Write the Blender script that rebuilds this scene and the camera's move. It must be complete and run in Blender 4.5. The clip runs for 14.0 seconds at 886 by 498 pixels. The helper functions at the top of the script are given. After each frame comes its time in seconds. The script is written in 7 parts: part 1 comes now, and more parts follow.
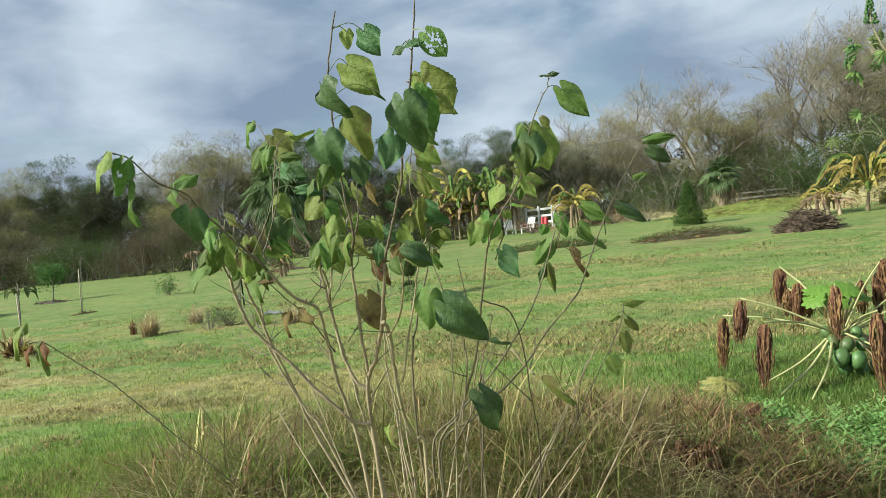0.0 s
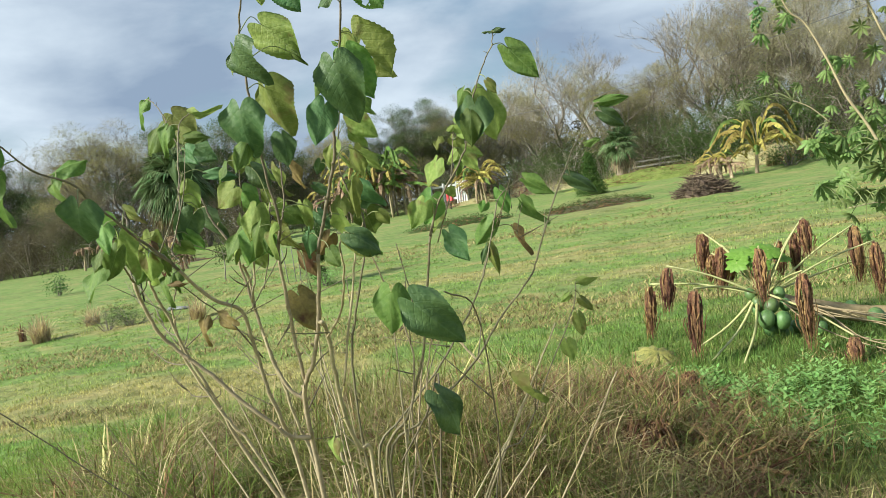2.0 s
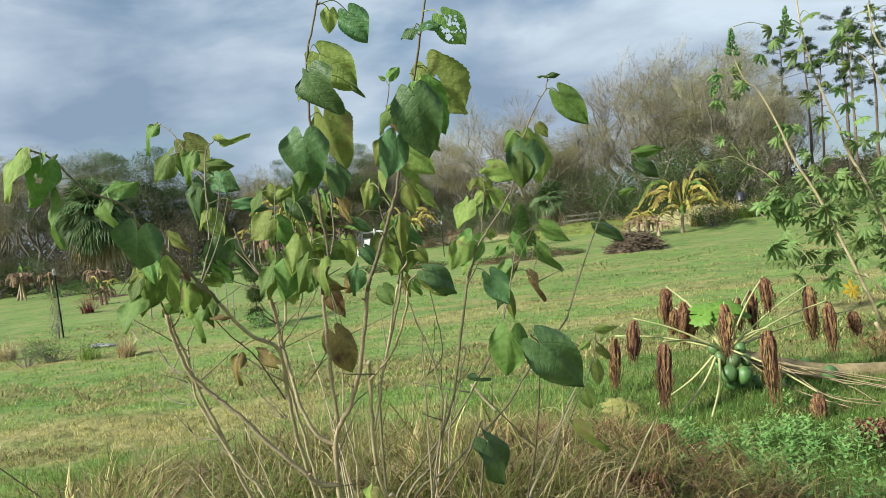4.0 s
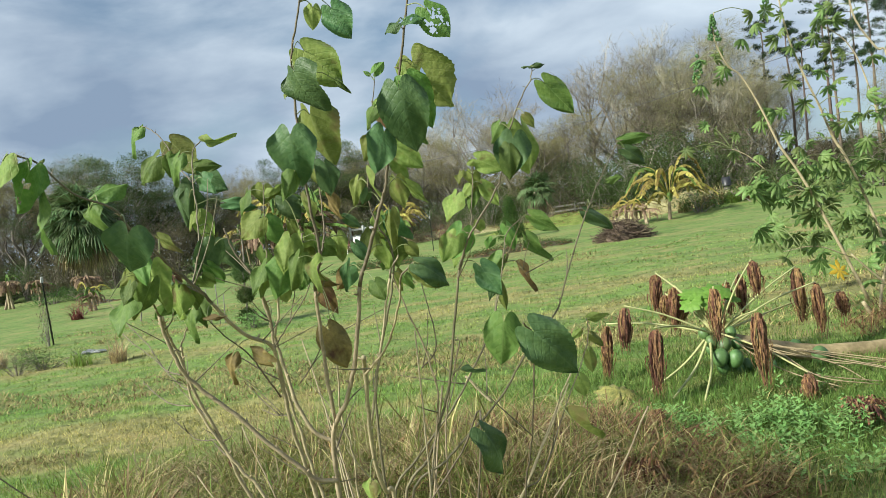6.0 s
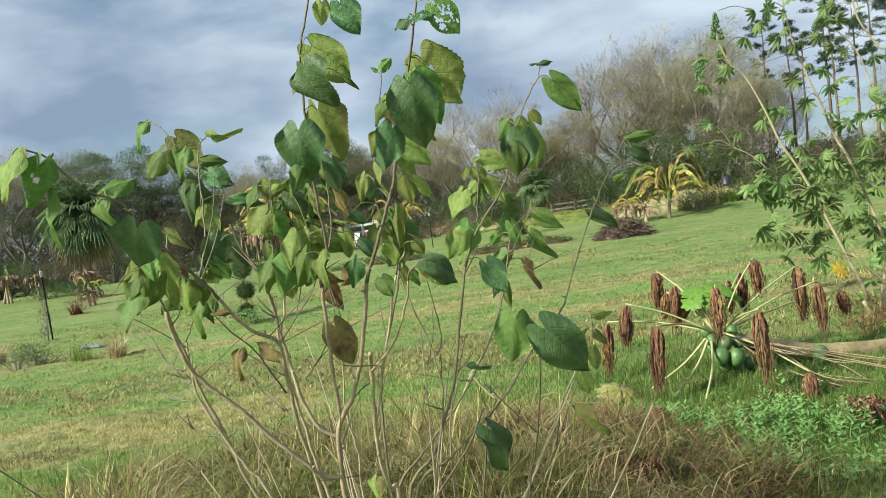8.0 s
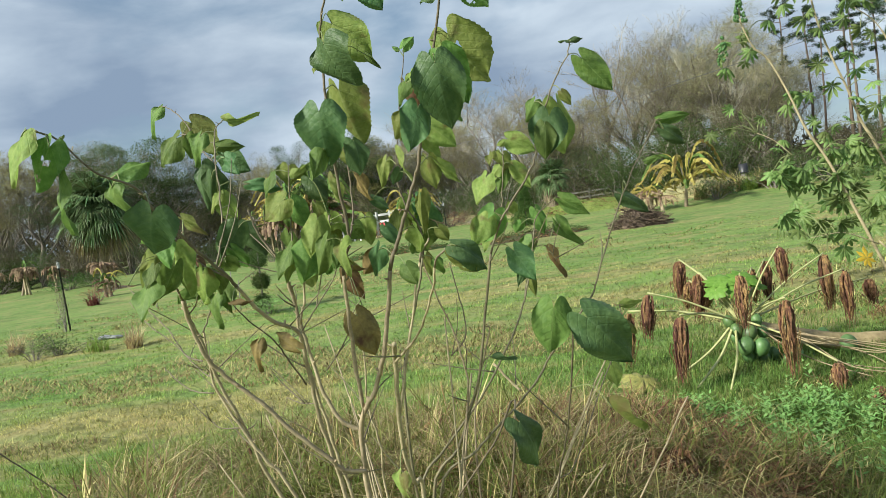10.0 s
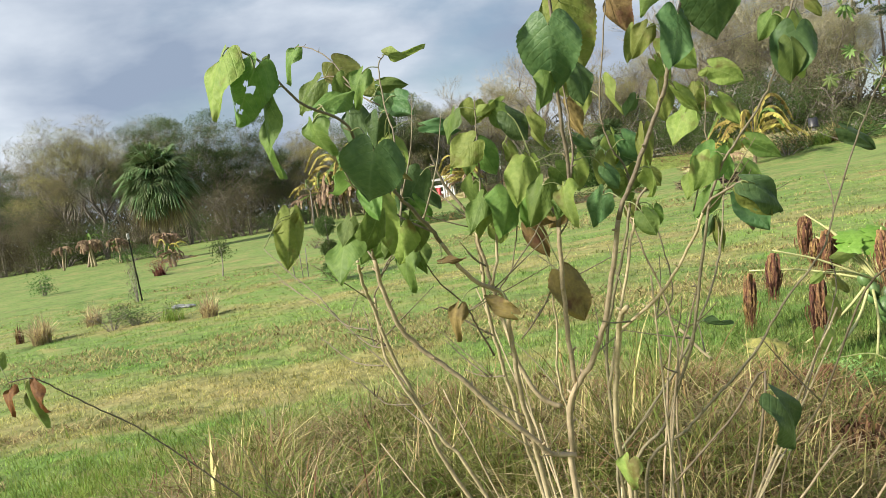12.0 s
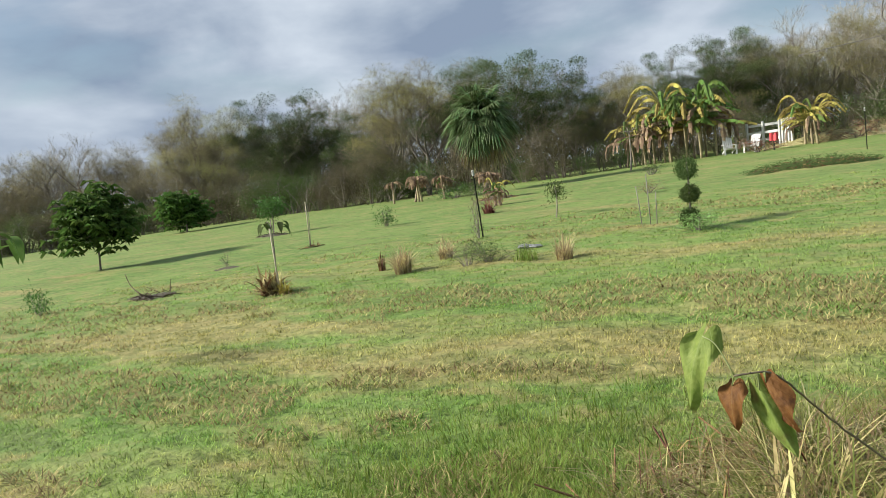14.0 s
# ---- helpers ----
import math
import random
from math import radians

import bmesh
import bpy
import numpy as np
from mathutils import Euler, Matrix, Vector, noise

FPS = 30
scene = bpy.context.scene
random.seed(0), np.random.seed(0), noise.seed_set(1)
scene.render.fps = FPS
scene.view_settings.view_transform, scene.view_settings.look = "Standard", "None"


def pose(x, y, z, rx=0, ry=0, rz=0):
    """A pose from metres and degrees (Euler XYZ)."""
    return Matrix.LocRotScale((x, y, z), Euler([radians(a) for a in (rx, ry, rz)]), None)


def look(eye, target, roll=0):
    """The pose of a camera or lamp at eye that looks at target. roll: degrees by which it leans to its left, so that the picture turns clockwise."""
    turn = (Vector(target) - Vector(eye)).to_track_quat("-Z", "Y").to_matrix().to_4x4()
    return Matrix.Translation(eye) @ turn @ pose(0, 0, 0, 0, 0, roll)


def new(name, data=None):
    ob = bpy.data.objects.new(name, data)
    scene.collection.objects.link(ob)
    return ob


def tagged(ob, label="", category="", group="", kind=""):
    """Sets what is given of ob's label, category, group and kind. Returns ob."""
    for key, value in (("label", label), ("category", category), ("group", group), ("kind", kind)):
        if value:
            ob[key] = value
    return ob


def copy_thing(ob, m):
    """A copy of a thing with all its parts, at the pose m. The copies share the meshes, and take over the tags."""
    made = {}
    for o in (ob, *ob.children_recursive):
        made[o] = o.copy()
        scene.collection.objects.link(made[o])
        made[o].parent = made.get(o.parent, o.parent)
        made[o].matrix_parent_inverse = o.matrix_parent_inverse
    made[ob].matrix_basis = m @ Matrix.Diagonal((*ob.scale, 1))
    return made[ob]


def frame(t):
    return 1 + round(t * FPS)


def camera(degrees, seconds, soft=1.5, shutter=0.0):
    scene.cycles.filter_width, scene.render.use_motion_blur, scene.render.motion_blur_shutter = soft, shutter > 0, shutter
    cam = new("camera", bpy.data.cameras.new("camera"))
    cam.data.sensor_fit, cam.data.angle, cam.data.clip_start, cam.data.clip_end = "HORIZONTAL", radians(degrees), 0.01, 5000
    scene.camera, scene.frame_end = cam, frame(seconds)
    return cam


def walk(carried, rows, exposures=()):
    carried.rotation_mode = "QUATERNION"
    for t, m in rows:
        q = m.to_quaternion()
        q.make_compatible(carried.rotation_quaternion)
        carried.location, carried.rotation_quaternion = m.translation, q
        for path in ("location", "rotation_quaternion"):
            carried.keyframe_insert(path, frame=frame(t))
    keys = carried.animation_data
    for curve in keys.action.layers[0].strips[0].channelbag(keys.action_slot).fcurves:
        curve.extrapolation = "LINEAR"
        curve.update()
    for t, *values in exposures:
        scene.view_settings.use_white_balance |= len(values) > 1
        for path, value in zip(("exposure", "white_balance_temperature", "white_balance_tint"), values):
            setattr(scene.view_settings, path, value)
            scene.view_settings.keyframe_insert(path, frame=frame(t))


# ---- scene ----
cam = camera(60.0, 14.0, 0.6)
PATH = [
    (0, (1.146, -2.233, 1.732), (0.514, -0.337, 1.671), -4.1),
    (0.5, (1.01, -2.241, 1.736), (0.519, -0.305, 1.632), -4.7),
    (1, (0.98, -2.179, 1.733), (0.586, -0.223, 1.596), -5.3),
    (1.5, (0.964, -2.063, 1.729), (0.586, -0.105, 1.577), -6.6),
    (2, (0.95, -1.972, 1.743), (0.55, -0.017, 1.606), -6.9),
    (2.5, (0.835, -1.958, 1.743), (0.443, 0.0, 1.624), -5.6),
    (3, (0.674, -1.992, 1.761), (0.344, -0.021, 1.684), -5.6),
    (3.5, (0.602, -1.984, 1.758), (0.357, 0.001, 1.711), -4.8),
    (4, (0.586, -1.975, 1.759), (0.392, 0.015, 1.724), -4.3),
    (6.5, (0.579, -1.985, 1.753), (0.412, 0.007, 1.693), -6.3),
    (7, (0.571, -1.984, 1.752), (0.412, 0.009, 1.685), -5.9),
    (7.5, (0.559, -1.983, 1.752), (0.403, 0.01, 1.686), -5.8),
    (8, (0.559, -1.984, 1.757), (0.394, 0.009, 1.697), -5.8),
    (8.5, (0.56, -1.986, 1.755), (0.371, 0.005, 1.696), -5.7),
    (8.7, (0.562, -1.979, 1.752), (0.356, 0.01, 1.689), -5.7),
    (11, (0.356, -1.865, 1.74), (0.152, 0.121, 1.617), -6.4),
    (11.5, (0.214, -1.824, 1.723), (-0.047, 0.151, 1.544), -6.3),
    (12, (0.07, -1.635, 1.739), (-0.266, 0.331, 1.584), -7.4),
    (12.5, (-0.062, -1.512, 1.739), (-0.487, 0.439, 1.612), -6.6),
    (13, (-0.376, -1.497, 1.751), (-1.056, 0.378, 1.605), -6.2),
    (13.5, (-0.716, -1.381, 1.735), (-1.626, 0.389, 1.538), -6.1),
    (14, (-1.189, -1.148, 1.772), (-2.238, 0.542, 1.564), -6.0),
]
walk(cam, [(t, look(eye, target, roll)) for t, eye, target, roll in PATH], exposures=((0.0, 0.69, 6250, 4), (1.0, 0.77, 6250, 4), (2.0, 0.89, 6300, 4), (3.0, 0.87, 6250, 4), (4.0, 0.73, 6200, 4), (6.3, 0.75, 6200, 4), (8.7, 0.77, 6200, 4), (11.0, 0.69, 6300, 4), (11.5, 0.88, 6550, 8), (12.0, 0.93, 6650, 9), (12.5, 0.87, 6450, 8), (13.0, 0.71, 6400, 7), (14.0, 0.70, 6450, 8)))

# ---- sky and sun: low winter sun from the west side, broken grey cloud ----
SUN_TOWARDS = Vector((-0.78, -0.50, 0.54)).normalized()
world = bpy.data.worlds.new("sky")
scene.world = world
world.use_nodes = True
wn, wl = world.node_tree.nodes, world.node_tree.links
sky = wn.new("ShaderNodeTexSky")
sky.sky_type, sky.sun_disc = "NISHITA", False
sky.sun_elevation = math.asin(SUN_TOWARDS.z)
sky.sun_rotation = math.atan2(SUN_TOWARDS.x, SUN_TOWARDS.y)
sky_gain = wn.new("ShaderNodeVectorMath")
sky_gain.operation = "SCALE"
sky_gain.inputs["Scale"].default_value = 0.11
wl.new(sky.outputs[0], sky_gain.inputs[0])
coord = wn.new("ShaderNodeTexCoord")
flat = wn.new("ShaderNodeMapping")
flat.inputs["Scale"].default_value = (1.0, 1.0, 2.6)
flat.inputs["Rotation"].default_value = (0.0, 0.06, 0.5)
wl.new(coord.outputs["Generated"], flat.inputs[0])
cloud = wn.new("ShaderNodeTexNoise")
cloud.inputs["Scale"].default_value = 2.1
cloud.inputs["Detail"].default_value = 10
cloud.inputs["Roughness"].default_value = 0.52
cloud.inputs["Distortion"].default_value = 0.15
wl.new(flat.outputs[0], cloud.inputs["Vector"])
cover = wn.new("ShaderNodeValToRGB")
cover.color_ramp.elements[0].position, cover.color_ramp.elements[1].position = 0.36, 0.50
wl.new(cloud.outputs[0], cover.inputs[0])
shade_noise = wn.new("ShaderNodeTexNoise")
shade_noise.inputs["Scale"].default_value = 3.4
shade_noise.inputs["Detail"].default_value = 6
shade_noise.inputs["Distortion"].default_value = 0.2
wl.new(flat.outputs[0], shade_noise.inputs["Vector"])
shade = wn.new("ShaderNodeValToRGB")
shade.color_ramp.elements[0].position, shade.color_ramp.elements[0].color = 0.36, (0.29, 0.365, 0.495, 1)
shade.color_ramp.elements[1].position, shade.color_ramp.elements[1].color = 0.65, (0.73, 0.80, 0.90, 1)
wl.new(shade_noise.outputs[0], shade.inputs[0])
sky_mix = wn.new("ShaderNodeMixRGB")
wl.new(cover.outputs[0], sky_mix.inputs[0])
wl.new(sky_gain.outputs[0], sky_mix.inputs[1])
wl.new(shade.outputs[0], sky_mix.inputs[2])
wl.new(sky_mix.outputs[0], wn["Background"].inputs[0])
wn["Background"].inputs[1].default_value = 0.59
sun = new("sun", bpy.data.lights.new("sun", "SUN"))
sun.data.energy, sun.data.angle, sun.data.color = 5.0, radians(9.0), (1.0, 0.94, 0.83)
sun.rotation_euler = (-SUN_TOWARDS).to_track_quat("-Z", "Y").to_euler()
scene.view_settings.exposure = 0.80


# ---- materials ----
def material(name, low, high, scale=8.0, rough=0.8, bump=0.0, per_object=0.0, per_island=0.0, translucent=0.0, fine=6.0, metal=0.0, glow_through=None):
    """Two colours mixed by noise at two scales, with optional variation for each object or island."""
    m = bpy.data.materials.new(name)
    m.use_nodes = True
    n, l = m.node_tree.nodes, m.node_tree.links
    bsdf = n["Principled BSDF"]
    bsdf.inputs["Roughness"].default_value, bsdf.inputs["Metallic"].default_value = rough, metal
    geo = n.new("ShaderNodeNewGeometry")
    coarse, grain = n.new("ShaderNodeTexNoise"), n.new("ShaderNodeTexNoise")
    for tex, s in ((coarse, scale), (grain, scale * fine)):
        tex.inputs["Scale"].default_value, tex.inputs["Detail"].default_value = s, 4
        l.new(geo.outputs["Position"], tex.inputs["Vector"])
    add = n.new("ShaderNodeMath")
    add.operation = "MULTIPLY_ADD"
    add.inputs[1].default_value = 0.5
    l.new(grain.outputs[0], add.inputs[0])
    half = n.new("ShaderNodeMath")
    half.operation = "MULTIPLY"
    half.inputs[1].default_value = 0.5
    l.new(coarse.outputs[0], half.inputs[0])
    l.new(half.outputs[0], add.inputs[2])
    ramp = n.new("ShaderNodeValToRGB")
    ramp.color_ramp.elements[0].position, ramp.color_ramp.elements[0].color = 0.36, (*low, 1)
    ramp.color_ramp.elements[1].position, ramp.color_ramp.elements[1].color = 0.64, (*high, 1)
    l.new(add.outputs[0], ramp.inputs[0])
    colour = ramp.outputs[0]
    for amount, kind in ((per_object, "object"), (per_island, "island")):
        if amount:
            if kind == "object":
                source = n.new("ShaderNodeObjectInfo").outputs["Random"]
            else:
                source = geo.outputs["Random Per Island"]
            hsv = n.new("ShaderNodeHueSaturation")
            value = n.new("ShaderNodeMapRange")
            value.inputs["To Min"].default_value, value.inputs["To Max"].default_value = 1 - amount, 1 + amount
            hue = n.new("ShaderNodeMapRange")
            hue.inputs["To Min"].default_value, hue.inputs["To Max"].default_value = 0.5 - 0.06 * amount, 0.5 + 0.06 * amount
            l.new(source, value.inputs[0])
            l.new(source, hue.inputs[0])
            l.new(value.outputs[0], hsv.inputs["Value"])
            l.new(hue.outputs[0], hsv.inputs["Hue"])
            l.new(colour, hsv.inputs["Color"])
            colour = hsv.outputs[0]
    l.new(colour, bsdf.inputs["Base Color"])
    if bump:
        b = n.new("ShaderNodeBump")
        b.inputs["Strength"].default_value, b.inputs["Distance"].default_value = bump, 0.02
        l.new(add.outputs[0], b.inputs["Height"])
        l.new(b.outputs[0], bsdf.inputs["Normal"])
    if translucent:
        bsdf.inputs["Specular IOR Level"].default_value = 0.2
        tr, mix = n.new("ShaderNodeBsdfTranslucent"), n.new("ShaderNodeMixShader")
        mix.inputs[0].default_value = translucent
        l.new(colour, tr.inputs[0])
        l.new(bsdf.outputs[0], mix.inputs[1])
        l.new(tr.outputs[0], mix.inputs[2])
        l.new(mix.outputs[0], n["Material Output"].inputs[0])
    return m


def leaf_material(name, low, high, vein, rough=0.45, translucent=0.3, veins=7.0, brown=None):
    """A broad leaf: midrib and side veins in its own length, blotches, light passing through."""
    m = material(name, low, high, 14.0, rough, 0.0, 0.32)
    n, l = m.node_tree.nodes, m.node_tree.links
    bsdf = n["Principled BSDF"]
    colour = bsdf.inputs["Base Color"].links[0].from_socket
    co = n.new("ShaderNodeTexCoord")
    xyz = n.new("ShaderNodeSeparateXYZ")
    l.new(co.outputs["Object"], xyz.inputs[0])

    def calc(op, a, b=0.0, c=0.0):
        node = n.new("ShaderNodeMath")
        node.operation = op
        for k, v in enumerate((a, b, c)):
            if isinstance(v, (int, float)):
                node.inputs[k].default_value = v
            else:
                l.new(v, node.inputs[k])
        return node.outputs[0]

    side = calc("ABSOLUTE", xyz.outputs[0])
    along = calc("SUBTRACT", xyz.outputs[1], calc("MULTIPLY", side, calc("ADD", 0.45, calc("MULTIPLY", side, 1.1))))
    wave = calc("ABSOLUTE", calc("SINE", calc("MULTIPLY", along, veins * math.pi)))
    side_vein = calc("SUBTRACT", 1.0, calc("MULTIPLY", wave, 9.0))
    rib = calc("SUBTRACT", 1.0, calc("MULTIPLY", side, 45.0))
    line = n.new("ShaderNodeClamp")
    l.new(calc("MAXIMUM", side_vein, rib), line.inputs[0])
    mix = n.new("ShaderNodeMixRGB")
    l.new(calc("MULTIPLY", line.outputs[0], 0.28), mix.inputs[0])
    l.new(colour, mix.inputs[1])
    mix.inputs[2].default_value = (*vein, 1)
    final = mix.outputs[0]
    if brown:
        spots = n.new("ShaderNodeTexNoise")
        spots.inputs["Scale"].default_value, spots.inputs["Detail"].default_value = 16, 5
        geo = n.new("ShaderNodeNewGeometry")
        l.new(geo.outputs["Position"], spots.inputs["Vector"])
        edge = n.new("ShaderNodeValToRGB")
        edge.color_ramp.elements[0].position, edge.color_ramp.elements[1].position = 0.56, 0.68
        l.new(spots.outputs[0], edge.inputs[0])
        blotch = n.new("ShaderNodeMixRGB")
        l.new(edge.outputs[0], blotch.inputs[0])
        l.new(final, blotch.inputs[1])
        blotch.inputs[2].default_value = (*brown, 1)
        final = blotch.outputs[0]
    l.new(final, bsdf.inputs["Base Color"])
    bump = n.new("ShaderNodeBump")
    bump.inputs["Strength"].default_value, bump.inputs["Distance"].default_value = 0.38, 0.005
    crinkle = n.new("ShaderNodeTexNoise")
    crinkle.inputs["Scale"].default_value, crinkle.inputs["Detail"].default_value = 9.0, 4
    l.new(co.outputs["Object"], crinkle.inputs["Vector"])
    pucker = calc("MINIMUM", calc("MULTIPLY", wave, 3.0), 1.0)
    l.new(calc("ADD", calc("MULTIPLY", pucker, 0.32), calc("MULTIPLY", crinkle.outputs[0], 2.4)), bump.inputs["Height"])
    bsdf.inputs["Specular IOR Level"].default_value = 0.3
    l.new(bump.outputs[0], bsdf.inputs["Normal"])
    tr, both = n.new("ShaderNodeBsdfTranslucent"), n.new("ShaderNodeMixShader")
    both.inputs[0].default_value = translucent
    l.new(final, tr.inputs[0])
    l.new(bsdf.outputs[0], both.inputs[1])
    l.new(tr.outputs[0], both.inputs[2])
    l.new(both.outputs[0], n["Material Output"].inputs[0])
    return m


def field_material(name, rough=0.85, translucent=0.0, island=0.0, gain=1.0):
    """Mown grass: green with straw-coloured strips of dried cuttings along the mowing lines."""
    m = bpy.data.materials.new(name)
    m.use_nodes = True
    n, l = m.node_tree.nodes, m.node_tree.links
    bsdf = n["Principled BSDF"]
    bsdf.inputs["Roughness"].default_value = rough
    bsdf.inputs["Specular IOR Level"].default_value = 0.25
    geo = n.new("ShaderNodeNewGeometry")

    def noise_at(scale, stretch, turn, detail=4, distort=0.0):
        mp, tex = n.new("ShaderNodeMapping"), n.new("ShaderNodeTexNoise")
        mp.inputs["Scale"].default_value = stretch
        mp.inputs["Rotation"].default_value = (0, 0, radians(turn))
        l.new(geo.outputs["Position"], mp.inputs[0])
        l.new(mp.outputs[0], tex.inputs["Vector"])
        tex.inputs["Scale"].default_value, tex.inputs["Detail"].default_value, tex.inputs["Distortion"].default_value = scale, detail, distort
        return tex.outputs[0]

    def blend(fac, low, high, a, b, most=1.0):
        ramp = n.new("ShaderNodeMapRange")
        ramp.inputs["From Min"].default_value, ramp.inputs["From Max"].default_value = low, high
        ramp.inputs["To Max"].default_value = most
        l.new(fac, ramp.inputs[0])
        mix = n.new("ShaderNodeMixRGB")
        l.new(ramp.outputs[0], mix.inputs[0])
        for k, v in ((1, a), (2, b)):
            if isinstance(v, tuple):
                mix.inputs[k].default_value = (*v, 1)
            else:
                l.new(v, mix.inputs[k])
        return mix.outputs[0]

    green = blend(noise_at(0.35, (1, 1, 1), 0, 5), 0.35, 0.65, (0.098, 0.182, 0.035), (0.160, 0.243, 0.057))
    green = blend(noise_at(5.0, (1, 1, 1), 0, 4), 0.35, 0.7, green, (0.205, 0.265, 0.082), 0.55)
    straw = blend(noise_at(7.0, (1, 1, 1), 0, 5), 0.35, 0.65, (0.20, 0.145, 0.055), (0.42, 0.33, 0.155))
    strips = noise_at(0.62, (0.20, 1.0, 1), 8, 5, 0.6)
    reach = n.new("ShaderNodeSeparateXYZ")
    l.new(geo.outputs["Position"], reach.inputs[0])
    ripe = n.new("ShaderNodeMapRange")
    for key, v in (("From Min", 5.0), ("From Max", 17.0), ("To Min", 1.0), ("To Max", 0.86)):
        ripe.inputs[key].default_value = v
    l.new(reach.outputs[1], ripe.inputs[0])
    scaled = n.new("ShaderNodeMath")
    scaled.operation = "MULTIPLY"
    l.new(strips, scaled.inputs[0])
    l.new(ripe.outputs[0], scaled.inputs[1])
    base = blend(scaled.outputs[0], 0.47, 0.60, green, straw, 0.64)
    dull = noise_at(0.9, (0.3, 1.0, 1), 8, 4, 0.4)
    base = blend(dull, 0.54, 0.70, base, (0.12, 0.14, 0.05), 0.5)
    # Two scales of dark noise paint the shaded gaps between grass tufts.
    fine_gap_shade = noise_at(26.0, (1, 1, 1), 0, 3)
    base = blend(fine_gap_shade, 0.52, 0.66, base, (0.062, 0.082, 0.024), 0.45)
    gap_shade = noise_at(8.0, (0.6, 1, 1), 8, 4, 0.5)
    base = blend(gap_shade, 0.53, 0.66, base, (0.062, 0.082, 0.024), 0.55)
    tuft = noise_at(3.2, (0.5, 1, 1), 8, 5, 0.4)
    base = blend(tuft, 0.50, 0.68, base, (0.28, 0.235, 0.10), 0.65)
    if island:
        hsv, value = n.new("ShaderNodeHueSaturation"), n.new("ShaderNodeMapRange")
        value.inputs["To Min"].default_value, value.inputs["To Max"].default_value = gain * (1 - island), gain * (1 + island)
        l.new(geo.outputs["Random Per Island"], value.inputs[0])
        l.new(value.outputs[0], hsv.inputs["Value"])
        l.new(base, hsv.inputs["Color"])
        base = hsv.outputs[0]
    l.new(base, bsdf.inputs["Base Color"])
    b = n.new("ShaderNodeBump")
    b.inputs["Strength"].default_value, b.inputs["Distance"].default_value = 0.9, 0.045
    l.new(noise_at(9.0, (1, 1, 1), 0, 8, 0.6), b.inputs["Height"])
    if not translucent:
        l.new(b.outputs[0], bsdf.inputs["Normal"])
    else:
        tr, mix = n.new("ShaderNodeBsdfTranslucent"), n.new("ShaderNodeMixShader")
        mix.inputs[0].default_value = translucent
        l.new(base, tr.inputs[0])
        l.new(bsdf.outputs[0], mix.inputs[1])
        l.new(tr.outputs[0], mix.inputs[2])
        l.new(mix.outputs[0], n["Material Output"].inputs[0])
    return m


FIELD = field_material("mown grass ground")
# The gain brightens the field colour to paint sunlit blade tips.
BLADE = field_material("grass blades", 0.7, 0.5, 0.5, 1.75)
LUSH = material("lush grass", (0.125, 0.205, 0.032), (0.27, 0.345, 0.080), 3.0, 0.6, 0, 0, 0.35, 0.5)
BED_GREEN = material("grass among straw", (0.110, 0.140, 0.030), (0.26, 0.275, 0.075), 3.0, 0.65, 0, 0, 0.4, 0.4)
DRY_WEED = material("dry weeds", (0.15, 0.13, 0.06), (0.31, 0.265, 0.135), 3.0, 0.8, 0.4, 0, 0.3)
STRAW = material("dry straw", (0.20, 0.15, 0.060), (0.48, 0.39, 0.195), 4.0, 0.75, 0, 0, 0.55, 0.15)
PALE_STRAW = material("bleached dry grass", (0.36, 0.28, 0.15), (0.60, 0.50, 0.30), 4.0, 0.8, 0, 0, 0.4, 0.3)
CUTTINGS = material("dried grass cuttings", (0.20, 0.155, 0.065), (0.42, 0.345, 0.165), 4.0, 0.8, 0, 0, 0.5, 0.2)
DEEP_GRASS = material("dense green grass", (0.085, 0.150, 0.030), (0.19, 0.270, 0.066), 3.0, 0.6, 0, 0, 0.4, 0.45)
RUST_STRAW = material("rusty dead grass", (0.12, 0.065, 0.034), (0.29, 0.17, 0.085), 4.0, 0.8, 0, 0, 0.55, 0.1)
WEED = material("weed leaf", (0.18, 0.34, 0.085), (0.30, 0.46, 0.16), 6.0, 0.55, 0, 0, 0.25, 0.35)
FRESH = leaf_material("mulberry leaf", (0.088, 0.165, 0.034), (0.165, 0.255, 0.060), (0.29, 0.38, 0.14), 0.55, 0.38)
# Shaded and backlit leaf tones are put into the dark and yellow greens.
DARK_LEAF = leaf_material("dark mulberry leaf", (0.056, 0.118, 0.042), (0.105, 0.180, 0.064), (0.17, 0.25, 0.12), 0.5, 0.28)
BACKLIT_YELLOWING = leaf_material("yellowing and backlit mulberry leaf", (0.155, 0.215, 0.042), (0.27, 0.32, 0.085), (0.38, 0.43, 0.18), 0.6, 0.42, 7.0, (0.17, 0.15, 0.05))
RUSTY = leaf_material("rusty mulberry leaf", (0.20, 0.10, 0.025), (0.36, 0.20, 0.05), (0.34, 0.22, 0.09), 0.6, 0.4, 7.0, (0.08, 0.035, 0.02))
WITHERED = leaf_material("withered mulberry leaf", (0.13, 0.095, 0.040), (0.25, 0.185, 0.065), (0.30, 0.22, 0.10), 0.7, 0.25, 7.0, (0.11, 0.055, 0.03))
BARK = material("pale mulberry bark", (0.25, 0.20, 0.118), (0.43, 0.355, 0.22), 14.0, 0.75, 0.3, 0.15)
# Brown of thin twigs; on the upper stems it carries crown shade.
SHADED_YOUNG_BARK = material("young brown bark with painted shade", (0.095, 0.078, 0.050), (0.20, 0.165, 0.105), 16.0, 0.7, 0.3, 0.15)
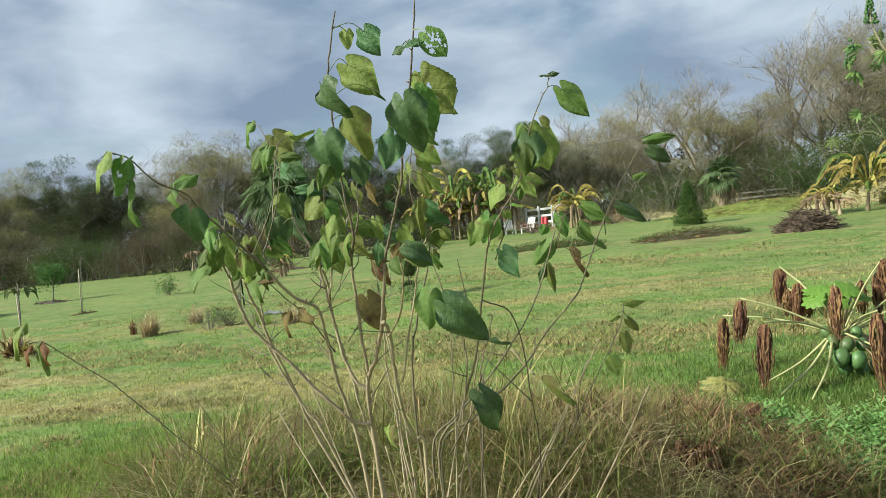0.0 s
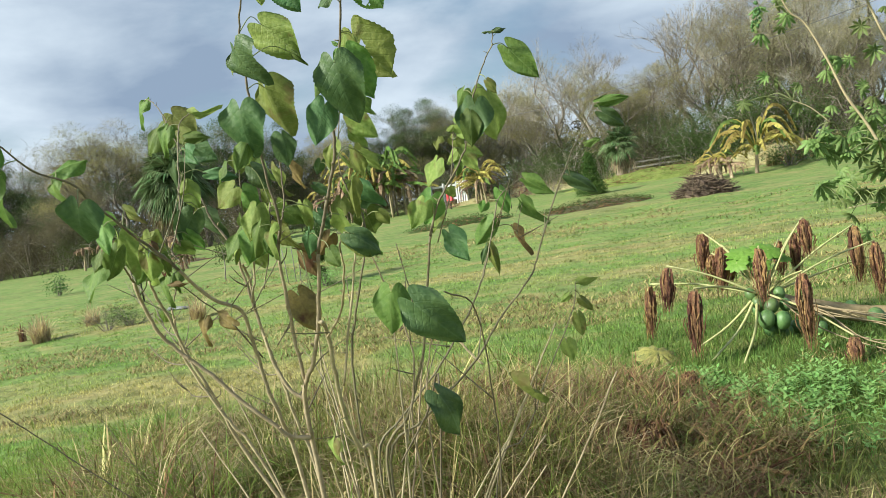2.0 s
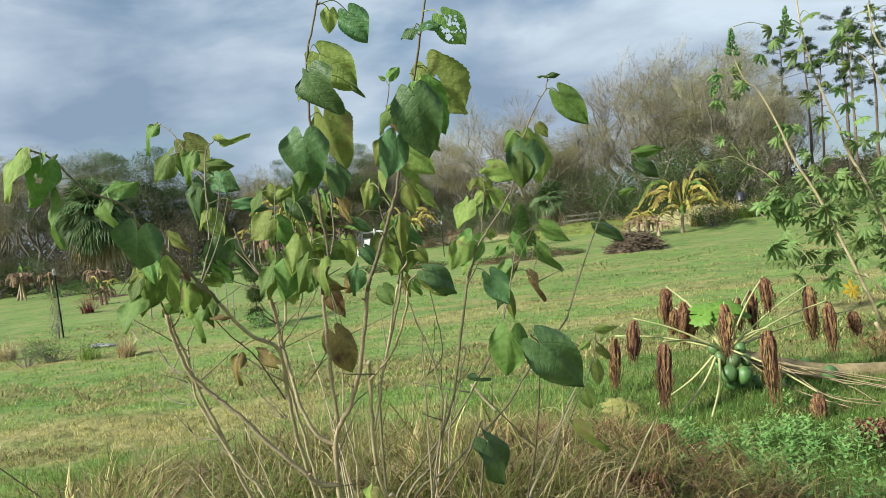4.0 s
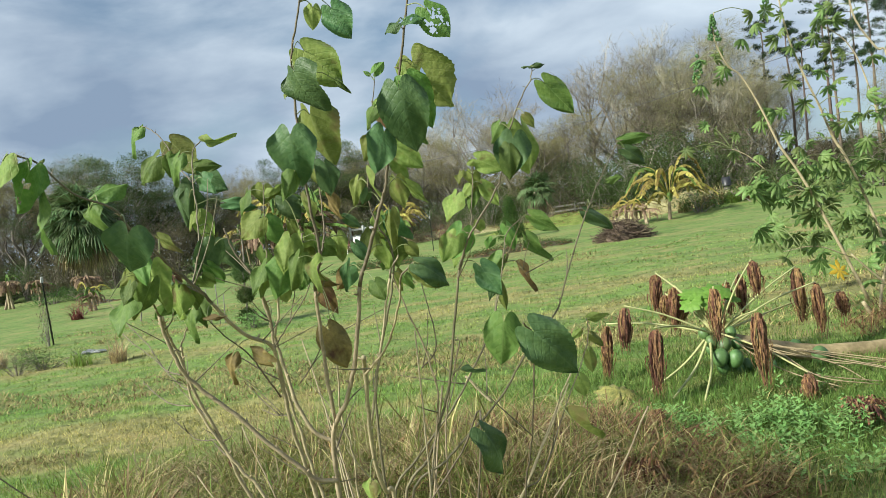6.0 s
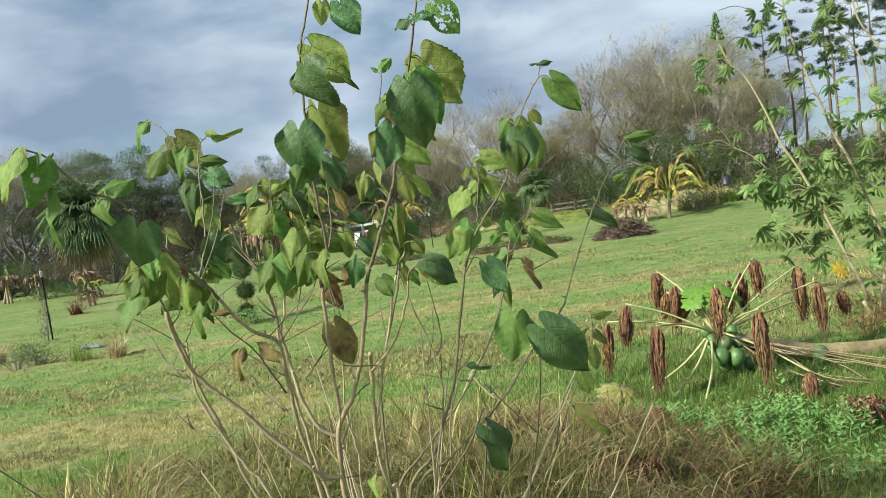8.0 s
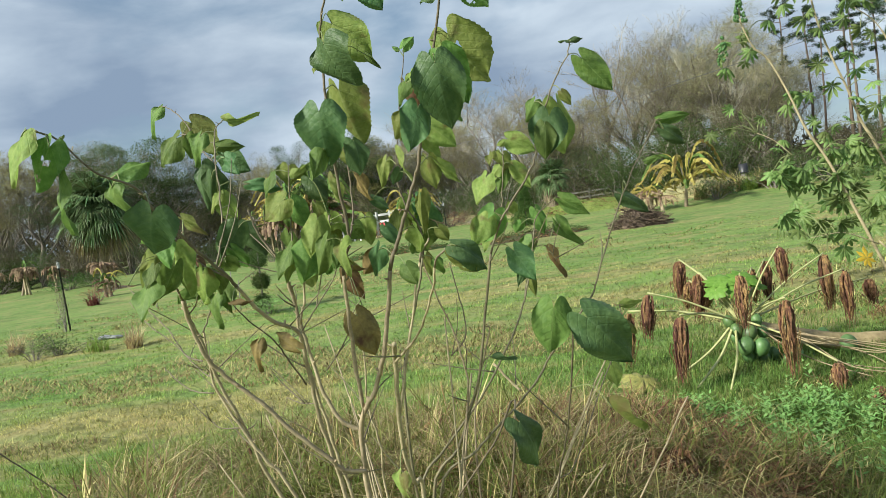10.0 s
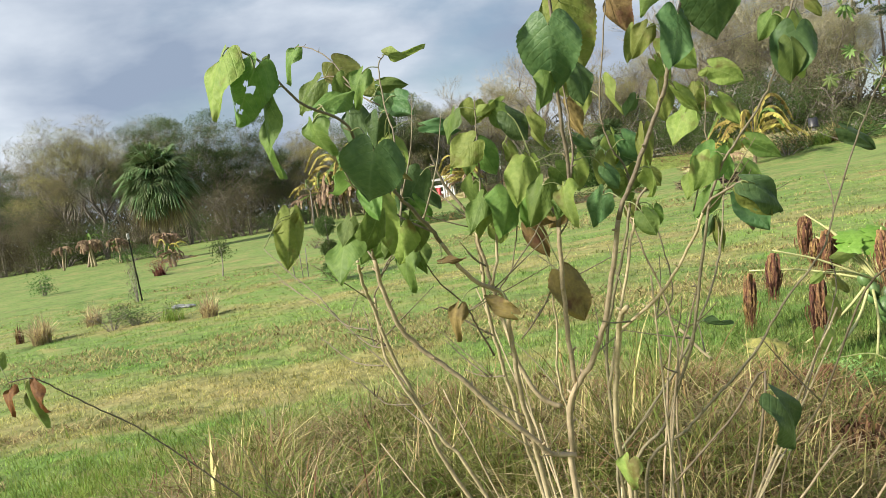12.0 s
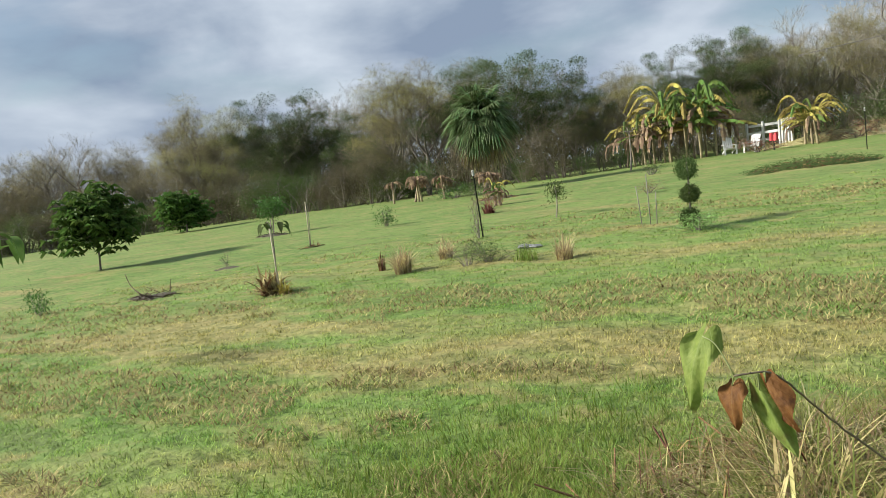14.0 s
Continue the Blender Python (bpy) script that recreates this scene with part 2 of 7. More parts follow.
TWIG = material("dark green twig", (0.115, 0.098, 0.055), (0.21, 0.185, 0.10), 20.0, 0.6, 0.3)
PETIOLE = material("leaf stalk", (0.13, 0.16, 0.055), (0.23, 0.26, 0.10), 10.0, 0.55)
HUSK = material("withered papaya leaf", (0.060, 0.028, 0.016), (0.35, 0.185, 0.085), 30.0, 0.85, 0.5, 0.2, 0.55)
PAPAYA_STALK = material("pale papaya stalk", (0.30, 0.31, 0.12), (0.47, 0.46, 0.22), 9.0, 0.5, 0.1, 0.1)
DRY_STALK = material("dry papaya stalk", (0.17, 0.128, 0.068), (0.32, 0.25, 0.14), 9.0, 0.6, 0.2, 0.15)
PAPAYA_TRUNK = material("papaya trunk", (0.19, 0.145, 0.07), (0.36, 0.285, 0.15), 5.0, 0.7, 0.5)
FRUIT = material("unripe papaya skin", (0.060, 0.118, 0.036), (0.105, 0.182, 0.056), 9.0, 0.5, 0.05, 0.25)
PAPAYA_LEAF = material("papaya leaf", (0.12, 0.25, 0.035), (0.21, 0.36, 0.07), 8.0, 0.5, 0.1, 0, 0, 0.35)
MOTTLED = material("mottled dying leaf", (0.085, 0.105, 0.028), (0.31, 0.285, 0.075), 22.0, 0.7, 0.2)
CASTOR = leaf_material("castor leaf", (0.110, 0.190, 0.052), (0.270, 0.360, 0.120), (0.28, 0.38, 0.16), 0.5, 0.45, 3.0)
CASTOR_PALE = leaf_material("yellow castor leaf", (0.50, 0.36, 0.03), (0.66, 0.48, 0.05), (0.6, 0.45, 0.1), 0.5, 0.3, 3.0)
CASTOR_STEM = material("castor stem", (0.30, 0.24, 0.14), (0.46, 0.39, 0.24), 10.0, 0.6, 0.3)
SEED_HEAD = material("castor seed pods", (0.035, 0.10, 0.025), (0.075, 0.16, 0.04), 30.0, 0.7, 0.5)
GREY_BARK = material("grey tree bark", (0.12, 0.10, 0.085), (0.27, 0.235, 0.20), 3.0, 0.9, 0.5, 0.25)
PINE_BARK = material("pine bark", (0.075, 0.055, 0.042), (0.17, 0.125, 0.095), 3.0, 0.9, 0.6, 0.2)
HAZE_TWIG = material("bare winter twigs", (0.235, 0.212, 0.170), (0.40, 0.365, 0.295), 0.6, 0.9, 0, 0.25)
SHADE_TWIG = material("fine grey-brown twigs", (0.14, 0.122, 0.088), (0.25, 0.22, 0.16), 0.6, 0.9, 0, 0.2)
OAK_LEAF = material("evergreen oak leaves", (0.050, 0.080, 0.030), (0.125, 0.170, 0.064), 0.5, 0.8, 0, 0.22, 0.2, 0.45)
OLIVE_LEAF = material("thinning olive leaves", (0.195, 0.190, 0.080), (0.37, 0.34, 0.150), 0.25, 0.8, 0, 0.22, 0.15, 0.45)
BROWN_LEAF = material("brown autumn leaves", (0.185, 0.170, 0.095), (0.345, 0.315, 0.180), 0.25, 0.8, 0, 0.25, 0.15, 0.45)
PINE_NEEDLE = material("pine needles", (0.020, 0.042, 0.018), (0.055, 0.085, 0.035), 0.8, 0.7, 0, 0.2, 0.25, 0.35)
THICKET_LEAF = material("thicket leaves", (0.085, 0.076, 0.045), (0.175, 0.155, 0.092), 0.9, 0.8, 0, 0.3, 0.15, 0.4)
# Dark enough that gaps between the trees read as shade.
WOOD_SHADE = material("leaves darkened as shade inside the wood", (0.040, 0.038, 0.024), (0.085, 0.078, 0.048), 0.7, 0.9, 0, 0, 0.3, 0.3)
SHRUB_LEAF = material("shrub leaves", (0.045, 0.078, 0.022), (0.11, 0.15, 0.048), 1.2, 0.8, 0, 0.3, 0.2, 0.42)
MANGO_LEAF = material("mango leaves", (0.048, 0.110, 0.024), (0.120, 0.200, 0.050), 2.0, 0.6, 0, 0.15, 0.25, 0.42)
BRIGHT_LEAF = material("bright green leaves", (0.045, 0.11, 0.025), (0.10, 0.20, 0.05), 2.0, 0.6, 0, 0.15, 0.25, 0.42)
PALM_LEAF = material("palm fronds", (0.075, 0.130, 0.050), (0.18, 0.245, 0.105), 1.5, 0.5, 0, 0.15, 0.4, 0.3)
PALM_DEAD = material("dead palm fronds", (0.20, 0.155, 0.09), (0.36, 0.29, 0.18), 2.0, 0.8, 0, 0.15, 0.4)
PALM_BARK = material("palm trunk", (0.16, 0.12, 0.085), (0.32, 0.26, 0.19), 5.0, 0.9, 0.7)
BANANA_GREEN = material("banana leaf", (0.085, 0.16, 0.032), (0.18, 0.26, 0.065), 2.0, 0.45, 0, 0.2, 0.3, 0.35)
BANANA_YELLOW = material("yellowed banana leaf", (0.26, 0.215, 0.05), (0.45, 0.385, 0.11), 2.0, 0.6, 0, 0.2, 0.35, 0.3)
BANANA_DEAD = material("dead banana leaf", (0.16, 0.105, 0.068), (0.33, 0.235, 0.155), 3.0, 0.8, 0, 0.2, 0.35, 0.1)
BANANA_STEM = material("banana stem", (0.21, 0.165, 0.10), (0.37, 0.30, 0.19), 4.0, 0.7, 0.3, 0.2)
RED_LEAF = material("reddish leaves", (0.16, 0.06, 0.04), (0.34, 0.16, 0.11), 3.0, 0.7, 0, 0.2, 0.4, 0.2)
BRUSH = material("dead brushwood", (0.055, 0.038, 0.026), (0.145, 0.10, 0.068), 4.0, 0.9, 0, 0.1, 0.45)
WHITE_PAINT = material("white painted wood", (0.44, 0.45, 0.45), (0.60, 0.60, 0.58), 3.0, 0.6, 0.1)
GREY_WOOD = material("weathered grey wood", (0.12, 0.112, 0.10), (0.23, 0.215, 0.195), 5.0, 0.85, 0.4, 0.15)
PALE_WOOD = material("pale bare stake", (0.34, 0.29, 0.20), (0.52, 0.46, 0.34), 6.0, 0.7, 0.2)
POST_GREEN = material("dark green steel", (0.018, 0.028, 0.020), (0.05, 0.05, 0.035), 12.0, 0.55, 0.1, 0, 0, 0, 6.0, 0.6)
RED_PAINT = material("faded red cloth", (0.45, 0.035, 0.045), (0.62, 0.075, 0.08), 3.0, 0.7, 0.1)
ROCK = material("pale grey rock", (0.11, 0.115, 0.125), (0.29, 0.30, 0.315), 5.0, 0.9, 0.6)
MULCH = material("dark mulch and leaf litter", (0.035, 0.032, 0.022), (0.12, 0.10, 0.065), 9.0, 0.95, 0.8, 0, 0.3)
BUCKET = material("black plastic", (0.012, 0.013, 0.016), (0.03, 0.031, 0.036), 8.0, 0.45)
WIRE = material("grey cable", (0.10, 0.10, 0.10), (0.16, 0.16, 0.16), 4.0, 0.6)


# ---- shape helpers ----
def gz(x, y):
    """Height of the sloping field, with the swell under the dead grass and the bank beside the banana plants."""
    x, y = np.clip(x, -95, 95), np.clip(y, -60, 110)
    z = 0.20 + 0.045 * x + 0.025 * y
    z = z + 0.27 * np.exp(-(((x + 0.35) / 1.55) ** 2 + ((y - 1.65) / 1.2) ** 2))
    z = z + 0.32 * np.exp(-(((x - 9.9) / 3.2) ** 2 + ((y - 29.0) / 1.8) ** 2))
    return z


def lattice(x, y, scale):
    """Smooth random swells of about 1 / scale metres, from 0 to 1."""
    x, y = np.asarray(x, float) * scale, np.asarray(y, float) * scale
    i, j = np.floor(x), np.floor(y)
    u, v = x - i, y - j
    u, v = u * u * (3 - 2 * u), v * v * (3 - 2 * v)

    def corner(a, b):
        h = np.sin(a * 127.1 + b * 311.7) * 43758.5453
        return h - np.floor(h)

    low = corner(i, j) * (1 - u) + corner(i + 1, j) * u
    high = corner(i, j + 1) * (1 - u) + corner(i + 1, j + 1) * u
    return low * (1 - v) + high * v


def hummock(x, y):
    """Swells of the matted dead grass, from 0 to 1."""
    return 0.65 * lattice(x + 0.4 * y, y, 2.3) + 0.35 * lattice(x - 7.1, y - 0.3 * x, 5.2)


def rough_z(x, y):
    """The ground with its clods, mown ridges and hollows."""
    z = gz(x, y) + 0.022 * np.sin(x * 1.7 + 0.6 * y) * np.sin(y * 1.3 - 0.4 * x)
    z = z + 0.040 * (lattice(x * 0.75 + 0.1 * y, y, 1.9) - 0.5) + 0.034 * (lattice(x + 3.3, y + 0.2 * x, 4.6) - 0.5)
    bed = np.exp(-(((x + 0.35) / 1.8) ** 4 + ((y - 1.65) / 1.5) ** 4))
    return z + 0.20 * bed * (hummock(x, y) - 0.45)


class Shape:
    """Vertices and faces gathered before one mesh is made of them."""

    def __init__(self):
        self.v, self.f, self.s = [], [], []

    def add(self, verts, faces, slot=0):
        k = len(self.v)
        self.v.extend(verts)
        self.f.extend([tuple(i + k for i in face) for face in faces])
        self.s.extend([slot] * len(faces))

    def mesh(self, name, *mats, smooth=True):
        me = bpy.data.meshes.new(name)
        me.from_pydata([tuple(p) for p in self.v], [], self.f)
        for m in mats:
            me.materials.append(m)
        if len(mats) > 1:
            me.polygons.foreach_set("material_index", self.s)
        if smooth:
            me.polygons.foreach_set("use_smooth", [True] * len(me.polygons))
        me.update()
        return me


def tube(shape, points, r0, r1, sides=6, cap=True, knots=0.0, slot=0):
    """A round stem through the points, tapering from r0 to r1."""
    pts = [Vector(p) for p in points]
    n = len(pts)
    verts, faces = [], []
    side = None
    for i, p in enumerate(pts):
        d = (pts[min(i + 1, n - 1)] - pts[max(i - 1, 0)]).normalized()
        if side is None:
            side = d.orthogonal().normalized()
        side = (side - d * side.dot(d)).normalized()
        up = d.cross(side)
        r = r0 + (r1 - r0) * i / max(n - 1, 1)
        if knots:
            r *= 1 + knots * (0.5 - random.random())
        for k in range(sides):
            a = 2 * math.pi * k / sides
            verts.append(p + side * (r * math.cos(a)) + up * (r * math.sin(a)))
    for i in range(n - 1):
        for k in range(sides):
            a, b = i * sides + k, i * sides + (k + 1) % sides
            faces.append((a, b, b + sides, a + sides))
    if cap:
        faces.append(tuple(range(sides))[::-1])
        faces.append(tuple((n - 1) * sides + k for k in range(sides)))
    shape.add(verts, faces, slot)


def smooth_line(points, steps=4):
    """Points along a soft curve through the given ones."""
    p = [Vector(q) for q in points]
    p = [p[0] * 2 - p[1]] + p + [p[-1] * 2 - p[-2]]
    out = []
    for i in range(1, len(p) - 2):
        for s in range(steps):
            t = s / steps
            a, b, c, d = p[i - 1], p[i], p[i + 1], p[i + 2]
            out.append(0.5 * (2 * b + (c - a) * t + (2 * a - 5 * b + 4 * c - d) * t * t + (3 * b - a - 3 * c + d) * t ** 3))
    return out + [p[-2]]


def box(shape, centre, size, turn=None, slot=0, bevel=0.12):
    """A block with chamfered upright edges."""
    x, y, z = (s / 2 for s in size)
    c = min(x, y) * bevel
    ring = [(x - c, -y), (x, -y + c), (x, y - c), (x - c, y), (-x + c, y), (-x, y - c), (-x, -y + c), (-x + c, -y)]
    m = Matrix.Translation(centre) @ (turn.to_4x4() if turn else Matrix.Identity(4))
    verts = [m @ Vector((a, b, h)) for h in (-z, z) for a, b in ring]
    faces = [tuple(range(8))[::-1], tuple(range(8, 16))] + [(k, (k + 1) % 8, (k + 1) % 8 + 8, k + 8) for k in range(8)]
    shape.add(verts, faces, slot)


def thing(name, place, label, category, group=""):
    ob = new(name)
    ob.location = place
    ob.empty_display_size = 0.1
    return tagged(ob, label, category, group)


def part(name, mesh, parent, label="", matrix=None):
    """A mesh given in world space (or by its matrix) under its thing or part."""
    ob = new(name, mesh)
    ob.parent = parent
    up = parent.matrix_basis.copy()
    if parent.parent:
        up = parent.parent.matrix_basis @ parent.matrix_parent_inverse @ up
    ob.matrix_parent_inverse = up.inverted()
    if matrix is not None:
        ob.matrix_basis = matrix
    if label:
        ob["label"] = label
    return ob


def blades(name, x, y, length, width, lean, mat, steps=1, bend=0.5, sink=0.01, arch=None, kind="stuff", label="", category="", parent=None, z0=None):
    """Many grass blades in one mesh: arrays of places, lengths, widths and leans."""
    n = len(x)
    rng = np.random.default_rng(n)
    z = (rough_z(x, y) if z0 is None else z0) - sink
    a = rng.uniform(0, 2 * np.pi, n)
    face = a + np.pi / 2 + rng.uniform(-0.6, 0.6, n)
    dx, dy = np.cos(a) * lean, np.sin(a) * lean
    up = np.sqrt(np.maximum(1 - lean ** 2, 0.04))
    fall = 0.25 * bend if arch is None else arch
    rows = []
    for s in range(steps):
        t = s / steps
        w = width * (1 - 0.55 * t)
        c = np.stack([x + dx * length * t ** (1 + bend), y + dy * length * t ** (1 + bend), z + up * length * t * (1 - fall * t)], -1)
        o = np.stack([np.cos(face) * w, np.sin(face) * w, 0 * w], -1) / 2
        rows += [c - o, c + o]
    rows.append(np.stack([x + dx * length, y + dy * length, z + up * length * (1 - fall)], -1))
    per = 2 * steps + 1
    verts = np.stack(rows, 1).reshape(-1, 3)
    k = np.arange(n)[:, None] * per
    tris = []
    for s in range(steps - 1):
        tris += [[2 * s, 2 * s + 1, 2 * s + 3], [2 * s, 2 * s + 3, 2 * s + 2]]
    tris.append([2 * steps - 2, 2 * steps - 1, 2 * steps])
    faces = (k[:, :, None] + np.array(tris)[None]).reshape(-1, 3)
    me = bpy.data.meshes.new(name)
    me.vertices.add(len(verts))
    me.vertices.foreach_set("co", verts.astype(np.float32).ravel())
    me.loops.add(faces.size)
    me.loops.foreach_set("vertex_index", faces.astype(np.int32).ravel())
    me.polygons.add(len(faces))
    me.polygons.foreach_set("loop_start", np.arange(0, faces.size, 3, dtype=np.int32))
    me.update(calc_edges=True)
    me.materials.append(mat)
    if parent is not None:
        return part(name, me, parent, label)
    return tagged(new(name, me), label, category, "", kind)


# ---- ground: one sheet to the horizon ----
def spaced(near, far, n):
    t = np.linspace(-1, 1, n)
    return np.sign(t) * (near * np.abs(t) + (far - near) * np.abs(t) ** 4)


SIDE = 461
gx, gy = spaced(24, 600, SIDE), spaced(24, 600, SIDE) + 5.0
gxx, gyy = np.meshgrid(gx, gy)
verts = np.stack([gxx, gyy, rough_z(gxx, gyy)], -1).reshape(-1, 3)
ground_shape = Shape()
ground_shape.add(verts.tolist(), [(r * SIDE + c, r * SIDE + c + 1, (r + 1) * SIDE + c + 1, (r + 1) * SIDE + c) for r in range(SIDE - 1) for c in range(SIDE - 1)])
tagged(new("ground", ground_shape.mesh("ground", FIELD)), "sloping mown grass field with straw-coloured strips of dried cuttings", "lawn", "", "structure")


# ---- trees of the wood edge ----
def ribbon(shape, a, b, w, slot=0):
    d = b - a
    o = d.orthogonal().normalized() * w
    o.rotate(Matrix.Rotation(random.random() * 3.14, 3, d))
    shape.add([a - o, a + o, b], [(0, 1, 2)], slot)


def clump(shape, c, size, n, slot=0, drop=0.0):
    """A few small folded leaves round a point."""
    for _ in range(n):
        o = c + Vector((random.gauss(0, 1), random.gauss(0, 1), random.gauss(0, 0.8))) * size * 0.9
        d = Vector((random.gauss(0, 1), random.gauss(0, 1), random.gauss(-drop, 0.7))).normalized() * size * random.uniform(0.5, 1.0)
        s = d.cross(Vector((random.gauss(0, 1), random.gauss(0, 1), random.gauss(0, 1)))).normalized() * size * random.uniform(0.35, 0.6)
        shape.add([o - d * 0.5, o + s, o + d * 0.6 - s * 0.5], [(0, 1, 2)], slot)


def branch(wood, twigs, tips, a, d, length, r, level, spread, droop):
    """A limb that forks into smaller ones; its ends are gathered in tips."""
    pts, p, dd = [a], a.copy(), d.copy()
    for _ in range(3):
        dd = (dd + Vector((random.gauss(0, 0.13), random.gauss(0, 0.13), random.gauss(0.03 - droop, 0.1)))).normalized()
        p = p + dd * length / 3
        pts.append(p.copy())
    if level >= 2:
        tube(wood, pts, r, r * 0.55, 5 if level > 2 else 3, False)
    else:
        for q, s in zip(pts, pts[1:]):
            ribbon(twigs, q, s + (s - q) * 0.3, max(r, 0.008))
    if level == 0:
        for q in pts[1:]:
            for _ in range(1):
                e = (dd + Vector((random.gauss(0, 0.6), random.gauss(0, 0.6), random.gauss(0.1, 0.5)))).normalized()
                ribbon(twigs, q, q + e * length * random.uniform(0.5, 0.9), 0.0055)
    if level == 0:
        tips.append(pts[-1])
        tips.append(pts[2])
        return
    for k in range({3: 5, 2: 5, 1: 7}.get(level, 5)):
        t = random.uniform(0.35, 1.0) if k else 1.0
        i = min(int(t * 3), 2)
        s = pts[i].lerp(pts[i + 1], t * 3 - i)
        turn = Vector((random.gauss(0, 1), random.gauss(0, 1), random.gauss(0.55, 0.5))).normalized()
        branch(wood, twigs, tips, s, (dd + turn * spread).normalized(), length * random.uniform(0.5, 0.72), r * 0.5, level - 1, spread, droop)


def wood_tree(label, bark, twig, leaf, seed, leaves, size, trunk=0.32, spread=0.75, limbs=7, droop=0.0, thin=0.0, category="tree", low=0.3, puffs=0, spray=0.0, dense=400):
    """A tree 10 m high at the origin: trunk with limbs, and a crown of separate rounded masses of leaves and fine sprays."""
    random.seed(seed)
    ob = thing("tree", (0, 0, 0), label, category, "trees of the wood edge")
    wood, twigs, crown, tips = Shape(), Shape(), Shape(), []
    stem = [Vector((0, 0, -0.4))]
    for k in range(1, 7):
        stem.append(Vector((random.gauss(0, 0.16) * k * 0.5, random.gauss(0, 0.16) * k * 0.5, k * 1.05)))
    tube(wood, smooth_line(stem, 2), 0.2, 0.07, 7, False, 0.2)
    for k in range(limbs):
        t = low + (1 - low) * (k + random.random()) / limbs
        i = min(int(t * 6), 5)
        s = stem[i].lerp(stem[i + 1], t * 6 - i)
        a = k * 2.4 + random.random()
        d = Vector((math.cos(a) * trunk * 2.4, math.sin(a) * trunk * 2.4, 0.75 + 0.5 * t)).normalized()
        branch(wood, twigs, tips, s, d, 2.9 * random.uniform(0.75, 1.15) * (1.15 - 0.3 * t), 0.085 * (1.2 - 0.6 * t), 3, spread, droop)
    high = max(p.z for p in tips)
    if puffs:
        outer = [p for p in tips if p.z > 0.22 * high]
        random.shuffle(outer)
        centres = []
        for p in outer:
            if len(centres) < puffs and all((p - q).length > 1.15 for q in centres):
                centres.append(p)
        for c in centres:
            r = random.uniform(0.7, 1.2)
            for _ in range(dense):
                d = Vector((random.gauss(0, 1), random.gauss(0, 1), random.gauss(0, 1))).normalized()
                if d.z < -0.2 and random.random() < 0.55:
                    d.z = -d.z
                q = c + Vector((d.x, d.y, d.z * 0.88)) * r * random.random() ** 0.36
                if random.random() < spray:
                    e = (d * 0.7 + Vector((random.gauss(0, 0.35), random.gauss(0, 0.35), random.gauss(-0.15, 0.3)))).normalized()
                    ribbon(crown, q, q + e * random.uniform(0.3, 0.75), 0.0072)
                else:
                    clump(crown, q, size, 1)
    for p in tips:
        if leaves and random.random() > thin:
            clump(crown, p, size, leaves)
    k = 10.0 / high
    for s in (wood, twigs, crown):
        s.v = [Vector(p) * k for p in s.v]
    trunk_part = part("trunk", wood.mesh("trunk", bark), ob)
    part("twig_mass", twigs.mesh("twig_mass", twig, smooth=False), trunk_part)
    if crown.v:
        part("crown", crown.mesh("crown", leaf, smooth=False), ob)
    return ob


def pine(seed):
    """A tall thin pine 10 m high: bare straight trunk and small tufted crown."""
    random.seed(seed)
    ob = thing("pine_tree", (0, 0, 0), "tall slender pine with a bare trunk and thin dark crown", "pine tree", "pines behind the field")
    wood, crown = Shape(), Shape()
    lean = Vector((random.gauss(0, 0.015), random.gauss(0, 0.015), 1))
    tube(wood, [lean * (k * 1.0) + Vector((random.gauss(0, 0.02), random.gauss(0, 0.02), -0.3)) for k in range(11)], 0.12, 0.03, 6, False, 0.1)
    for k in range(26):
        z = random.uniform(5.0, 9.9)
        a = random.random() * 6.28
        n = random.uniform(0.4, 1.3) * (1.25 - 0.55 * (z - 5) / 5) * (0.45 if z < 6.6 else 1)
        s = lean * z
        e = s + Vector((math.cos(a) * n, math.sin(a) * n, random.uniform(-0.1, 0.5)))
        tube(wood, [s, s.lerp(e, 0.5) + Vector((0, 0, -0.05)), e], 0.025, 0.008, 3, False)
        if z > 6.3 or random.random() < 0.25:
            for t in (0.55, 0.75, 0.9, 1.0):
                c = s.lerp(e, t)
                for _ in range(40):
                    d = Vector((random.gauss(0, 1), random.gauss(0, 1), random.gauss(0.3, 0.8))).normalized()
                    c2 = c + Vector((random.gauss(0, 0.09), random.gauss(0, 0.09), random.gauss(0, 0.06)))
                    ribbon(crown, c2, c2 + d * random.uniform(0.10, 0.22), 0.015)
    part("trunk", wood.mesh("trunk", PINE_BARK), ob)
    part("crown", crown.mesh("crown", PINE_NEEDLE, smooth=False), ob)
    return ob


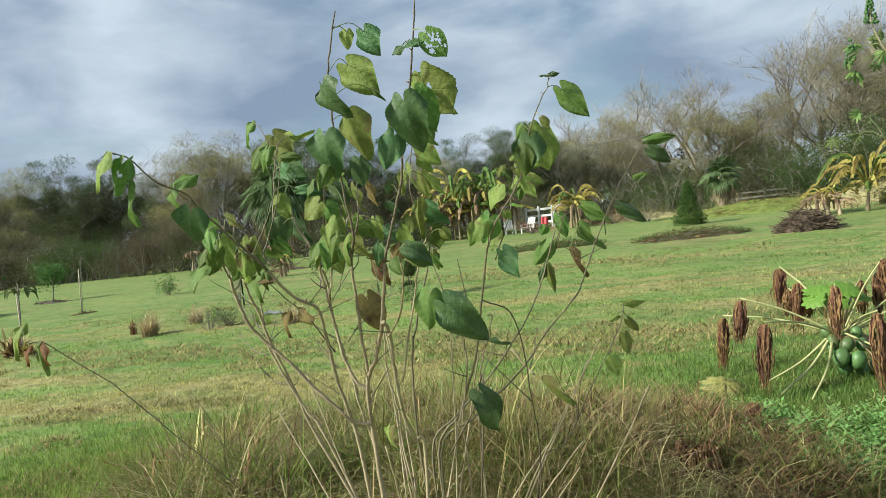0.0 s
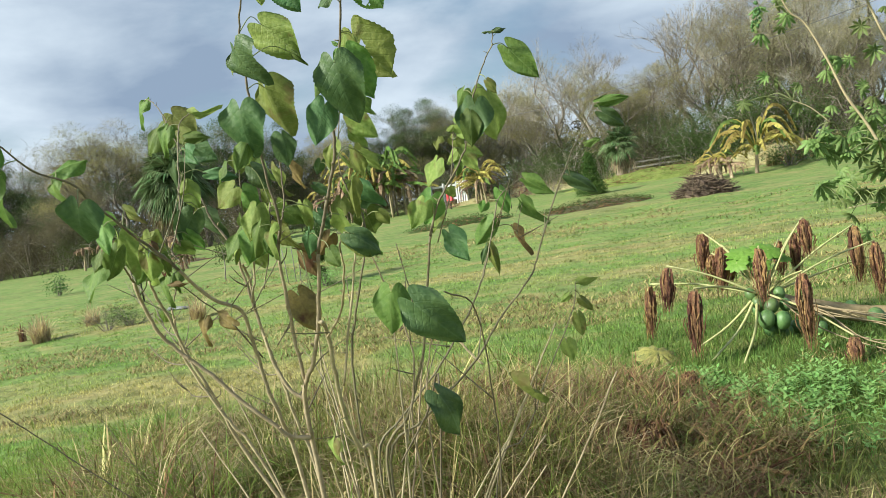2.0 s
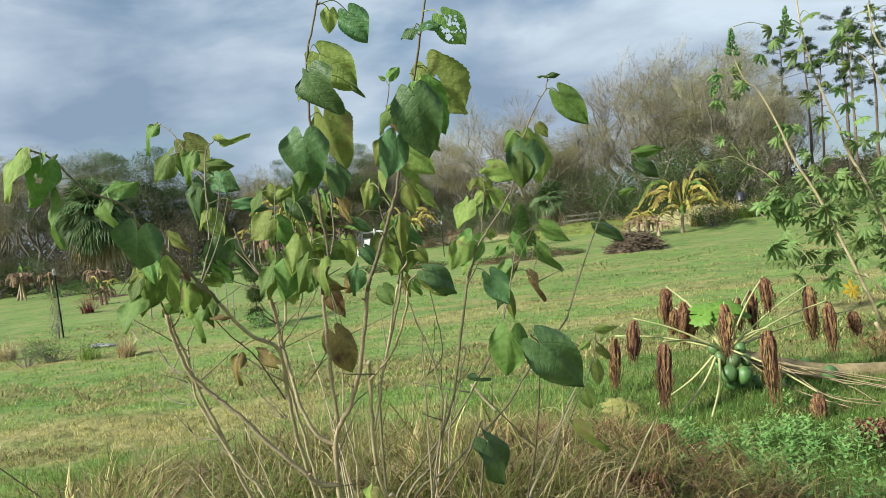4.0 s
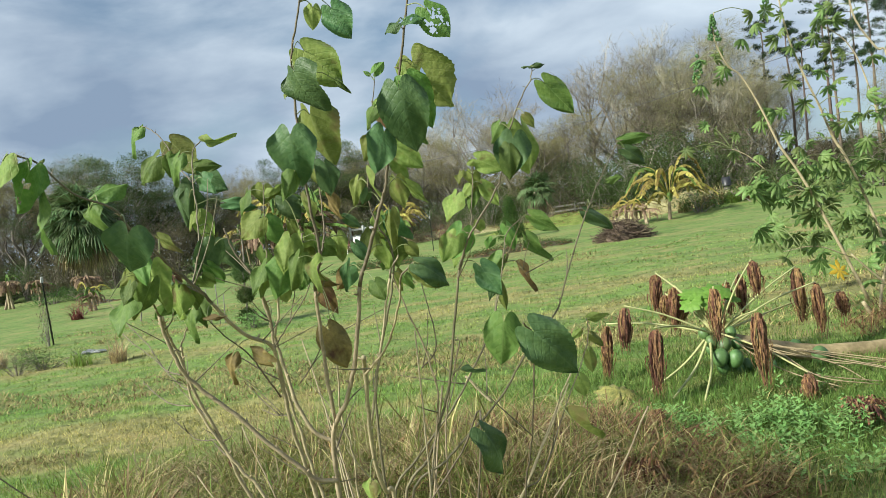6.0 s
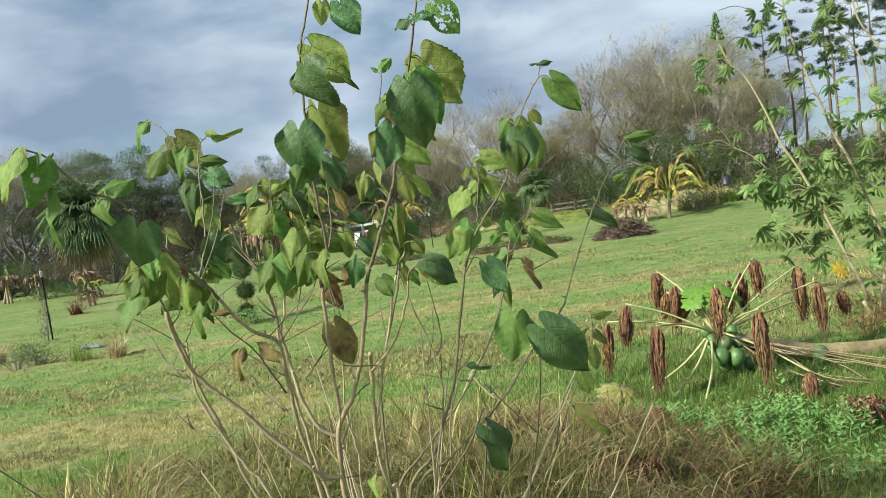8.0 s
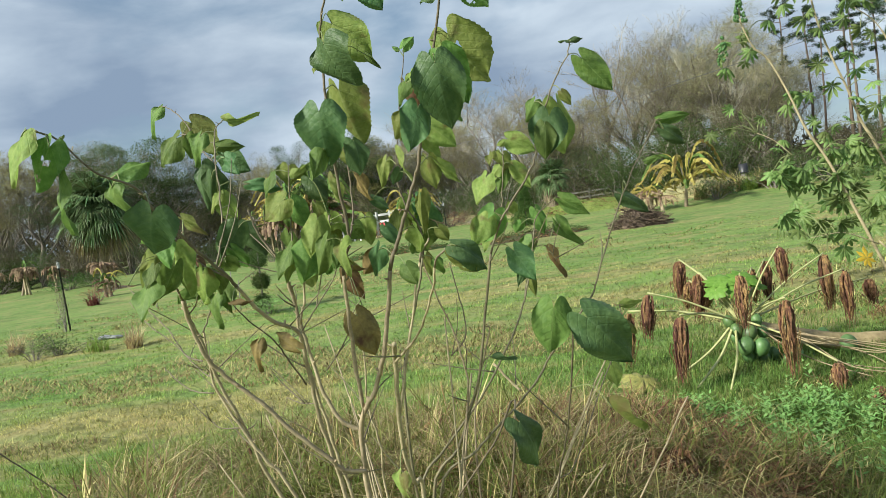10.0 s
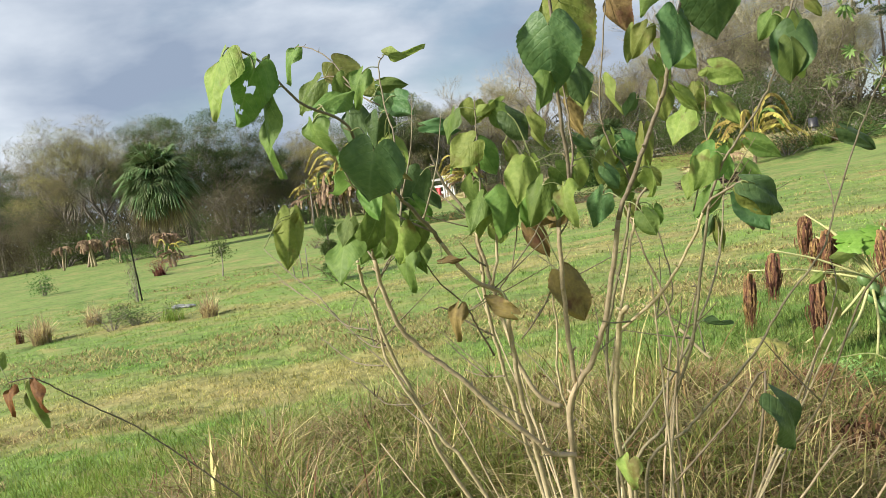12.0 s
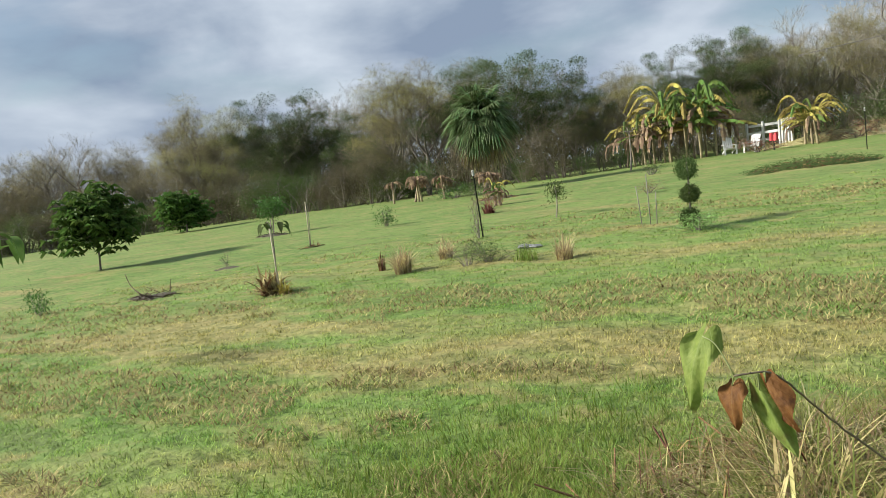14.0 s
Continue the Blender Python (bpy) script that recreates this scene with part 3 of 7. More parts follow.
def bush(label, leaf, seed, n=900, size=0.09, height=1.0, wide=0.62, name="shrub", group="shrubs at the wood edge", stems=9, twig=None, sag=0.0, low=0.1):
    """A shrub 1 m high at the origin: many stems and an uneven mass of leaves."""
    random.seed(seed)
    ob = thing(name, (0, 0, 0), label, "shrub", group)
    wood, crown = Shape(), Shape()
    lobes = [(Vector((random.gauss(0, wide * 0.5), random.gauss(0, wide * 0.5), random.uniform(0.14, 0.78))), random.uniform(0.16, 0.3)) for _ in range(11)]
    for c, r in lobes[:stems]:
        tube(wood, [(c.x * 0.15, c.y * 0.15, -0.1), (c.x * 0.5, c.y * 0.5, c.z * 0.5), c], 0.02, 0.006, 4, False)
        for _ in range(10):
            d = Vector((random.gauss(0, 1), random.gauss(0, 1), random.gauss(0.3, 1))).normalized()
            ribbon(wood, c, c + d * r * random.uniform(0.9, 1.7), 0.006)
    for _ in range(n):
        c, r = random.choice(lobes)
        p = c + Vector((random.gauss(0, 1), random.gauss(0, 1), random.gauss(-sag, 1))) * r * 0.75
        if p.z > low * random.random():
            clump(crown, p, size, 2, 0, sag)
    part("branching", wood.mesh("branching", twig or GREY_BARK), ob)
    part("crown", crown.mesh("crown", leaf, smooth=False), ob)
    return ob


BARE = [wood_tree("leafless grey winter tree with fine hazy twigs", GREY_BARK, HAZE_TWIG, BROWN_LEAF, s, 2, 0.06, thin=0.45, low=0.2) for s in (1, 2, 3)]
BROWN = [wood_tree("half-bare tree with brown autumn leaves", GREY_BARK, SHADE_TWIG, BROWN_LEAF, s, 1, 0.075, puffs=34, thin=0.3, low=0.08, limbs=9, spray=0.6, dense=400) for s in (4, 5, 14)]
OLIVE = [wood_tree("thinning tree with yellowish olive leaves", GREY_BARK, SHADE_TWIG, OLIVE_LEAF, s, 1, 0.085, puffs=34, low=0.1, thin=0.3, limbs=9, spray=0.4, dense=450) for s in (6, 7)]
OAK = [wood_tree("dark evergreen oak with a dense crown", GREY_BARK, SHADE_TWIG, OAK_LEAF, s, 2, 0.105, puffs=34, low=0.12, spread=0.85, limbs=9, dense=620) for s in (8, 9)]
PINE = [pine(s) for s in (10, 11, 12)]
THICKET = [bush("dense brown thicket of brambles and vines", THICKET_LEAF, s, 4200, 0.026, name="thicket") for s in (20, 21)]
GREEN_SHRUB = [bush("dull green shrub at the wood edge", SHRUB_LEAF, s, 4200, 0.026) for s in (22, 23)]
USED = {}


def plant(variants, x, y, height, turn, wide=1.0):
    """One more of a kind of plant at a place, scaled to its height."""
    turns = USED.setdefault(variants[0].name + " turns", 0)
    USED[variants[0].name + " turns"] += 1
    ob = variants[turns % len(variants)]
    if ob["category"] == "shrub":
        height *= 0.82 if x < -45 else 0.72 if x < -20 else 0.5 if x < -3 else 0.85
    s = height / (10.0 if ob["category"].endswith("tree") and ob.name.startswith(("tree", "pine")) else 1.0)
    m = Matrix.Translation((x, y, float(gz(x, y)))) @ Matrix.Rotation(radians(turn), 4, "Z") @ Matrix.Diagonal((s * wide, s * wide, s, 1))
    if ob.name not in USED:
        USED[ob.name] = s
        ob.matrix_basis = m
        return ob
    old = ob.scale.copy()
    return copy_thing(ob, m @ Matrix.Diagonal((1 / old.x, 1 / old.y, 1 / old.z, 1)))


plant(BROWN, -84.8, 36.7, 10.8, 292, 1.25)
plant(BROWN, -93.3, 39.7, 9.3, 30, 1.4)
plant(BROWN, -82.8, 41.0, 10.2, 65, 1.25)
plant(BROWN, -90.6, 45.3, 8.8, 288, 1.4)
plant(BROWN, -83.6, 45.9, 8.8, 14, 1.25)
plant(BROWN, -91.5, 50.1, 7.6, 33, 1.4)
plant(BARE, -81.9, 48.4, 12.1, 223, 1.25)
plant(BROWN, -90.2, 52.1, 10.4, 172, 1.4)
plant(BARE, -76.2, 48.0, 11.6, 248, 1.25)
plant(BROWN, -84.5, 51.8, 9.9, 264, 1.4)
plant(BROWN, -72.9, 49.5, 9.4, 162, 1.25)
plant(BROWN, -80.2, 54.8, 8.1, 140, 1.4)
plant(BARE, -70.9, 52.2, 10.1, 151, 1.25)
plant(BROWN, -77.9, 57.9, 8.7, 155, 1.4)
plant(BROWN, -63.8, 51.2, 11.1, 62, 1.25)
plant(BROWN, -69.7, 58.1, 9.5, 265, 1.4)
plant(BROWN, -60.5, 51.9, 11.3, 283, 1.25)
plant(BROWN, -66.8, 58.3, 9.7, 102, 1.4)
plant(OLIVE, -56.9, 52.9, 10.4, 234, 1.25)
plant(BROWN, -63.9, 58.6, 8.9, 250, 1.4)
plant(OAK, -53.7, 53.3, 9.0, 337, 1.25)
plant(BROWN, -58.8, 60.9, 8.2, 0, 1.4)
plant(OAK, -51.5, 53.9, 10.7, 339, 1.25)
plant(OAK, -58.0, 60.0, 9.2, 107, 1.4)
plant(OAK, -49.1, 54.8, 8.9, 15, 1.25)
plant(OAK, -54.7, 61.8, 8.0, 321, 1.4)
plant(BARE, -49.6, 59.4, 11.6, 88, 1.25)
plant(BROWN, -54.4, 67.1, 10.0, 169, 1.4)
plant(OAK, -42.9, 54.8, 7.7, 170, 1.25)
plant(OAK, -47.7, 62.4, 6.6, 10, 1.4)
plant(BROWN, -37.1, 51.3, 9.5, 187, 1.25)
plant(BROWN, -43.2, 57.9, 8.2, 134, 1.4)
plant(OLIVE, -34.1, 50.7, 10.0, 219, 1.25)
plant(BROWN, -37.8, 58.9, 8.6, 237, 1.4)
plant(BROWN, -34.4, 55.2, 10.7, 334, 1.25)
plant(BROWN, -38.6, 63.1, 9.2, 74, 1.4)
plant(OAK, -29.6, 51.2, 8.9, 89, 1.25)
plant(OAK, -33.3, 59.4, 7.7, 107, 1.4)
plant(OAK, -28.4, 54.0, 9.4, 105, 1.25)
plant(OAK, -33.1, 61.6, 8.1, 259, 1.4)
plant(OAK, -25.9, 55.3, 8.6, 139, 1.25)
plant(OAK, -29.0, 63.6, 7.4, 298, 1.4)
plant(OAK, -25.3, 60.0, 7.4, 1, 1.25)
plant(OAK, -27.6, 68.7, 6.4, 245, 1.4)
plant(OLIVE, -23.5, 60.8, 6.1, 328, 1.25)
plant(BROWN, -25.7, 69.5, 5.3, 154, 1.4)
plant(OLIVE, -21.3, 63.4, 8.1, 117, 1.25)
plant(BROWN, -25.1, 71.6, 6.9, 316, 1.4)
plant(OLIVE, -17.6, 58.4, 6.1, 213, 1.25)
plant(BROWN, -20.3, 67.0, 5.2, 305, 1.4)
plant(OAK, -14.2, 55.0, 7.3, 324, 1.25)
plant(OAK, -17.1, 63.5, 6.3, 172, 1.4)
plant(OAK, -12.0, 55.4, 7.7, 76, 1.25)
plant(OAK, -14.1, 64.1, 6.6, 251, 1.4)
plant(OAK, -10.9, 57.7, 6.9, 226, 1.25)
plant(OAK, -12.9, 66.4, 6.0, 313, 1.4)
plant(OLIVE, -8.4, 56.0, 7.4, 188, 1.25)
plant(BROWN, -9.8, 64.8, 6.4, 202, 1.4)
plant(BARE, -6.9, 58.0, 9.1, 46, 1.25)
plant(BROWN, -8.5, 66.8, 7.8, 220, 1.4)
plant(BARE, -5.3, 60.1, 10.1, 287, 1.25)
plant(BROWN, -5.3, 69.0, 8.7, 64, 1.4)
plant(OLIVE, -3.1, 56.3, 7.7, 65, 1.25)
plant(BROWN, -3.3, 65.3, 6.6, 270, 1.4)
plant(BARE, -0.8, 55.2, 10.4, 338, 1.25)
plant(BARE, 1.3, 53.2, 10.2, 331, 1.25)
plant(OLIVE, 2.8, 47.5, 6.7, 211, 1.25)
plant(BROWN, 4.4, 56.4, 5.7, 60, 1.4)
plant(OLIVE, 5.0, 49.3, 7.3, 348, 1.25)
plant(BROWN, 6.0, 58.2, 6.2, 224, 1.4)
plant(BARE, 7.7, 52.5, 11.3, 180, 1.25)
plant(BARE, 9.1, 50.3, 11.0, 349, 1.25)
plant(BROWN, 10.4, 48.0, 10.2, 350, 1.25)
plant(BROWN, 11.8, 56.7, 8.7, 19, 1.4)
plant(BARE, 12.1, 47.6, 11.4, 18, 1.25)
plant(BROWN, 12.9, 45.3, 10.4, 30, 1.25)
plant(BROWN, 14.5, 53.9, 8.9, 225, 1.4)
plant(BARE, 14.1, 45.2, 10.1, 309, 1.0)
plant(BROWN, 14.7, 43.3, 7.2, 23, 1.0)
plant(BROWN, 17.3, 51.8, 6.2, 106, 1.4)
plant(PINE, 17.0, 46.3, 10.1, 110, 1.0)
plant(PINE, 19.5, 48.6, 10.2, 305, 1.0)
plant(PINE, 18.3, 43.9, 8.7, 204, 1.0)
plant(PINE, 19.5, 43.1, 10.3, 347, 1.0)
plant(PINE, 19.1, 41.3, 9.2, 336, 1.0)
plant(PINE, 20.8, 42.7, 9.6, 254, 1.0)
plant(PINE, 20.7, 40.4, 9.9, 9, 1.0)
plant(PINE, 20.7, 38.4, 8.8, 76, 1.0)
plant(PINE, 22.6, 41.2, 10.6, 140, 1.0)
plant(PINE, 23.4, 38.6, 10.0, 20, 1.0)
plant(BROWN, 21.4, 37.3, 6.4, 269, 1.0)
plant(BROWN, 25.9, 45.0, 5.5, 196, 1.4)
plant(OAK, 23.0, 36.5, 6.0, 295, 1.0)
plant(OAK, 27.8, 44.0, 5.2, 18, 1.4)
plant(BROWN, 24.9, 35.4, 5.5, 227, 1.0)
plant(BROWN, 29.9, 42.8, 4.7, 132, 1.4)
plant(OAK, 22.4, 47.3, 2.7, 31, 1.0)
plant(OLIVE, 21.8, 51.9, 2.9, 241, 1.0)
plant(BROWN, 19.0, 51.5, 7.6, 40, 1.1)
plant(OLIVE, 24.5, 43.0, 6.4, 210, 1.1)
plant(THICKET, -77.5, 34.3, 3.1, 223)
plant(GREEN_SHRUB, -76.3, 34.8, 3.9, 45)
plant(THICKET, -75.0, 35.3, 2.6, 53)
plant(THICKET, -74.9, 36.4, 3.5, 73)
plant(THICKET, -74.3, 37.2, 3.5, 261)
plant(THICKET, -72.1, 37.2, 2.8, 125)
plant(GREEN_SHRUB, -72.2, 38.4, 4.0, 3)
plant(GREEN_SHRUB, -71.7, 39.3, 4.4, 340)
plant(THICKET, -71.3, 40.3, 3.2, 313)
plant(THICKET, -69.5, 40.5, 4.0, 123)
plant(THICKET, -70.1, 42.1, 4.0, 222)
plant(THICKET, -69.1, 42.8, 4.3, 159)
plant(THICKET, -68.2, 43.5, 3.8, 317)
plant(GREEN_SHRUB, -68.2, 44.8, 3.1, 239)
plant(THICKET, -67.4, 45.7, 3.0, 131)
plant(GREEN_SHRUB, -65.8, 46.0, 3.9, 122)
plant(GREEN_SHRUB, -64.1, 46.1, 3.6, 20)
plant(THICKET, -64.6, 48.0, 2.9, 318)
plant(THICKET, -62.8, 48.0, 2.7, 9)
plant(THICKET, -61.0, 48.1, 4.9, 62)
plant(THICKET, -57.7, 46.8, 2.8, 329)
plant(THICKET, -56.7, 47.4, 4.2, 305)
plant(THICKET, -55.2, 47.6, 4.3, 309)
plant(GREEN_SHRUB, -54.7, 48.8, 3.8, 133)
plant(THICKET, -52.5, 48.2, 3.0, 36)
plant(THICKET, -50.7, 48.0, 4.9, 314)
plant(GREEN_SHRUB, -48.4, 47.2, 4.4, 67)
plant(GREEN_SHRUB, -47.2, 47.6, 4.7, 201)
plant(GREEN_SHRUB, -45.1, 46.9, 3.9, 167)
plant(GREEN_SHRUB, -43.6, 46.7, 4.1, 116)
plant(THICKET, -41.4, 45.8, 2.7, 171)
plant(THICKET, -39.9, 45.7, 4.1, 308)
plant(THICKET, -38.1, 45.0, 4.3, 107)
plant(THICKET, -37.9, 46.3, 4.9, 311)
plant(THICKET, -35.4, 44.7, 4.7, 315)
plant(THICKET, -34.8, 45.4, 4.2, 97)
plant(GREEN_SHRUB, -34.2, 45.7, 4.2, 194)
plant(THICKET, -33.1, 46.6, 3.6, 4)
plant(GREEN_SHRUB, -31.0, 46.0, 3.3, 163)
plant(THICKET, -29.4, 46.0, 3.0, 76)
plant(THICKET, -28.3, 46.9, 4.7, 212)
plant(THICKET, -26.7, 46.7, 3.1, 224)
plant(THICKET, -24.9, 46.1, 4.4, 53)
plant(GREEN_SHRUB, -23.3, 45.8, 3.4, 229)
plant(THICKET, -21.6, 45.3, 4.3, 195)
plant(THICKET, -20.1, 44.8, 4.8, 121)
plant(GREEN_SHRUB, -18.8, 44.7, 2.6, 72)
plant(THICKET, -17.9, 45.7, 3.2, 355)
plant(GREEN_SHRUB, -17.2, 47.5, 3.8, 214)
plant(GREEN_SHRUB, -16.4, 49.0, 3.7, 75)
plant(THICKET, -15.3, 49.4, 4.8, 152)
plant(THICKET, -14.0, 49.3, 3.1, 219)
plant(THICKET, -13.1, 50.7, 4.8, 136)
plant(THICKET, -11.6, 49.4, 2.9, 238)
plant(THICKET, -10.8, 51.1, 4.9, 252)
plant(GREEN_SHRUB, -9.5, 50.6, 4.6, 138)
plant(GREEN_SHRUB, -8.3, 49.6, 3.1, 29)
plant(GREEN_SHRUB, -7.4, 51.7, 4.5, 177)
plant(THICKET, -6.4, 52.2, 3.9, 307)
plant(GREEN_SHRUB, -5.4, 53.3, 2.6, 67)
plant(THICKET, -4.3, 53.2, 3.2, 262)
plant(THICKET, -3.2, 51.8, 3.7, 143)
plant(GREEN_SHRUB, -2.8, 51.2, 2.9, 185)
plant(GREEN_SHRUB, -1.6, 50.4, 3.4, 16)
plant(GREEN_SHRUB, -0.4, 46.7, 3.7, 12)
plant(THICKET, 0.7, 48.2, 3.0, 226)
plant(GREEN_SHRUB, 1.7, 46.7, 2.7, 247)
plant(GREEN_SHRUB, 2.7, 44.7, 3.1, 149)
plant(THICKET, 3.6, 43.2, 3.2, 93)
plant(GREEN_SHRUB, 4.7, 44.4, 4.0, 93)
plant(THICKET, 5.6, 43.8, 3.3, 83)
plant(GREEN_SHRUB, 6.4, 41.9, 4.1, 44)
plant(GREEN_SHRUB, 7.2, 41.5, 3.4, 69)
plant(GREEN_SHRUB, 8.0, 40.4, 2.8, 345)
plant(GREEN_SHRUB, 9.0, 41.2, 3.6, 213)
plant(GREEN_SHRUB, 9.6, 39.7, 4.9, 273)
plant(THICKET, 10.7, 40.5, 3.7, 166)
plant(GREEN_SHRUB, 11.4, 39.7, 3.9, 211)
plant(THICKET, 12.4, 40.4, 4.6, 240)
plant(GREEN_SHRUB, 12.9, 39.0, 1.9, 318)
plant(THICKET, 13.8, 39.0, 1.7, 19)
plant(GREEN_SHRUB, 14.2, 37.8, 1.7, 285)
plant(THICKET, 15.6, 39.5, 2.0, 24)
plant(THICKET, 16.3, 39.0, 2.4, 312)
plant(THICKET, 16.7, 37.8, 2.8, 58)
plant(GREEN_SHRUB, 16.8, 36.1, 2.3, 30)
plant(THICKET, 18.0, 37.2, 2.5, 210)
plant(THICKET, 18.1, 35.7, 2.0, 133)
plant(THICKET, 19.4, 36.8, 1.8, 266)
plant(GREEN_SHRUB, 19.3, 35.1, 2.0, 257)
plant(THICKET, 20.5, 35.9, 1.9, 95)
plant(THICKET, 20.6, 34.6, 2.0, 177)
plant(THICKET, 21.2, 34.4, 2.6, 111)
plant(THICKET, 20.7, 32.3, 1.7, 232)
plant(THICKET, 21.2, 32.0, 2.5, 255)
plant(THICKET, 22.1, 32.3, 1.8, 177)
plant(THICKET, 22.0, 31.2, 2.6, 210)
plant(GREEN_SHRUB, 22.5, 30.9, 2.5, 151)
plant(THICKET, 23.0, 30.8, 2.2, 233)


# a dark leafy backing added for the shade inside the wood, past counting
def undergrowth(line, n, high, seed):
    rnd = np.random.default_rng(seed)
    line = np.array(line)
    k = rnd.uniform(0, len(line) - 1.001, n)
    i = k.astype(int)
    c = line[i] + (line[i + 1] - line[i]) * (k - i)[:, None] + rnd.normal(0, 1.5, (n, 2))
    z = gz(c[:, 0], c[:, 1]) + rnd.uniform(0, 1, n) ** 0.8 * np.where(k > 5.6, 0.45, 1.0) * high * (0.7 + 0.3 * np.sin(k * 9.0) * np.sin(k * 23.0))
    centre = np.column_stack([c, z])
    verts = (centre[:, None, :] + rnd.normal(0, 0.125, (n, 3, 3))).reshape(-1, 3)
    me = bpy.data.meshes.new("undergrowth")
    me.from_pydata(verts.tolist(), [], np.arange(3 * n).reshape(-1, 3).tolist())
    me.materials.append(WOOD_SHADE)
    tagged(new("undergrowth", me), "dark leafy backing added for the shade inside the wood", "undergrowth", "", "stuff")


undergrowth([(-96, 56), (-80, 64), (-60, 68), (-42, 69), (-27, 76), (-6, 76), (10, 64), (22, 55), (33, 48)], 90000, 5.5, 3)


# ---- the mulberry bush ----
LEAF_ALONG = (0, 0.06, 0.14, 0.24, 0.36, 0.50, 0.64, 0.76, 0.86, 0.93, 1.0)
LEAF_HALF = (0.37, 0.41, 0.428, 0.435, 0.425, 0.388, 0.325, 0.243, 0.152, 0.076, 0.0)


def leaf_mesh(name, seed, fold, bend, wavy, holes, lobed=0.0, cols=14, rows=26):
    """A heart-shaped toothed leaf: stalk joint at the origin, lobes behind it, the drawn-out tip along y."""
    random.seed(seed)
    bm = bmesh.new()
    grid = []
    phase = random.random() * 6
    for j in range(rows + 1):
        v = j / rows
        half = float(np.interp(v, LEAF_ALONG, LEAF_HALF))
        line = []
        for i in range(cols + 1):
            u = 2 * i / cols - 1
            notch = 1 - lobed * (math.exp(-((v - (0.42 if u > 0 else 0.55)) / 0.07) ** 2) + 0.6 * math.exp(-((v - 0.74) / 0.05) ** 2))
            x = half * u * (notch if abs(u) > 0.4 else 1.0)
            if abs(u) == 1 and 0 < j < rows:
                x *= 1 + (0.026 if j % 2 else -0.018)
            y = 0.86 * v + (1 - v) ** 3 * (-0.21 * math.sin(math.pi * min(1.0, abs(u) ** 0.75 * 0.95)) + 0.05 * abs(u) ** 4)
            z = -fold * abs(x) - bend * y ** 2 + wavy * math.sin(7 * y + 4 * u + phase) * abs(u) ** 2
            z += 0.010 * abs(math.sin((y - 0.45 * abs(x) - 1.1 * x * x) * 7 * math.pi)) * min(1.0, 3 * abs(u)) * (1 - 0.5 * abs(u))
            inner = abs(u) < 0.99 and 0 < j < rows
            jit = 0.012 if holes and inner else 0.0
            line.append(bm.verts.new((x + random.uniform(-jit, jit), y + random.uniform(-jit, jit), z)))
        grid.append(line)
    gaps = [(random.uniform(-0.26, 0.28), random.uniform(0.05, 0.66), random.uniform(0.018, 0.055)) for _ in range(holes)]
    for j in range(rows):
        for i in range(cols):
            q = [grid[j][i], grid[j][i + 1], grid[j + 1][i + 1], grid[j + 1][i]]
            c = sum((w.co for w in q), Vector()) / 4
            if any(math.hypot(c.x - a, (c.y - b) * 0.8) < r for a, b, r in gaps):
                continue
            bm.faces.new(q)
    bmesh.ops.remove_doubles(bm, verts=bm.verts, dist=0.0006)
    bmesh.ops.delete(bm, geom=[v for v in bm.verts if not v.link_faces], context="VERTS")
    me = bpy.data.meshes.new(name)
    bm.to_mesh(me)
    bm.free()
    me.polygons.foreach_set("use_smooth", [True] * len(me.polygons))
    return me


LEAF_SHAPES = ((0.24, 0.30, 0.09, 0, 0), (0.14, 0.24, 0.10, 0, 0), (0.25, 0.25, 0.09, 8, 0), (0.2, 0.2, 0.08, 26, 0), (0.50, 0.30, 0.11, 0, 0), (0.22, 0.60, 0.13, 0, 0), (0.10, 0.18, 0.17, 0, 0), (0.36, 0.45, 0.12, 0, 0), (0.3, 0.5, 0.13, 5, 0.12))
LEAF_CHOICE = {0: (0, 4, 5, 7), 1: (1, 6, 5, 1), 2: (2, 8), 3: (3,)}
LEAF_MESHES = {}
STEM_LINES = []
bush_base = (0.08, 0.46, float(gz(0.08, 0.46)))
mulberry = thing("mulberry_bush", bush_base, "leggy young mulberry bush with pale stems and half-bare heart-shaped leaves", "bush")


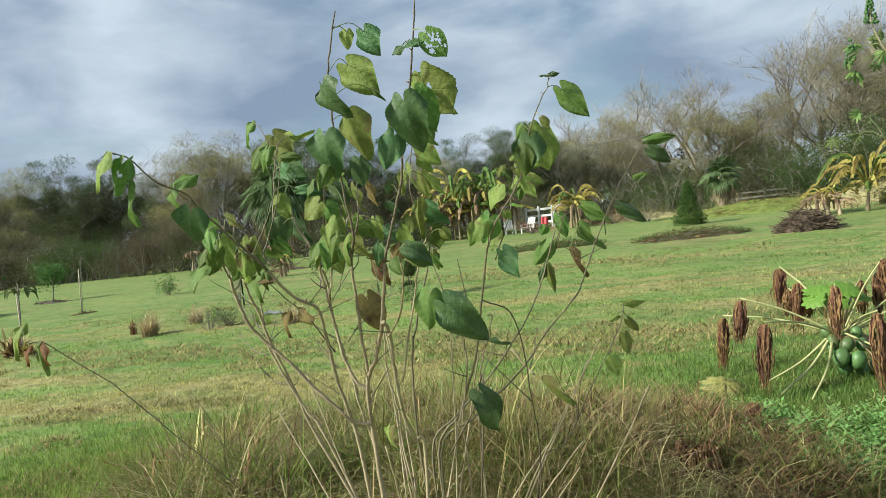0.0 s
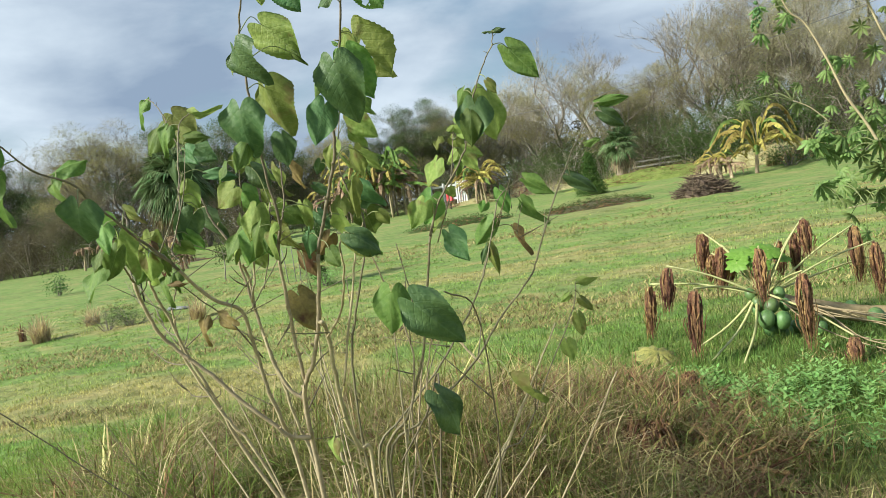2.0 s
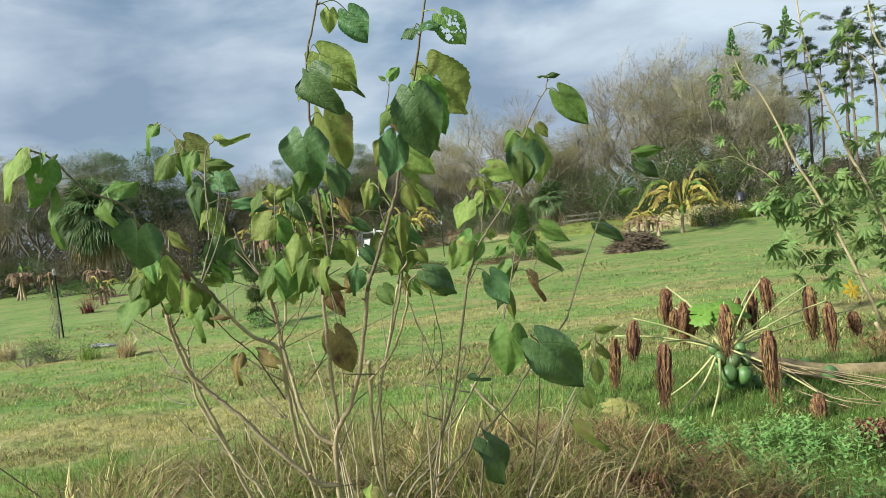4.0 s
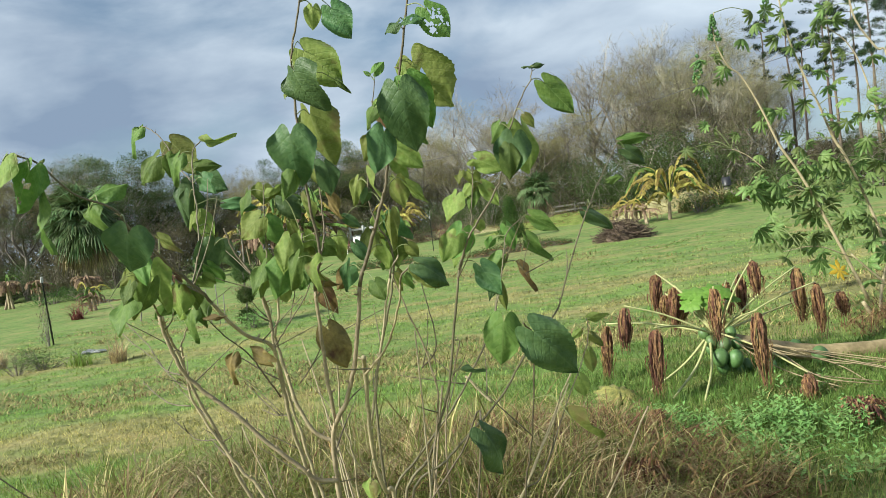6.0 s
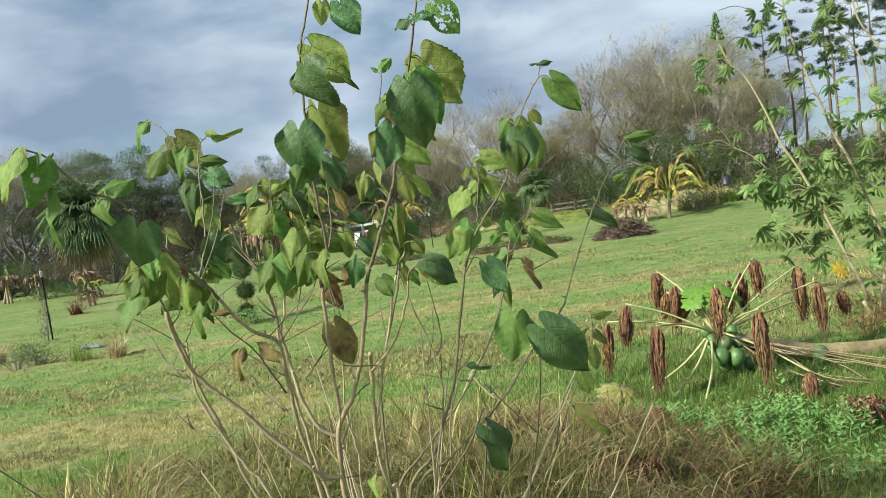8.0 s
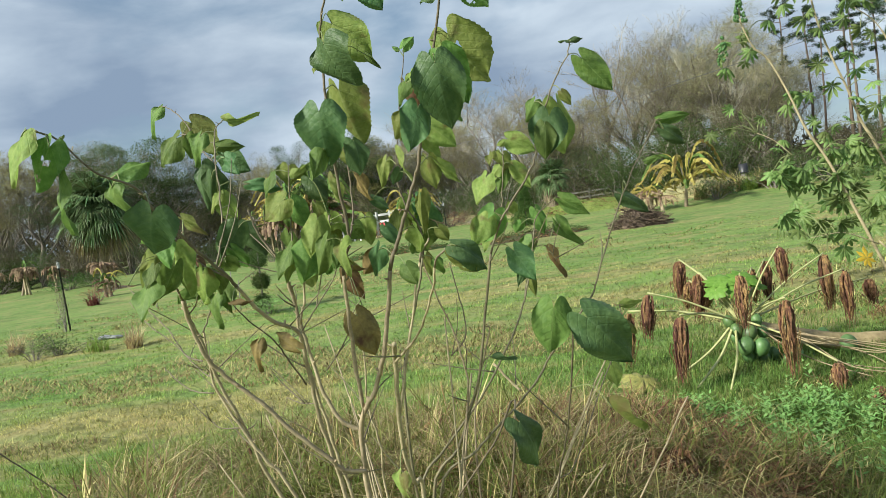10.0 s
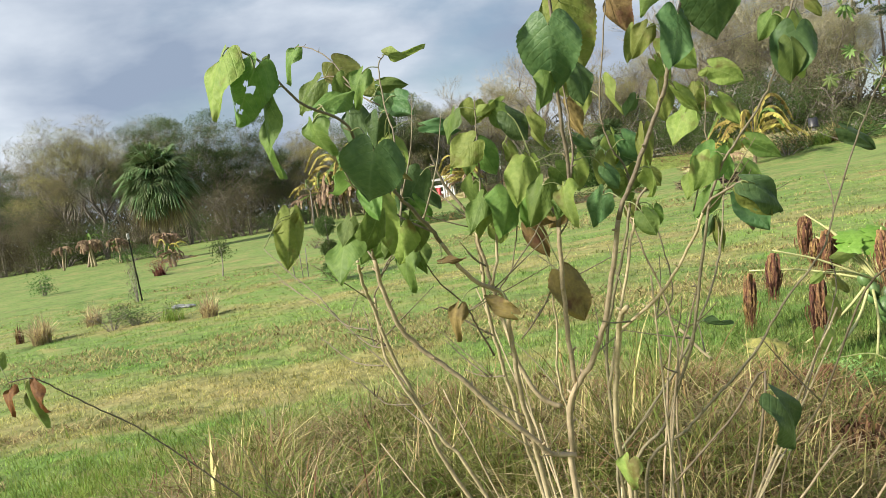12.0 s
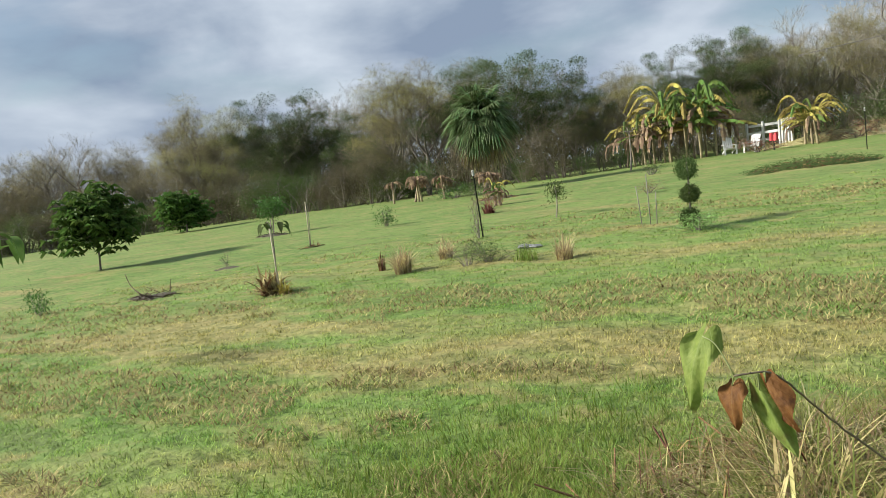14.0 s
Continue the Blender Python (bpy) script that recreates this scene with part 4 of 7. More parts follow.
def mulberry_stem(points, r0, r1):
    line = smooth_line(points, 5)
    random.seed(len(STEM_LINES) + 50)
    if r1 < 0.0045 and r0 < 0.007 and line[-1].z > 1.75:
        mats = TWIG
    else:
        mats = SHADED_YOUNG_BARK if r0 < 0.0037 else BARK
    kinked = [p + Vector((random.gauss(0, 1), random.gauss(0, 1), 0)) * 0.0012 for p in line]
    s = Shape()
    r0, r1 = r0 * 0.84, r1 * 0.85
    cut = len(kinked)
    # Above this height the darker bark paints in the shade of the leaves.
    for k, p in enumerate(kinked):
        if p.z > 1.62 and r0 + (r1 - r0) * k / len(kinked) < 0.0070:
            cut = min(cut, k)
    share = min(cut, len(kinked) - 1) / (len(kinked) - 1)
    split = r0 + (r1 - r0) * share
    if cut > 1:
        tube(s, kinked[:cut + 1], r0, split, 8, True, 0.07)
    if cut < len(kinked) - 1:
        tube(s, kinked[cut:], split, r1, 8, True, 0.07, 1 if cut > 1 else 0)
        mats = mats if cut > 1 else SHADED_YOUNG_BARK
    for k, p in enumerate(kinked[3:-2:5]):
        d = Vector((random.gauss(0, 1), random.gauss(0, 1), 0.8)).normalized()
        r = r0 + (r1 - r0) * (3 + 5 * k) / len(kinked)
        tube(s, [p, p + d * (r + 0.006), p + d * (r + 0.012)], r * 0.7, r * 0.3, 5)
    part("stem", s.mesh("stem", mats, SHADED_YOUNG_BARK), mulberry)
    STEM_LINES.extend((p, r0 + (r1 - r0) * k / len(line)) for k, p in enumerate(line))


def mulberry_leaf(base, tip, width, mat, roll=0, kind=0):
    base, tip = Vector(base), Vector(tip)
    pick = random.Random(int(base.x * 9173 + base.z * 31337))
    kind = pick.choice(LEAF_CHOICE[kind])
    roll += pick.gauss(0, 17)
    y = tip - base
    base = base + y * 0.14
    size = y.length
    y.normalize()
    z = Vector((-0.12 + pick.gauss(0, 0.2), -1, 0.28 + pick.gauss(0, 0.18)))
    z = (z - y * z.dot(y)).normalized()
    z.rotate(Matrix.Rotation(radians(roll), 3, y))
    x = y.cross(z)
    m = Matrix((x * size * width, y * size, z * size)).transposed().to_4x4()
    m.translation = base
    key = (kind, mat.name)
    if key not in LEAF_MESHES:
        fold, bend, wavy, holes, lobed = LEAF_SHAPES[kind]
        LEAF_MESHES[key] = leaf_mesh("leaf", kind + 7, fold, bend, wavy, holes, lobed)
        LEAF_MESHES[key].materials.append(mat)
    leaf = part("leaf", LEAF_MESHES[key], mulberry, "", m)
    near, _ = min(STEM_LINES, key=lambda q: (q[0] - base).length + (0.06 if q[0].z > base.z + 0.05 else 0))
    if 0.004 < (near - base).length < 0.28:
        s = Shape()
        mid = near.lerp(base, 0.55) + Vector((0, 0, 0.18 * (near - base).length))
        tube(s, smooth_line([near, mid, base + z * 0.001], 4), 0.0016, 0.0011, 5)
        part("petiole", s.mesh("petiole", PETIOLE), leaf)


mulberry_stem([(0.040, 0.320, 0.300), (0.002, 0.270, 0.959), (0.008, 0.242, 1.058), (0.015, 0.214, 1.171), (0.039, 0.186, 1.232), (0.079, 0.158, 1.293), (0.118, 0.130, 1.392), (0.150, 0.102, 1.521), (0.179, 0.074, 1.645), (0.215, 0.046, 1.720), (0.252, 0.018, 1.807), (0.287, -0.010, 1.891), (0.311, -0.038, 1.987), (0.349, -0.066, 2.107), (0.373, -0.094, 2.196), (0.397, -0.122, 2.282), (0.421, -0.150, 2.378)], 0.0104, 0.0026)
mulberry_stem([(-0.007, 0.300, 1.148), (-0.058, 0.294, 1.182), (-0.100, 0.289, 1.268), (-0.134, 0.283, 1.420), (-0.146, 0.278, 1.491), (-0.164, 0.272, 1.596), (-0.170, 0.267, 1.649), (-0.201, 0.261, 1.703), (-0.231, 0.256, 1.754), (-0.252, 0.250, 1.827)], 0.0079, 0.0034)
mulberry_stem([(0.036, 0.190, 1.231), (0.032, 0.159, 1.378), (0.036, 0.128, 1.528), (0.043, 0.097, 1.641), (0.075, 0.066, 1.718), (0.076, 0.035, 1.810), (0.073, 0.004, 1.921), (0.078, -0.027, 2.058), (0.086, -0.058, 2.210), (0.112, -0.089, 2.284), (0.154, -0.120, 2.395)], 0.0072, 0.0026)
mulberry_stem([(0.014, 0.220, 1.051), (-0.045, 0.192, 1.070), (-0.083, 0.165, 1.123), (-0.165, 0.138, 1.212), (-0.228, 0.110, 1.298), (-0.309, 0.083, 1.383), (-0.344, 0.055, 1.447), (-0.362, 0.027, 1.531), (-0.365, 0.000, 1.604)], 0.0079, 0.0059)
mulberry_stem([(-0.365, 0.000, 1.604), (-0.358, -0.050, 1.661), (-0.348, -0.100, 1.737), (-0.361, -0.150, 1.797)], 0.0036, 0.0021)
mulberry_stem([(-0.030, 0.550, 0.300), (-0.342, 0.500, 0.899), (-0.395, 0.458, 1.074), (-0.415, 0.417, 1.181), (-0.450, 0.375, 1.305), (-0.472, 0.333, 1.441), (-0.481, 0.292, 1.519), (-0.476, 0.250, 1.585)], 0.0079, 0.0051)
mulberry_stem([(-0.020, 0.500, 0.300), (-0.277, 0.450, 0.913), (-0.351, 0.430, 1.042), (-0.407, 0.410, 1.145), (-0.468, 0.390, 1.285), (-0.476, 0.370, 1.381), (-0.472, 0.350, 1.474)], 0.0072, 0.0043)
mulberry_stem([(0.000, 0.340, 0.300), (-0.075, 0.300, 0.954), (-0.088, 0.253, 1.096), (-0.099, 0.205, 1.230), (-0.103, 0.158, 1.374), (-0.102, 0.111, 1.479), (-0.154, 0.063, 1.522), (-0.194, 0.016, 1.586), (-0.218, -0.031, 1.649), (-0.243, -0.079, 1.697), (-0.269, -0.126, 1.745), (-0.285, -0.173, 1.790), (-0.306, -0.221, 1.837), (-0.318, -0.268, 1.885), (-0.375, -0.325, 1.923), (-0.412, -0.383, 1.991), (-0.441, -0.440, 2.009)], 0.0086, 0.0021)
mulberry_stem([(-0.270, 0.100, 1.642), (-0.331, 0.167, 1.680), (-0.329, 0.233, 1.768), (-0.349, 0.300, 1.889), (-0.378, 0.367, 1.982), (-0.395, 0.433, 2.088), (-0.392, 0.500, 2.131)], 0.0036, 0.0021)
mulberry_stem([(-0.411, 0.450, 1.990), (-0.484, 0.567, 2.033), (-0.586, 0.683, 2.119), (-0.667, 0.800, 2.146)], 0.0029, 0.0017)
mulberry_stem([(-0.518, 0.600, 2.068), (-0.600, 0.683, 2.175), (-0.678, 0.767, 2.234), (-0.753, 0.850, 2.268)], 0.0029, 0.0017)
mulberry_stem([(0.030, 0.420, 0.300), (-0.106, 0.500, 0.882), (-0.128, 0.467, 1.013), (-0.149, 0.433, 1.174), (-0.164, 0.400, 1.293), (-0.174, 0.367, 1.409), (-0.173, 0.333, 1.556), (-0.172, 0.300, 1.603)], 0.0072, 0.0051)
mulberry_stem([(-0.144, 0.270, 1.483), (-0.122, 0.270, 1.558), (-0.114, 0.270, 1.660), (-0.113, 0.270, 1.703)], 0.0043, 0.0043)
mulberry_stem([(-0.175, 0.280, 1.648), (-0.146, 0.287, 1.722), (-0.139, 0.293, 1.833), (-0.133, 0.300, 1.949)], 0.0036, 0.0017)
mulberry_stem([(0.042, 0.100, 1.641), (0.006, 0.150, 1.713), (-0.006, 0.200, 1.786)], 0.0043, 0.0034)
mulberry_stem([(0.074, 0.070, 1.718), (0.090, 0.080, 1.778), (0.087, 0.090, 1.886), (0.084, 0.100, 1.977)], 0.0036, 0.0017)
mulberry_stem([(0.140, 0.360, 0.300), (0.142, 0.400, 0.901), (0.131, 0.330, 0.970), (0.122, 0.260, 1.095), (0.133, 0.190, 1.248), (0.152, 0.120, 1.391), (0.166, 0.050, 1.434)], 0.0079, 0.0076)
mulberry_stem([(0.180, 0.450, 0.300), (0.124, 0.400, 0.902), (0.120, 0.394, 1.234), (0.148, 0.389, 1.376), (0.191, 0.383, 1.516), (0.224, 0.378, 1.655), (0.220, 0.372, 1.726), (0.187, 0.367, 1.800), (0.173, 0.361, 1.888), (0.199, 0.356, 2.059), (0.232, 0.350, 2.227)], 0.0058, 0.0017)
mulberry_stem([(0.157, 0.100, 1.379), (0.239, 0.015, 1.464), (0.290, -0.070, 1.559), (0.321, -0.155, 1.648), (0.364, -0.240, 1.686)], 0.0043, 0.0026)
mulberry_stem([(0.116, 0.300, 1.187), (0.157, 0.288, 1.359), (0.201, 0.275, 1.528), (0.230, 0.263, 1.644), (0.262, 0.250, 1.692)], 0.0050, 0.0034)
mulberry_stem([(0.200, 0.500, 0.300), (0.162, 0.500, 0.862), (0.254, 0.485, 1.015), (0.310, 0.469, 1.145), (0.350, 0.454, 1.256), (0.391, 0.438, 1.455), (0.419, 0.423, 1.598), (0.456, 0.408, 1.702), (0.488, 0.392, 1.752), (0.559, 0.377, 1.849), (0.592, 0.362, 1.913), (0.618, 0.346, 2.012), (0.661, 0.331, 2.106), (0.700, 0.315, 2.166), (0.709, 0.300, 2.202)], 0.0065, 0.0017)
mulberry_stem([(0.408, 0.600, 1.587), (0.460, 0.633, 1.734), (0.476, 0.667, 1.850), (0.497, 0.700, 1.987)], 0.0029, 0.0017)
mulberry_stem([(0.220, 0.470, 0.300), (0.188, 0.450, 0.879), (0.311, 0.467, 1.007), (0.391, 0.483, 1.079), (0.513, 0.500, 1.195), (0.598, 0.517, 1.314), (0.713, 0.533, 1.441), (0.749, 0.550, 1.520), (0.823, 0.567, 1.698), (0.894, 0.583, 1.841), (0.979, 0.600, 1.982)], 0.0058, 0.0021)
mulberry_stem([(0.160, 0.560, 0.300), (0.116, 0.550, 0.847), (0.199, 0.619, 0.978), (0.326, 0.688, 1.118), (0.417, 0.756, 1.248), (0.490, 0.825, 1.375), (0.535, 0.894, 1.511), (0.564, 0.962, 1.633), (0.588, 1.031, 1.717), (0.674, 1.100, 1.780)], 0.0058, 0.0021)
mulberry_stem([(0.561, 1.000, 1.599), (0.610, 1.050, 1.598), (0.650, 1.100, 1.528)], 0.0022, 0.0013)
mulberry_stem([(0.500, 0.500, 0.300), (0.551, 0.500, 0.833), (0.596, 0.233, 1.132), (0.621, -0.033, 1.437), (0.599, -0.300, 1.531)], 0.0036, 0.0021)
mulberry_stem([(0.450, 0.650, 0.300), (0.532, 0.600, 0.798), (0.619, 0.675, 0.867), (0.736, 0.750, 1.099), (0.831, 0.825, 1.282), (0.848, 0.900, 1.368)], 0.0036, 0.0017)
mulberry_stem([(0.265, 0.500, 1.309), (0.318, 0.500, 1.379), (0.304, 0.500, 1.511), (0.286, 0.500, 1.605)], 0.0029, 0.0017)
mulberry_stem([(0.300, 0.500, 0.300), (0.274, 0.500, 0.854), (0.273, 0.480, 1.015), (0.309, 0.460, 1.203), (0.293, 0.440, 1.355), (0.248, 0.420, 1.507), (0.210, 0.400, 1.637)], 0.0050, 0.0026)
mulberry_stem([(0.320, 0.600, 0.300), (0.301, 0.600, 0.815), (0.307, 0.587, 1.057), (0.332, 0.575, 1.193), (0.388, 0.562, 1.363), (0.377, 0.550, 1.385)], 0.0043, 0.0026)
mulberry_stem([(0.300, 0.400, 0.300), (0.456, 0.150, 1.195), (0.385, 0.250, 1.094), (0.256, 0.350, 0.911)], 0.0036, 0.0034)
mulberry_stem([(0.374, 0.900, 1.192), (0.418, 0.900, 1.134), (0.464, 0.900, 1.083)], 0.0058, 0.0051)
mulberry_stem([(0.100, 0.550, 0.300), (0.000, 0.550, 0.855), (0.003, 0.510, 1.027), (-0.015, 0.470, 1.190), (-0.001, 0.430, 1.328), (0.002, 0.390, 1.443), (0.031, 0.350, 1.500)], 0.0050, 0.0026)
mulberry_stem([(-0.168, 0.350, 1.287), (-0.194, 0.288, 1.372), (-0.209, 0.225, 1.445), (-0.255, 0.163, 1.517), (-0.267, 0.100, 1.567)], 0.0036, 0.0017)
mulberry_stem([(-0.483, 0.400, 1.274), (-0.580, 0.450, 1.280), (-0.671, 0.500, 1.334), (-0.708, 0.550, 1.342)], 0.0029, 0.0017)
mulberry_stem([(-0.531, 0.450, 1.370), (-0.635, 0.562, 1.377), (-0.740, 0.675, 1.451), (-0.866, 0.788, 1.526), (-0.993, 0.900, 1.612)], 0.0032, 0.0017)
mulberry_stem([(-0.458, 0.400, 1.327), (-0.548, 0.500, 1.319), (-0.692, 0.600, 1.414), (-0.818, 0.700, 1.470), (-0.913, 0.800, 1.507)], 0.0029, 0.0013)
mulberry_stem([(-0.432, 0.450, 1.145), (-0.505, 0.475, 1.144), (-0.556, 0.500, 1.170)], 0.0029, 0.0017)
mulberry_stem([(-0.154, 0.400, 1.216), (-0.213, 0.425, 1.214), (-0.270, 0.450, 1.231)], 0.0029, 0.0017)
mulberry_stem([(-0.087, 0.300, 1.334), (-0.031, 0.283, 1.402), (0.026, 0.267, 1.494), (0.048, 0.250, 1.511)], 0.0025, 0.0013)
mulberry_stem([(-0.137, 0.250, 1.460), (-0.083, 0.233, 1.525), (-0.018, 0.217, 1.605), (0.001, 0.200, 1.637)], 0.0025, 0.0017)
mulberry_stem([(-0.087, 0.250, 1.523), (-0.064, 0.267, 1.621), (-0.073, 0.283, 1.741), (-0.077, 0.300, 1.826)], 0.0022, 0.0013)
mulberry_stem([(-0.306, 0.300, 1.432), (-0.277, 0.317, 1.430), (-0.208, 0.333, 1.373), (-0.163, 0.350, 1.340)], 0.0022, 0.0026)
mulberry_stem([(-0.472, 0.350, 1.474), (-0.433, 0.333, 1.545), (-0.393, 0.317, 1.596), (-0.361, 0.300, 1.629)], 0.0029, 0.0017)
mulberry_leaf((-0.444, -0.44, 2.01), (-0.494, -0.47, 1.908), 0.9, BACKLIT_YELLOWING, 10, 0)
mulberry_leaf((-0.400, -0.42, 1.987), (-0.466, -0.42, 1.888), 0.85, FRESH, -15, 2)
mulberry_leaf((-0.408, -0.40, 1.932), (-0.426, -0.40, 1.793), 0.6, FRESH, 40, 1)
mulberry_leaf((-0.409, -0.40, 1.973), (-0.395, -0.40, 2.0), 0.7, FRESH, 0, 0)
mulberry_leaf((-0.375, -0.26, 1.913), (-0.302, -0.23, 1.954), 0.8, FRESH, -20, 0)
mulberry_leaf((-0.377, -0.26, 1.9), (-0.372, -0.26, 1.825), 1.15, FRESH, 20, 1)
mulberry_leaf((-0.242, -0.35, 1.834), (-0.283, -0.33, 1.723), 1.1, DARK_LEAF, -10, 1)
mulberry_leaf((-0.299, -0.1, 1.816), (-0.246, -0.1, 1.759), 0.45, BACKLIT_YELLOWING, 40, 0)
mulberry_leaf((-0.671, 0.8, 2.147), (-0.785, 0.8, 2.058), 0.85, FRESH, 15, 0)
mulberry_leaf((-0.753, 0.85, 2.268), (-0.844, 0.85, 2.183), 0.65, FRESH, 30, 0)
mulberry_leaf((-0.635, 0.8, 2.198), (-0.538, 0.8, 2.095), 1.0, BACKLIT_YELLOWING, 0, 1)
mulberry_leaf((-0.392, 0.5, 2.131), (-0.29, 0.5, 2.098), 0.45, BACKLIT_YELLOWING, 45, 0)
mulberry_leaf((-0.425, 0.5, 2.051), (-0.339, 0.5, 2.041), 0.6, FRESH, 30, 0)
mulberry_leaf((-0.433, 0.55, 2.033), (-0.343, 0.55, 1.966), 0.85, DARK_LEAF, 10, 1)
mulberry_leaf((-0.565, 0.7, 2.031), (-0.585, 0.7, 1.86), 0.72, DARK_LEAF, 25, 0)
mulberry_leaf((-0.388, 0.4, 1.904), (-0.439, 0.4, 1.842), 0.75, BACKLIT_YELLOWING, 0, 0)
mulberry_leaf((-0.389, 0.4, 1.895), (-0.351, 0.4, 1.797), 0.75, BACKLIT_YELLOWING, 0, 1)
mulberry_leaf((-0.348, 0.4, 1.791), (-0.283, 0.4, 1.682), 0.65, DARK_LEAF, 10, 0)
mulberry_leaf((-0.344, 0.42, 1.818), (-0.369, 0.42, 1.725), 0.5, BACKLIT_YELLOWING, -30, 0)
mulberry_leaf((-0.133, 0.3, 1.949), (-0.154, 0.32, 1.886), 1.2, BACKLIT_YELLOWING, 0, 1)
mulberry_leaf((-0.13, 0.3, 1.901), (-0.053, 0.3, 1.93), 0.55, BACKLIT_YELLOWING, 30, 0)
mulberry_leaf((-0.132, 0.25, 1.852), (-0.214, 0.25, 1.793), 1.0, BACKLIT_YELLOWING, 0, 1)
mulberry_leaf((-0.288, 0.35, 1.91), (-0.187, 0.35, 1.899), 0.5, DARK_LEAF, 20, 0)
mulberry_leaf((-0.141, 0.3, 1.85), (-0.102, 0.3, 1.757), 0.8, FRESH, 0, 0)
mulberry_leaf((-0.056, 0.2, 1.906), (-0.003, 0.2, 1.832), 0.85, DARK_LEAF, 0, 0)
mulberry_leaf((-0.067, 0.3, 1.834), (-0.049, 0.3, 1.763), 0.6, BACKLIT_YELLOWING, 20, 0)
mulberry_leaf((0.07, -0.08, 2.052), (0.062, -0.08, 1.905), 1.0, DARK_LEAF, 0, 1)
mulberry_leaf((0.093, 0.03, 2.12), (0.123, 0.06, 1.951), 0.82, BACKLIT_YELLOWING, -10, 0)
mulberry_leaf((0.116, -0.17, 2.183), (0.145, -0.17, 2.063), 1.25, DARK_LEAF, 0, 1)
mulberry_leaf((0.07, 0.1, 2.297), (0.18, 0.1, 2.186), 0.9, BACKLIT_YELLOWING, 0, 1)
mulberry_leaf((0.162, 0.1, 2.196), (0.192, 0.1, 2.151), 0.4, FRESH, 0, 0)
mulberry_leaf((0.187, 0.0, 2.368), (0.234, 0.0, 2.278), 0.95, DARK_LEAF, 0, 1)
mulberry_leaf((0.157, -0.05, 2.357), (0.147, -0.05, 2.299), 0.9, BACKLIT_YELLOWING, 0, 0)
mulberry_leaf((0.076, -0.1, 2.139), (0.066, -0.1, 2.12), 0.8, BACKLIT_YELLOWING, 0, 0)
mulberry_leaf((0.385, -0.07, 2.198), (0.457, -0.07, 2.049), 1.0, BACKLIT_YELLOWING, 0, 2)
mulberry_leaf((0.371, -0.05, 2.195), (0.35, -0.05, 2.135), 0.7, BACKLIT_YELLOWING, 25, 0)
mulberry_leaf((0.361, -0.15, 2.121), (0.385, -0.15, 1.954), 0.85, DARK_LEAF, -10, 1)
mulberry_leaf((0.375, -0.1, 2.142), (0.436, -0.1, 2.015), 0.8, FRESH, 15, 2)
mulberry_leaf((0.387, -0.18, 2.248), (0.345, -0.18, 2.236), 0.9, DARK_LEAF, 20, 0)
mulberry_leaf((0.392, -0.18, 2.251), (0.446, -0.18, 2.258), 0.7, DARK_LEAF, -20, 2)
mulberry_leaf((0.441, -0.15, 2.289), (0.501, -0.15, 2.211), 0.9, FRESH, 0, 3)
mulberry_leaf((0.225, 0.35, 2.167), (0.252, 0.35, 2.059), 0.78, WITHERED, 0, 0)
mulberry_leaf((0.229, 0.35, 2.248), (0.267, 0.35, 2.283), 0.8, FRESH, 0, 0)
mulberry_leaf((0.22, 0.35, 2.245), (0.199, 0.35, 2.261), 0.6, FRESH, 0, 0)
mulberry_leaf((0.252, 0.1, 2.036), (0.23, 0.1, 1.958), 0.5, BACKLIT_YELLOWING, 30, 0)
mulberry_leaf((0.301, 0.1, 2.003), (0.374, 0.1, 1.927), 0.75, BACKLIT_YELLOWING, 0, 0)
mulberry_leaf((0.288, 0.15, 1.966), (0.323, 0.15, 1.908), 0.7, BACKLIT_YELLOWING, 0, 1)
mulberry_leaf((0.291, 0.15, 1.918), (0.298, 0.15, 1.824), 0.75, BACKLIT_YELLOWING, 0, 0)
mulberry_leaf((0.319, 0.12, 1.898), (0.367, 0.12, 1.827), 0.42, BACKLIT_YELLOWING, 40, 0)
mulberry_leaf((0.258, 0.2, 1.828), (0.246, 0.2, 1.708), 0.4, BACKLIT_YELLOWING, 45, 0)
mulberry_leaf((0.088, 0.15, 1.902), (0.106, 0.15, 1.81), 0.45, WITHERED, 30, 0)
mulberry_leaf((0.069, 0.12, 1.963), (0.095, 0.12, 1.906), 0.75, BACKLIT_YELLOWING, 0, 0)
mulberry_leaf((0.096, 0.2, 1.779), (0.097, 0.2, 1.69), 0.75, BACKLIT_YELLOWING, 0, 0)
mulberry_leaf((0.155, 0.15, 1.746), (0.19, 0.15, 1.69), 0.75, DARK_LEAF, 0, 0)
mulberry_leaf((0.098, 0.3, 1.829), (0.149, 0.3, 1.79), 0.6, DARK_LEAF, 20, 0)
mulberry_leaf((0.184, 0.3, 1.961), (0.201, 0.3, 1.858), 0.5, BACKLIT_YELLOWING, 35, 0)
mulberry_leaf((-0.011, 0.25, 1.903), (0.006, 0.25, 1.793), 0.5, BACKLIT_YELLOWING, 20, 0)
mulberry_leaf((-0.028, 0.3, 1.796), (-0.003, 0.3, 1.699), 0.6, BACKLIT_YELLOWING, -20, 0)
mulberry_leaf((0.144, 0.4, 1.946), (0.102, 0.4, 1.862), 0.6, BACKLIT_YELLOWING, 10, 0)
mulberry_leaf((0.365, -0.24, 1.688), (0.448, -0.24, 1.641), 0.75, DARK_LEAF, 0, 1)
mulberry_leaf((0.361, -0.24, 1.678), (0.416, -0.24, 1.618), 0.62, BACKLIT_YELLOWING, 20, 2)
mulberry_leaf((0.732, 0.35, 2.172), (0.821, 0.35, 2.057), 0.65, FRESH, 20, 1)
